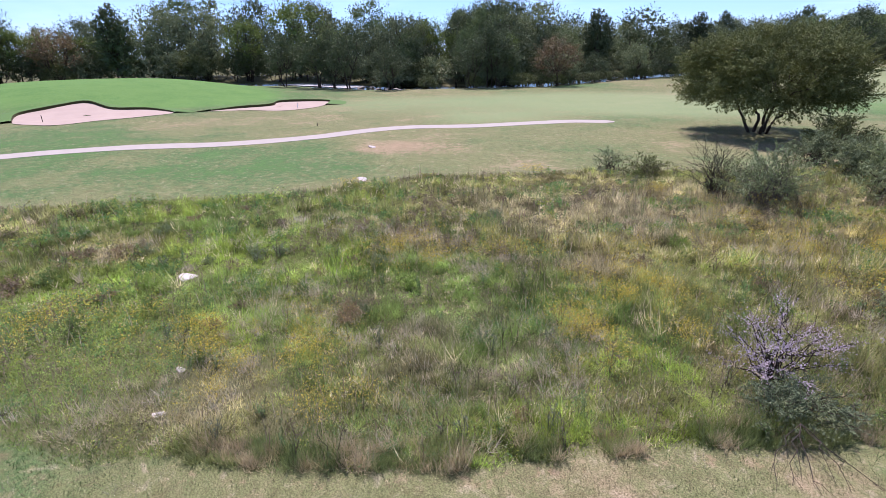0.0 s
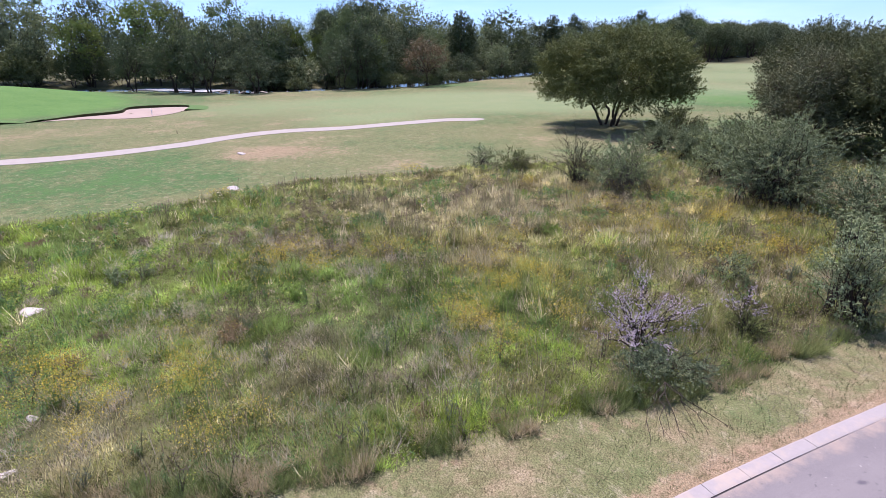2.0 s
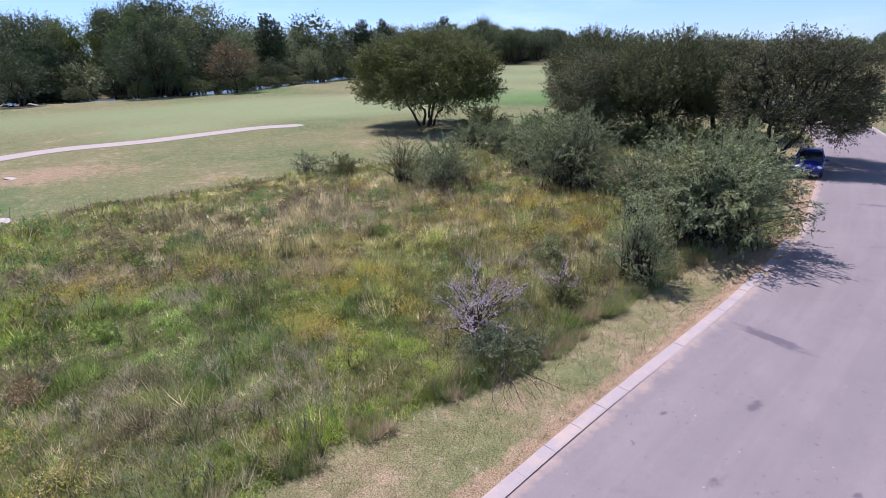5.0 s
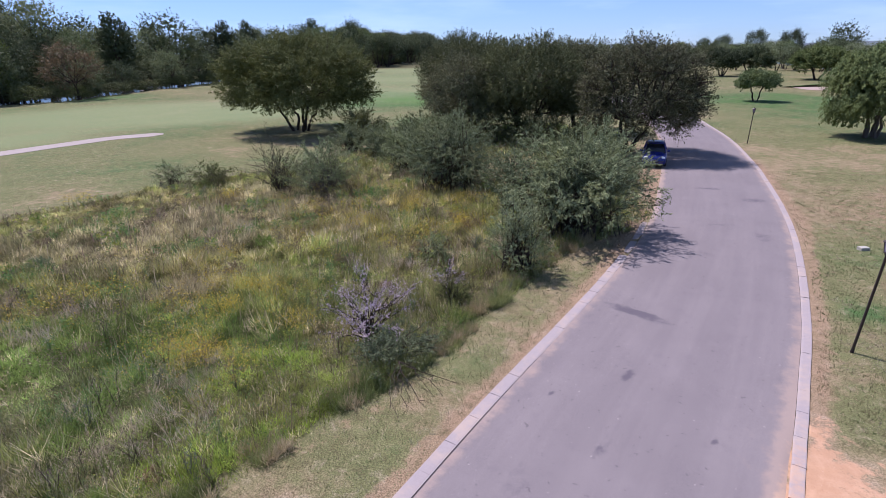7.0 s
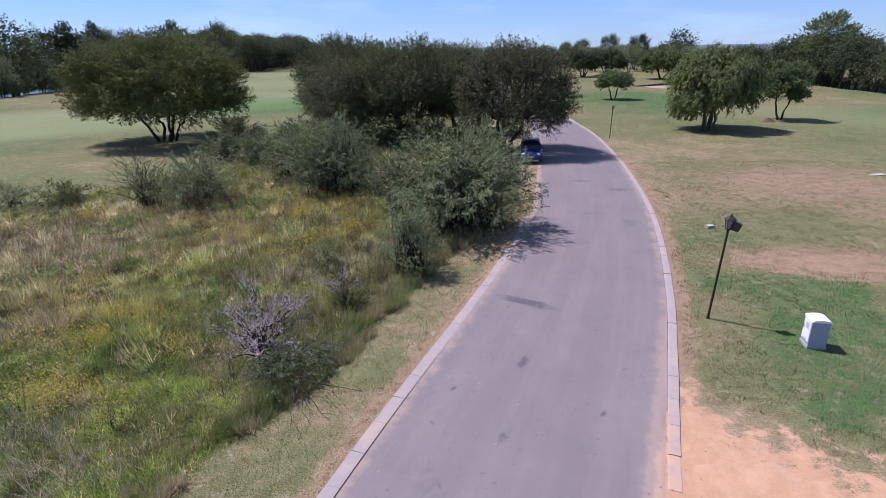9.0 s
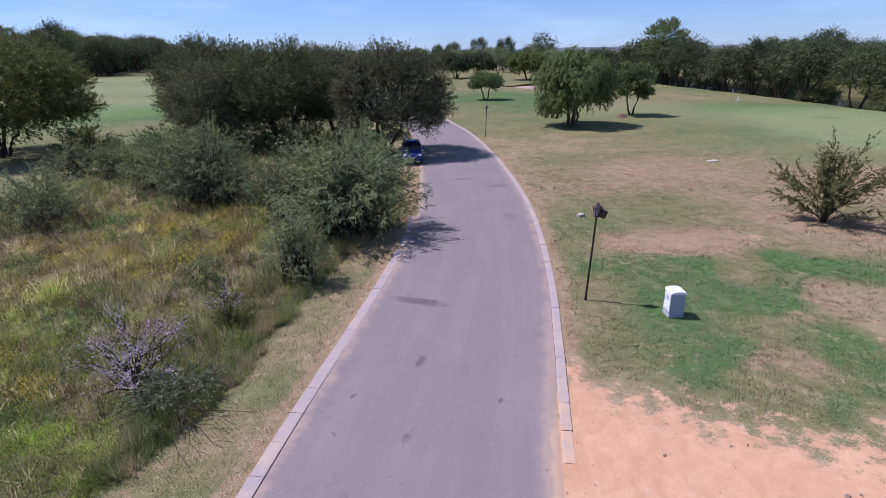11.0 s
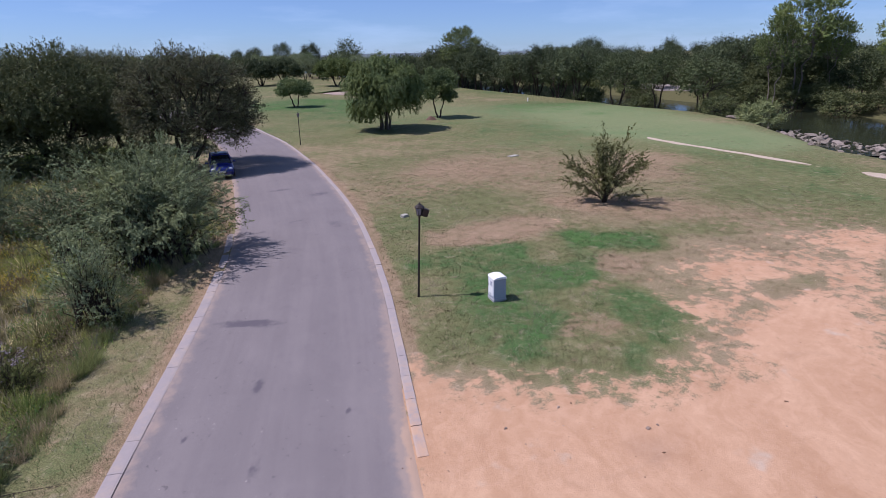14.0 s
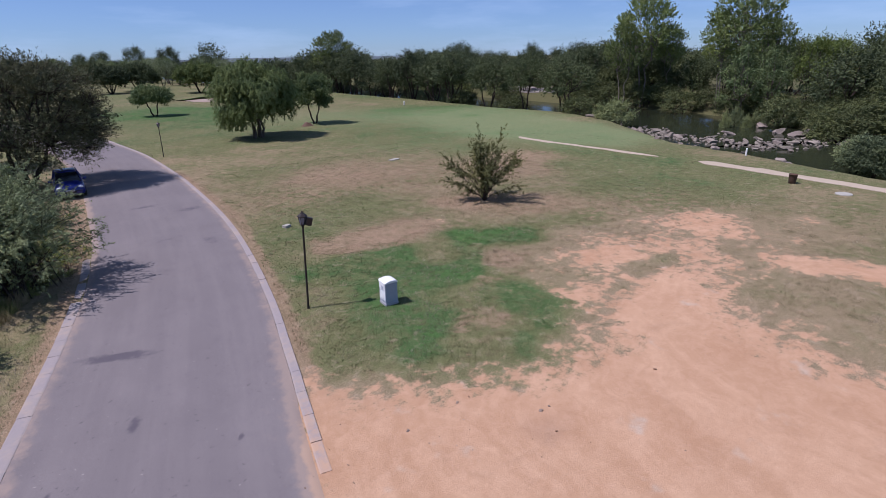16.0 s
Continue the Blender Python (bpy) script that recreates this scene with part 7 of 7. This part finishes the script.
pale_rocks = [rock_mesh(s, pale_rock_mat, 0.36) for s in (211, 212, 213)]
r = rng(8)


def put_rock(me, x, y, size, z, label, group, turn=None):
    ob = tagged(new("boulder" if "boulder" in label else "grit_stone" if "grit" in label else "stone" if size < 0.3 else "rock", me), label, "rock", group)
    ob.matrix_world = pose(x, y, z, r.uniform(-12, 12), r.uniform(-12, 12), r.uniform(0, 360) if turn is None else turn) @ Matrix.Diagonal((size, size * r.uniform(0.8, 1.1), size * r.uniform(0.75, 1.1), 1))
    return ob


bar = spline([(61.0, 29.0), (58.4, 25.0), (57.2, 21.0), (57.0, 17.5), (55.4, 14.2), (58.6, 12.4), (62.0, 10.8), (62.8, 8.6), (61.0, 5.6), (56.0, 2.0)], 0.8)
for x, y in bar:
    for q in range(4):
        s = r.uniform(0.34, 0.85) * (1.5 if r.random() < 0.15 else 0.85)
        put_rock(river_rocks[r.integers(5)], x + r.normal(0, 1.5), y + r.normal(0, 1.1), s, -1.2 + s * 0.10, "angular brown-grey boulder in a rock weir", "weir rocks")
rubble_v, rubble_f, total = [], [], 0
for x, y in np.repeat(bar, 6, axis=0):
    s = r.uniform(0.2, 0.5)
    me = river_rocks[r.integers(5)]
    m = pose(x + r.normal(0, 1.6), y + r.normal(0, 1.1), -1.2 + s * 0.1, r.uniform(-15, 15), r.uniform(-15, 15), r.uniform(0, 360)) @ Matrix.Scale(s, 4)
    rubble_v += [m @ v.co for v in me.vertices]
    rubble_f += [[total + i for i in f.vertices] for f in me.polygons]
    total += len(me.vertices)
tagged(new("weir_rubble", sheet("weir_rubble", np.array(rubble_v), np.array(rubble_f), rock_mat)), "small brown-grey stones between weir boulders", "rubble", kind="stuff")
for x, y, s in ((43.0, 6.2, 1.0), (43.6, 5.2, 0.7), (44.1, 4.4, 0.8), (45.0, 0.9, 0.9), (44.7, 0.1, 0.8), (45.6, -0.4, 0.7), (46.0, 9.2, 1.1), (45.3, 14.0, 0.9), (47.3, 19.6, 0.6), (60.2, 33.2, 1.6), (62.5, 18.5, 1.5), (66.5, 14.5, 1.8), (67.5, 10.2, 2.4), (65.5, 12.0, 1.2), (64.0, 8.2, 1.5), (58.2, 12.5, 1.1), (60.5, 10.2, 1.2), (70.0, 17.0, 1.5), (66.0, 11.6, 2.2), (65.2, 12.4, 1.6), (48.6, 12.0, 0.8), (49.4, 10.4, 1.0), (48.2, 9.4, 0.8), (55.8, 17.6, 1.2), (57.0, 21.5, 1.1), (59.3, 27.2, 1.1), (61.2, 7.0, 1.7)):
    put_rock(bank_rocks[r.integers(3)], x, y, s, float(np.maximum(terrain(x, y), -1.2)) + s * 0.1, "pale boulder on the river bank", "bank boulders")
for x, y, s, label in ((-30.3, 13.2, 1.15, "flat white rock on worn lawn"), (-40.9, 19.2, 0.95, "flat pale rock on worn lawn"), (-19.6, 1.7, 0.9, "flat pinkish-white rock in green meadow"), (-11.6, -0.15, 0.42, "pale rock at edge of dry grass"), (-13.2, 0.55, 0.36, "pale rock in dry grass")):
    put_rock(pale_rocks[int(s * 10) % 3], x, y, s, float(terrain(x, y)) - s * 0.04, label, "meadow rocks", 20)
for q in range(26):
    u = r.random()
    x, y = -128 + 26 * u + r.normal(0, 3), 55 + 8 * u + r.normal(0, 2.5)
    put_rock(bank_rocks[r.integers(3)], x, y, r.uniform(0.6, 1.8), -0.45, "pale boulder in river rapids", "rapids boulders")
for q in range(22):
    x, y = -99 + r.normal(0, 5) , 118 + r.normal(0, 9)
    put_rock(bank_rocks[r.integers(3)], x - 6, y, r.uniform(0.7, 1.7), -0.4, "pale boulder in river rapids", "rapids boulders")

# loose stones on the bare earth and the road
for q in range(115):
    x, y = r.uniform(3.5, 17), r.uniform(2.5, 10)
    if float(dirtiness(x, y)) < 0.15:
        continue
    s = r.uniform(0.022, 0.05) * (1.9 if r.random() < 0.06 else 1)
    put_rock(clods[r.integers(3)], x, y, s * 0.8, s * 0.1, "small brown stone on bare earth", "loose stones")
for x, y, s in ((8.35, 5.35, 0.12), (8.6, 5.3, 0.08), (11.6, 4.2, 0.08), (5.9, 7.0, 0.10), (7.3, 6.9, 0.10)):
    put_rock(clods[r.integers(3)], x, y, s, s * 0.1, "brown stone on bare earth", "loose stones")

for q in range(34):
    i = int(r.integers(250, 420))
    x, y = road_line[i] + road_n[i] * r.uniform(-2.4, 2.6)
    s = r.uniform(0.025, 0.06)
    put_rock(river_rocks[r.integers(5)], x, y, s, 0.05 + s * 0.1, "small dark stone on the road", "loose stones")

for q in range(70):
    i = int(r.integers(262, 300))
    x, y = road_line[i] + road_n[i] * r.uniform(2.25, 3.4)
    s = r.uniform(0.018, 0.04)
    put_rock(clods[r.integers(3)], x, y, s, 0.03 + s * 0.1, "small pale grit on the sandy road edge", "loose stones")

# ---- kerb stones ----
for side, name, kx, ky, yaw in kerbs:
    kerb = tagged(new(name), "row of pale precast concrete kerb stones", "kerb", kind="structure")
    for x, y, a in zip(kx, ky, yaw):
        if (side < 0 and not -3 < y < 24) or (side > 0 and not 6.2 < y < 72):
            continue
        z = 0.012 - (0.044 * float(smooth(9.6, 6.2, y)) if side > 0 else 0) - (0.03 if side < 0 and y > 20 else 0)
        stone = new("kerb_stone", kerb_meshes[side])
        stone.parent = kerb
        turn = math.degrees(a) + (0 if side < 0 else 180)
        stone.matrix_local = pose(x, y, z + r.normal(0, 0.003), r.normal(0, 0.25), r.normal(0, 0.25), turn + r.normal(0, 0.4))

# the open joint between kerb and road on the west side
inner = road_line - road_n * (half + 0.002)[:, None]
pick = inner[(inner[:, 1] > -4) & (inner[:, 1] < 11.5)]
side_way = normals(pick)
thick = 0.006 * smooth(11.5, 8.5, pick[:, 1]) + 0.002
joint = np.concatenate([np.c_[pick - side_way * thick[:, None], np.full(len(pick), 0.031)], np.c_[pick + side_way * thick[:, None], np.full(len(pick), 0.031)]])
q = np.arange(len(pick) - 1)
gap_mat = material("dark_open_joint", (0.035, 0.03, 0.03), 1.0, spec=0.0)
part("joint_line", sheet("joint_line", joint, np.stack([q, q + 1, q + 1 + len(pick), q + len(pick)], 1), gap_mat), bpy.data.objects["kerb_west"], "dark open joint along the road")
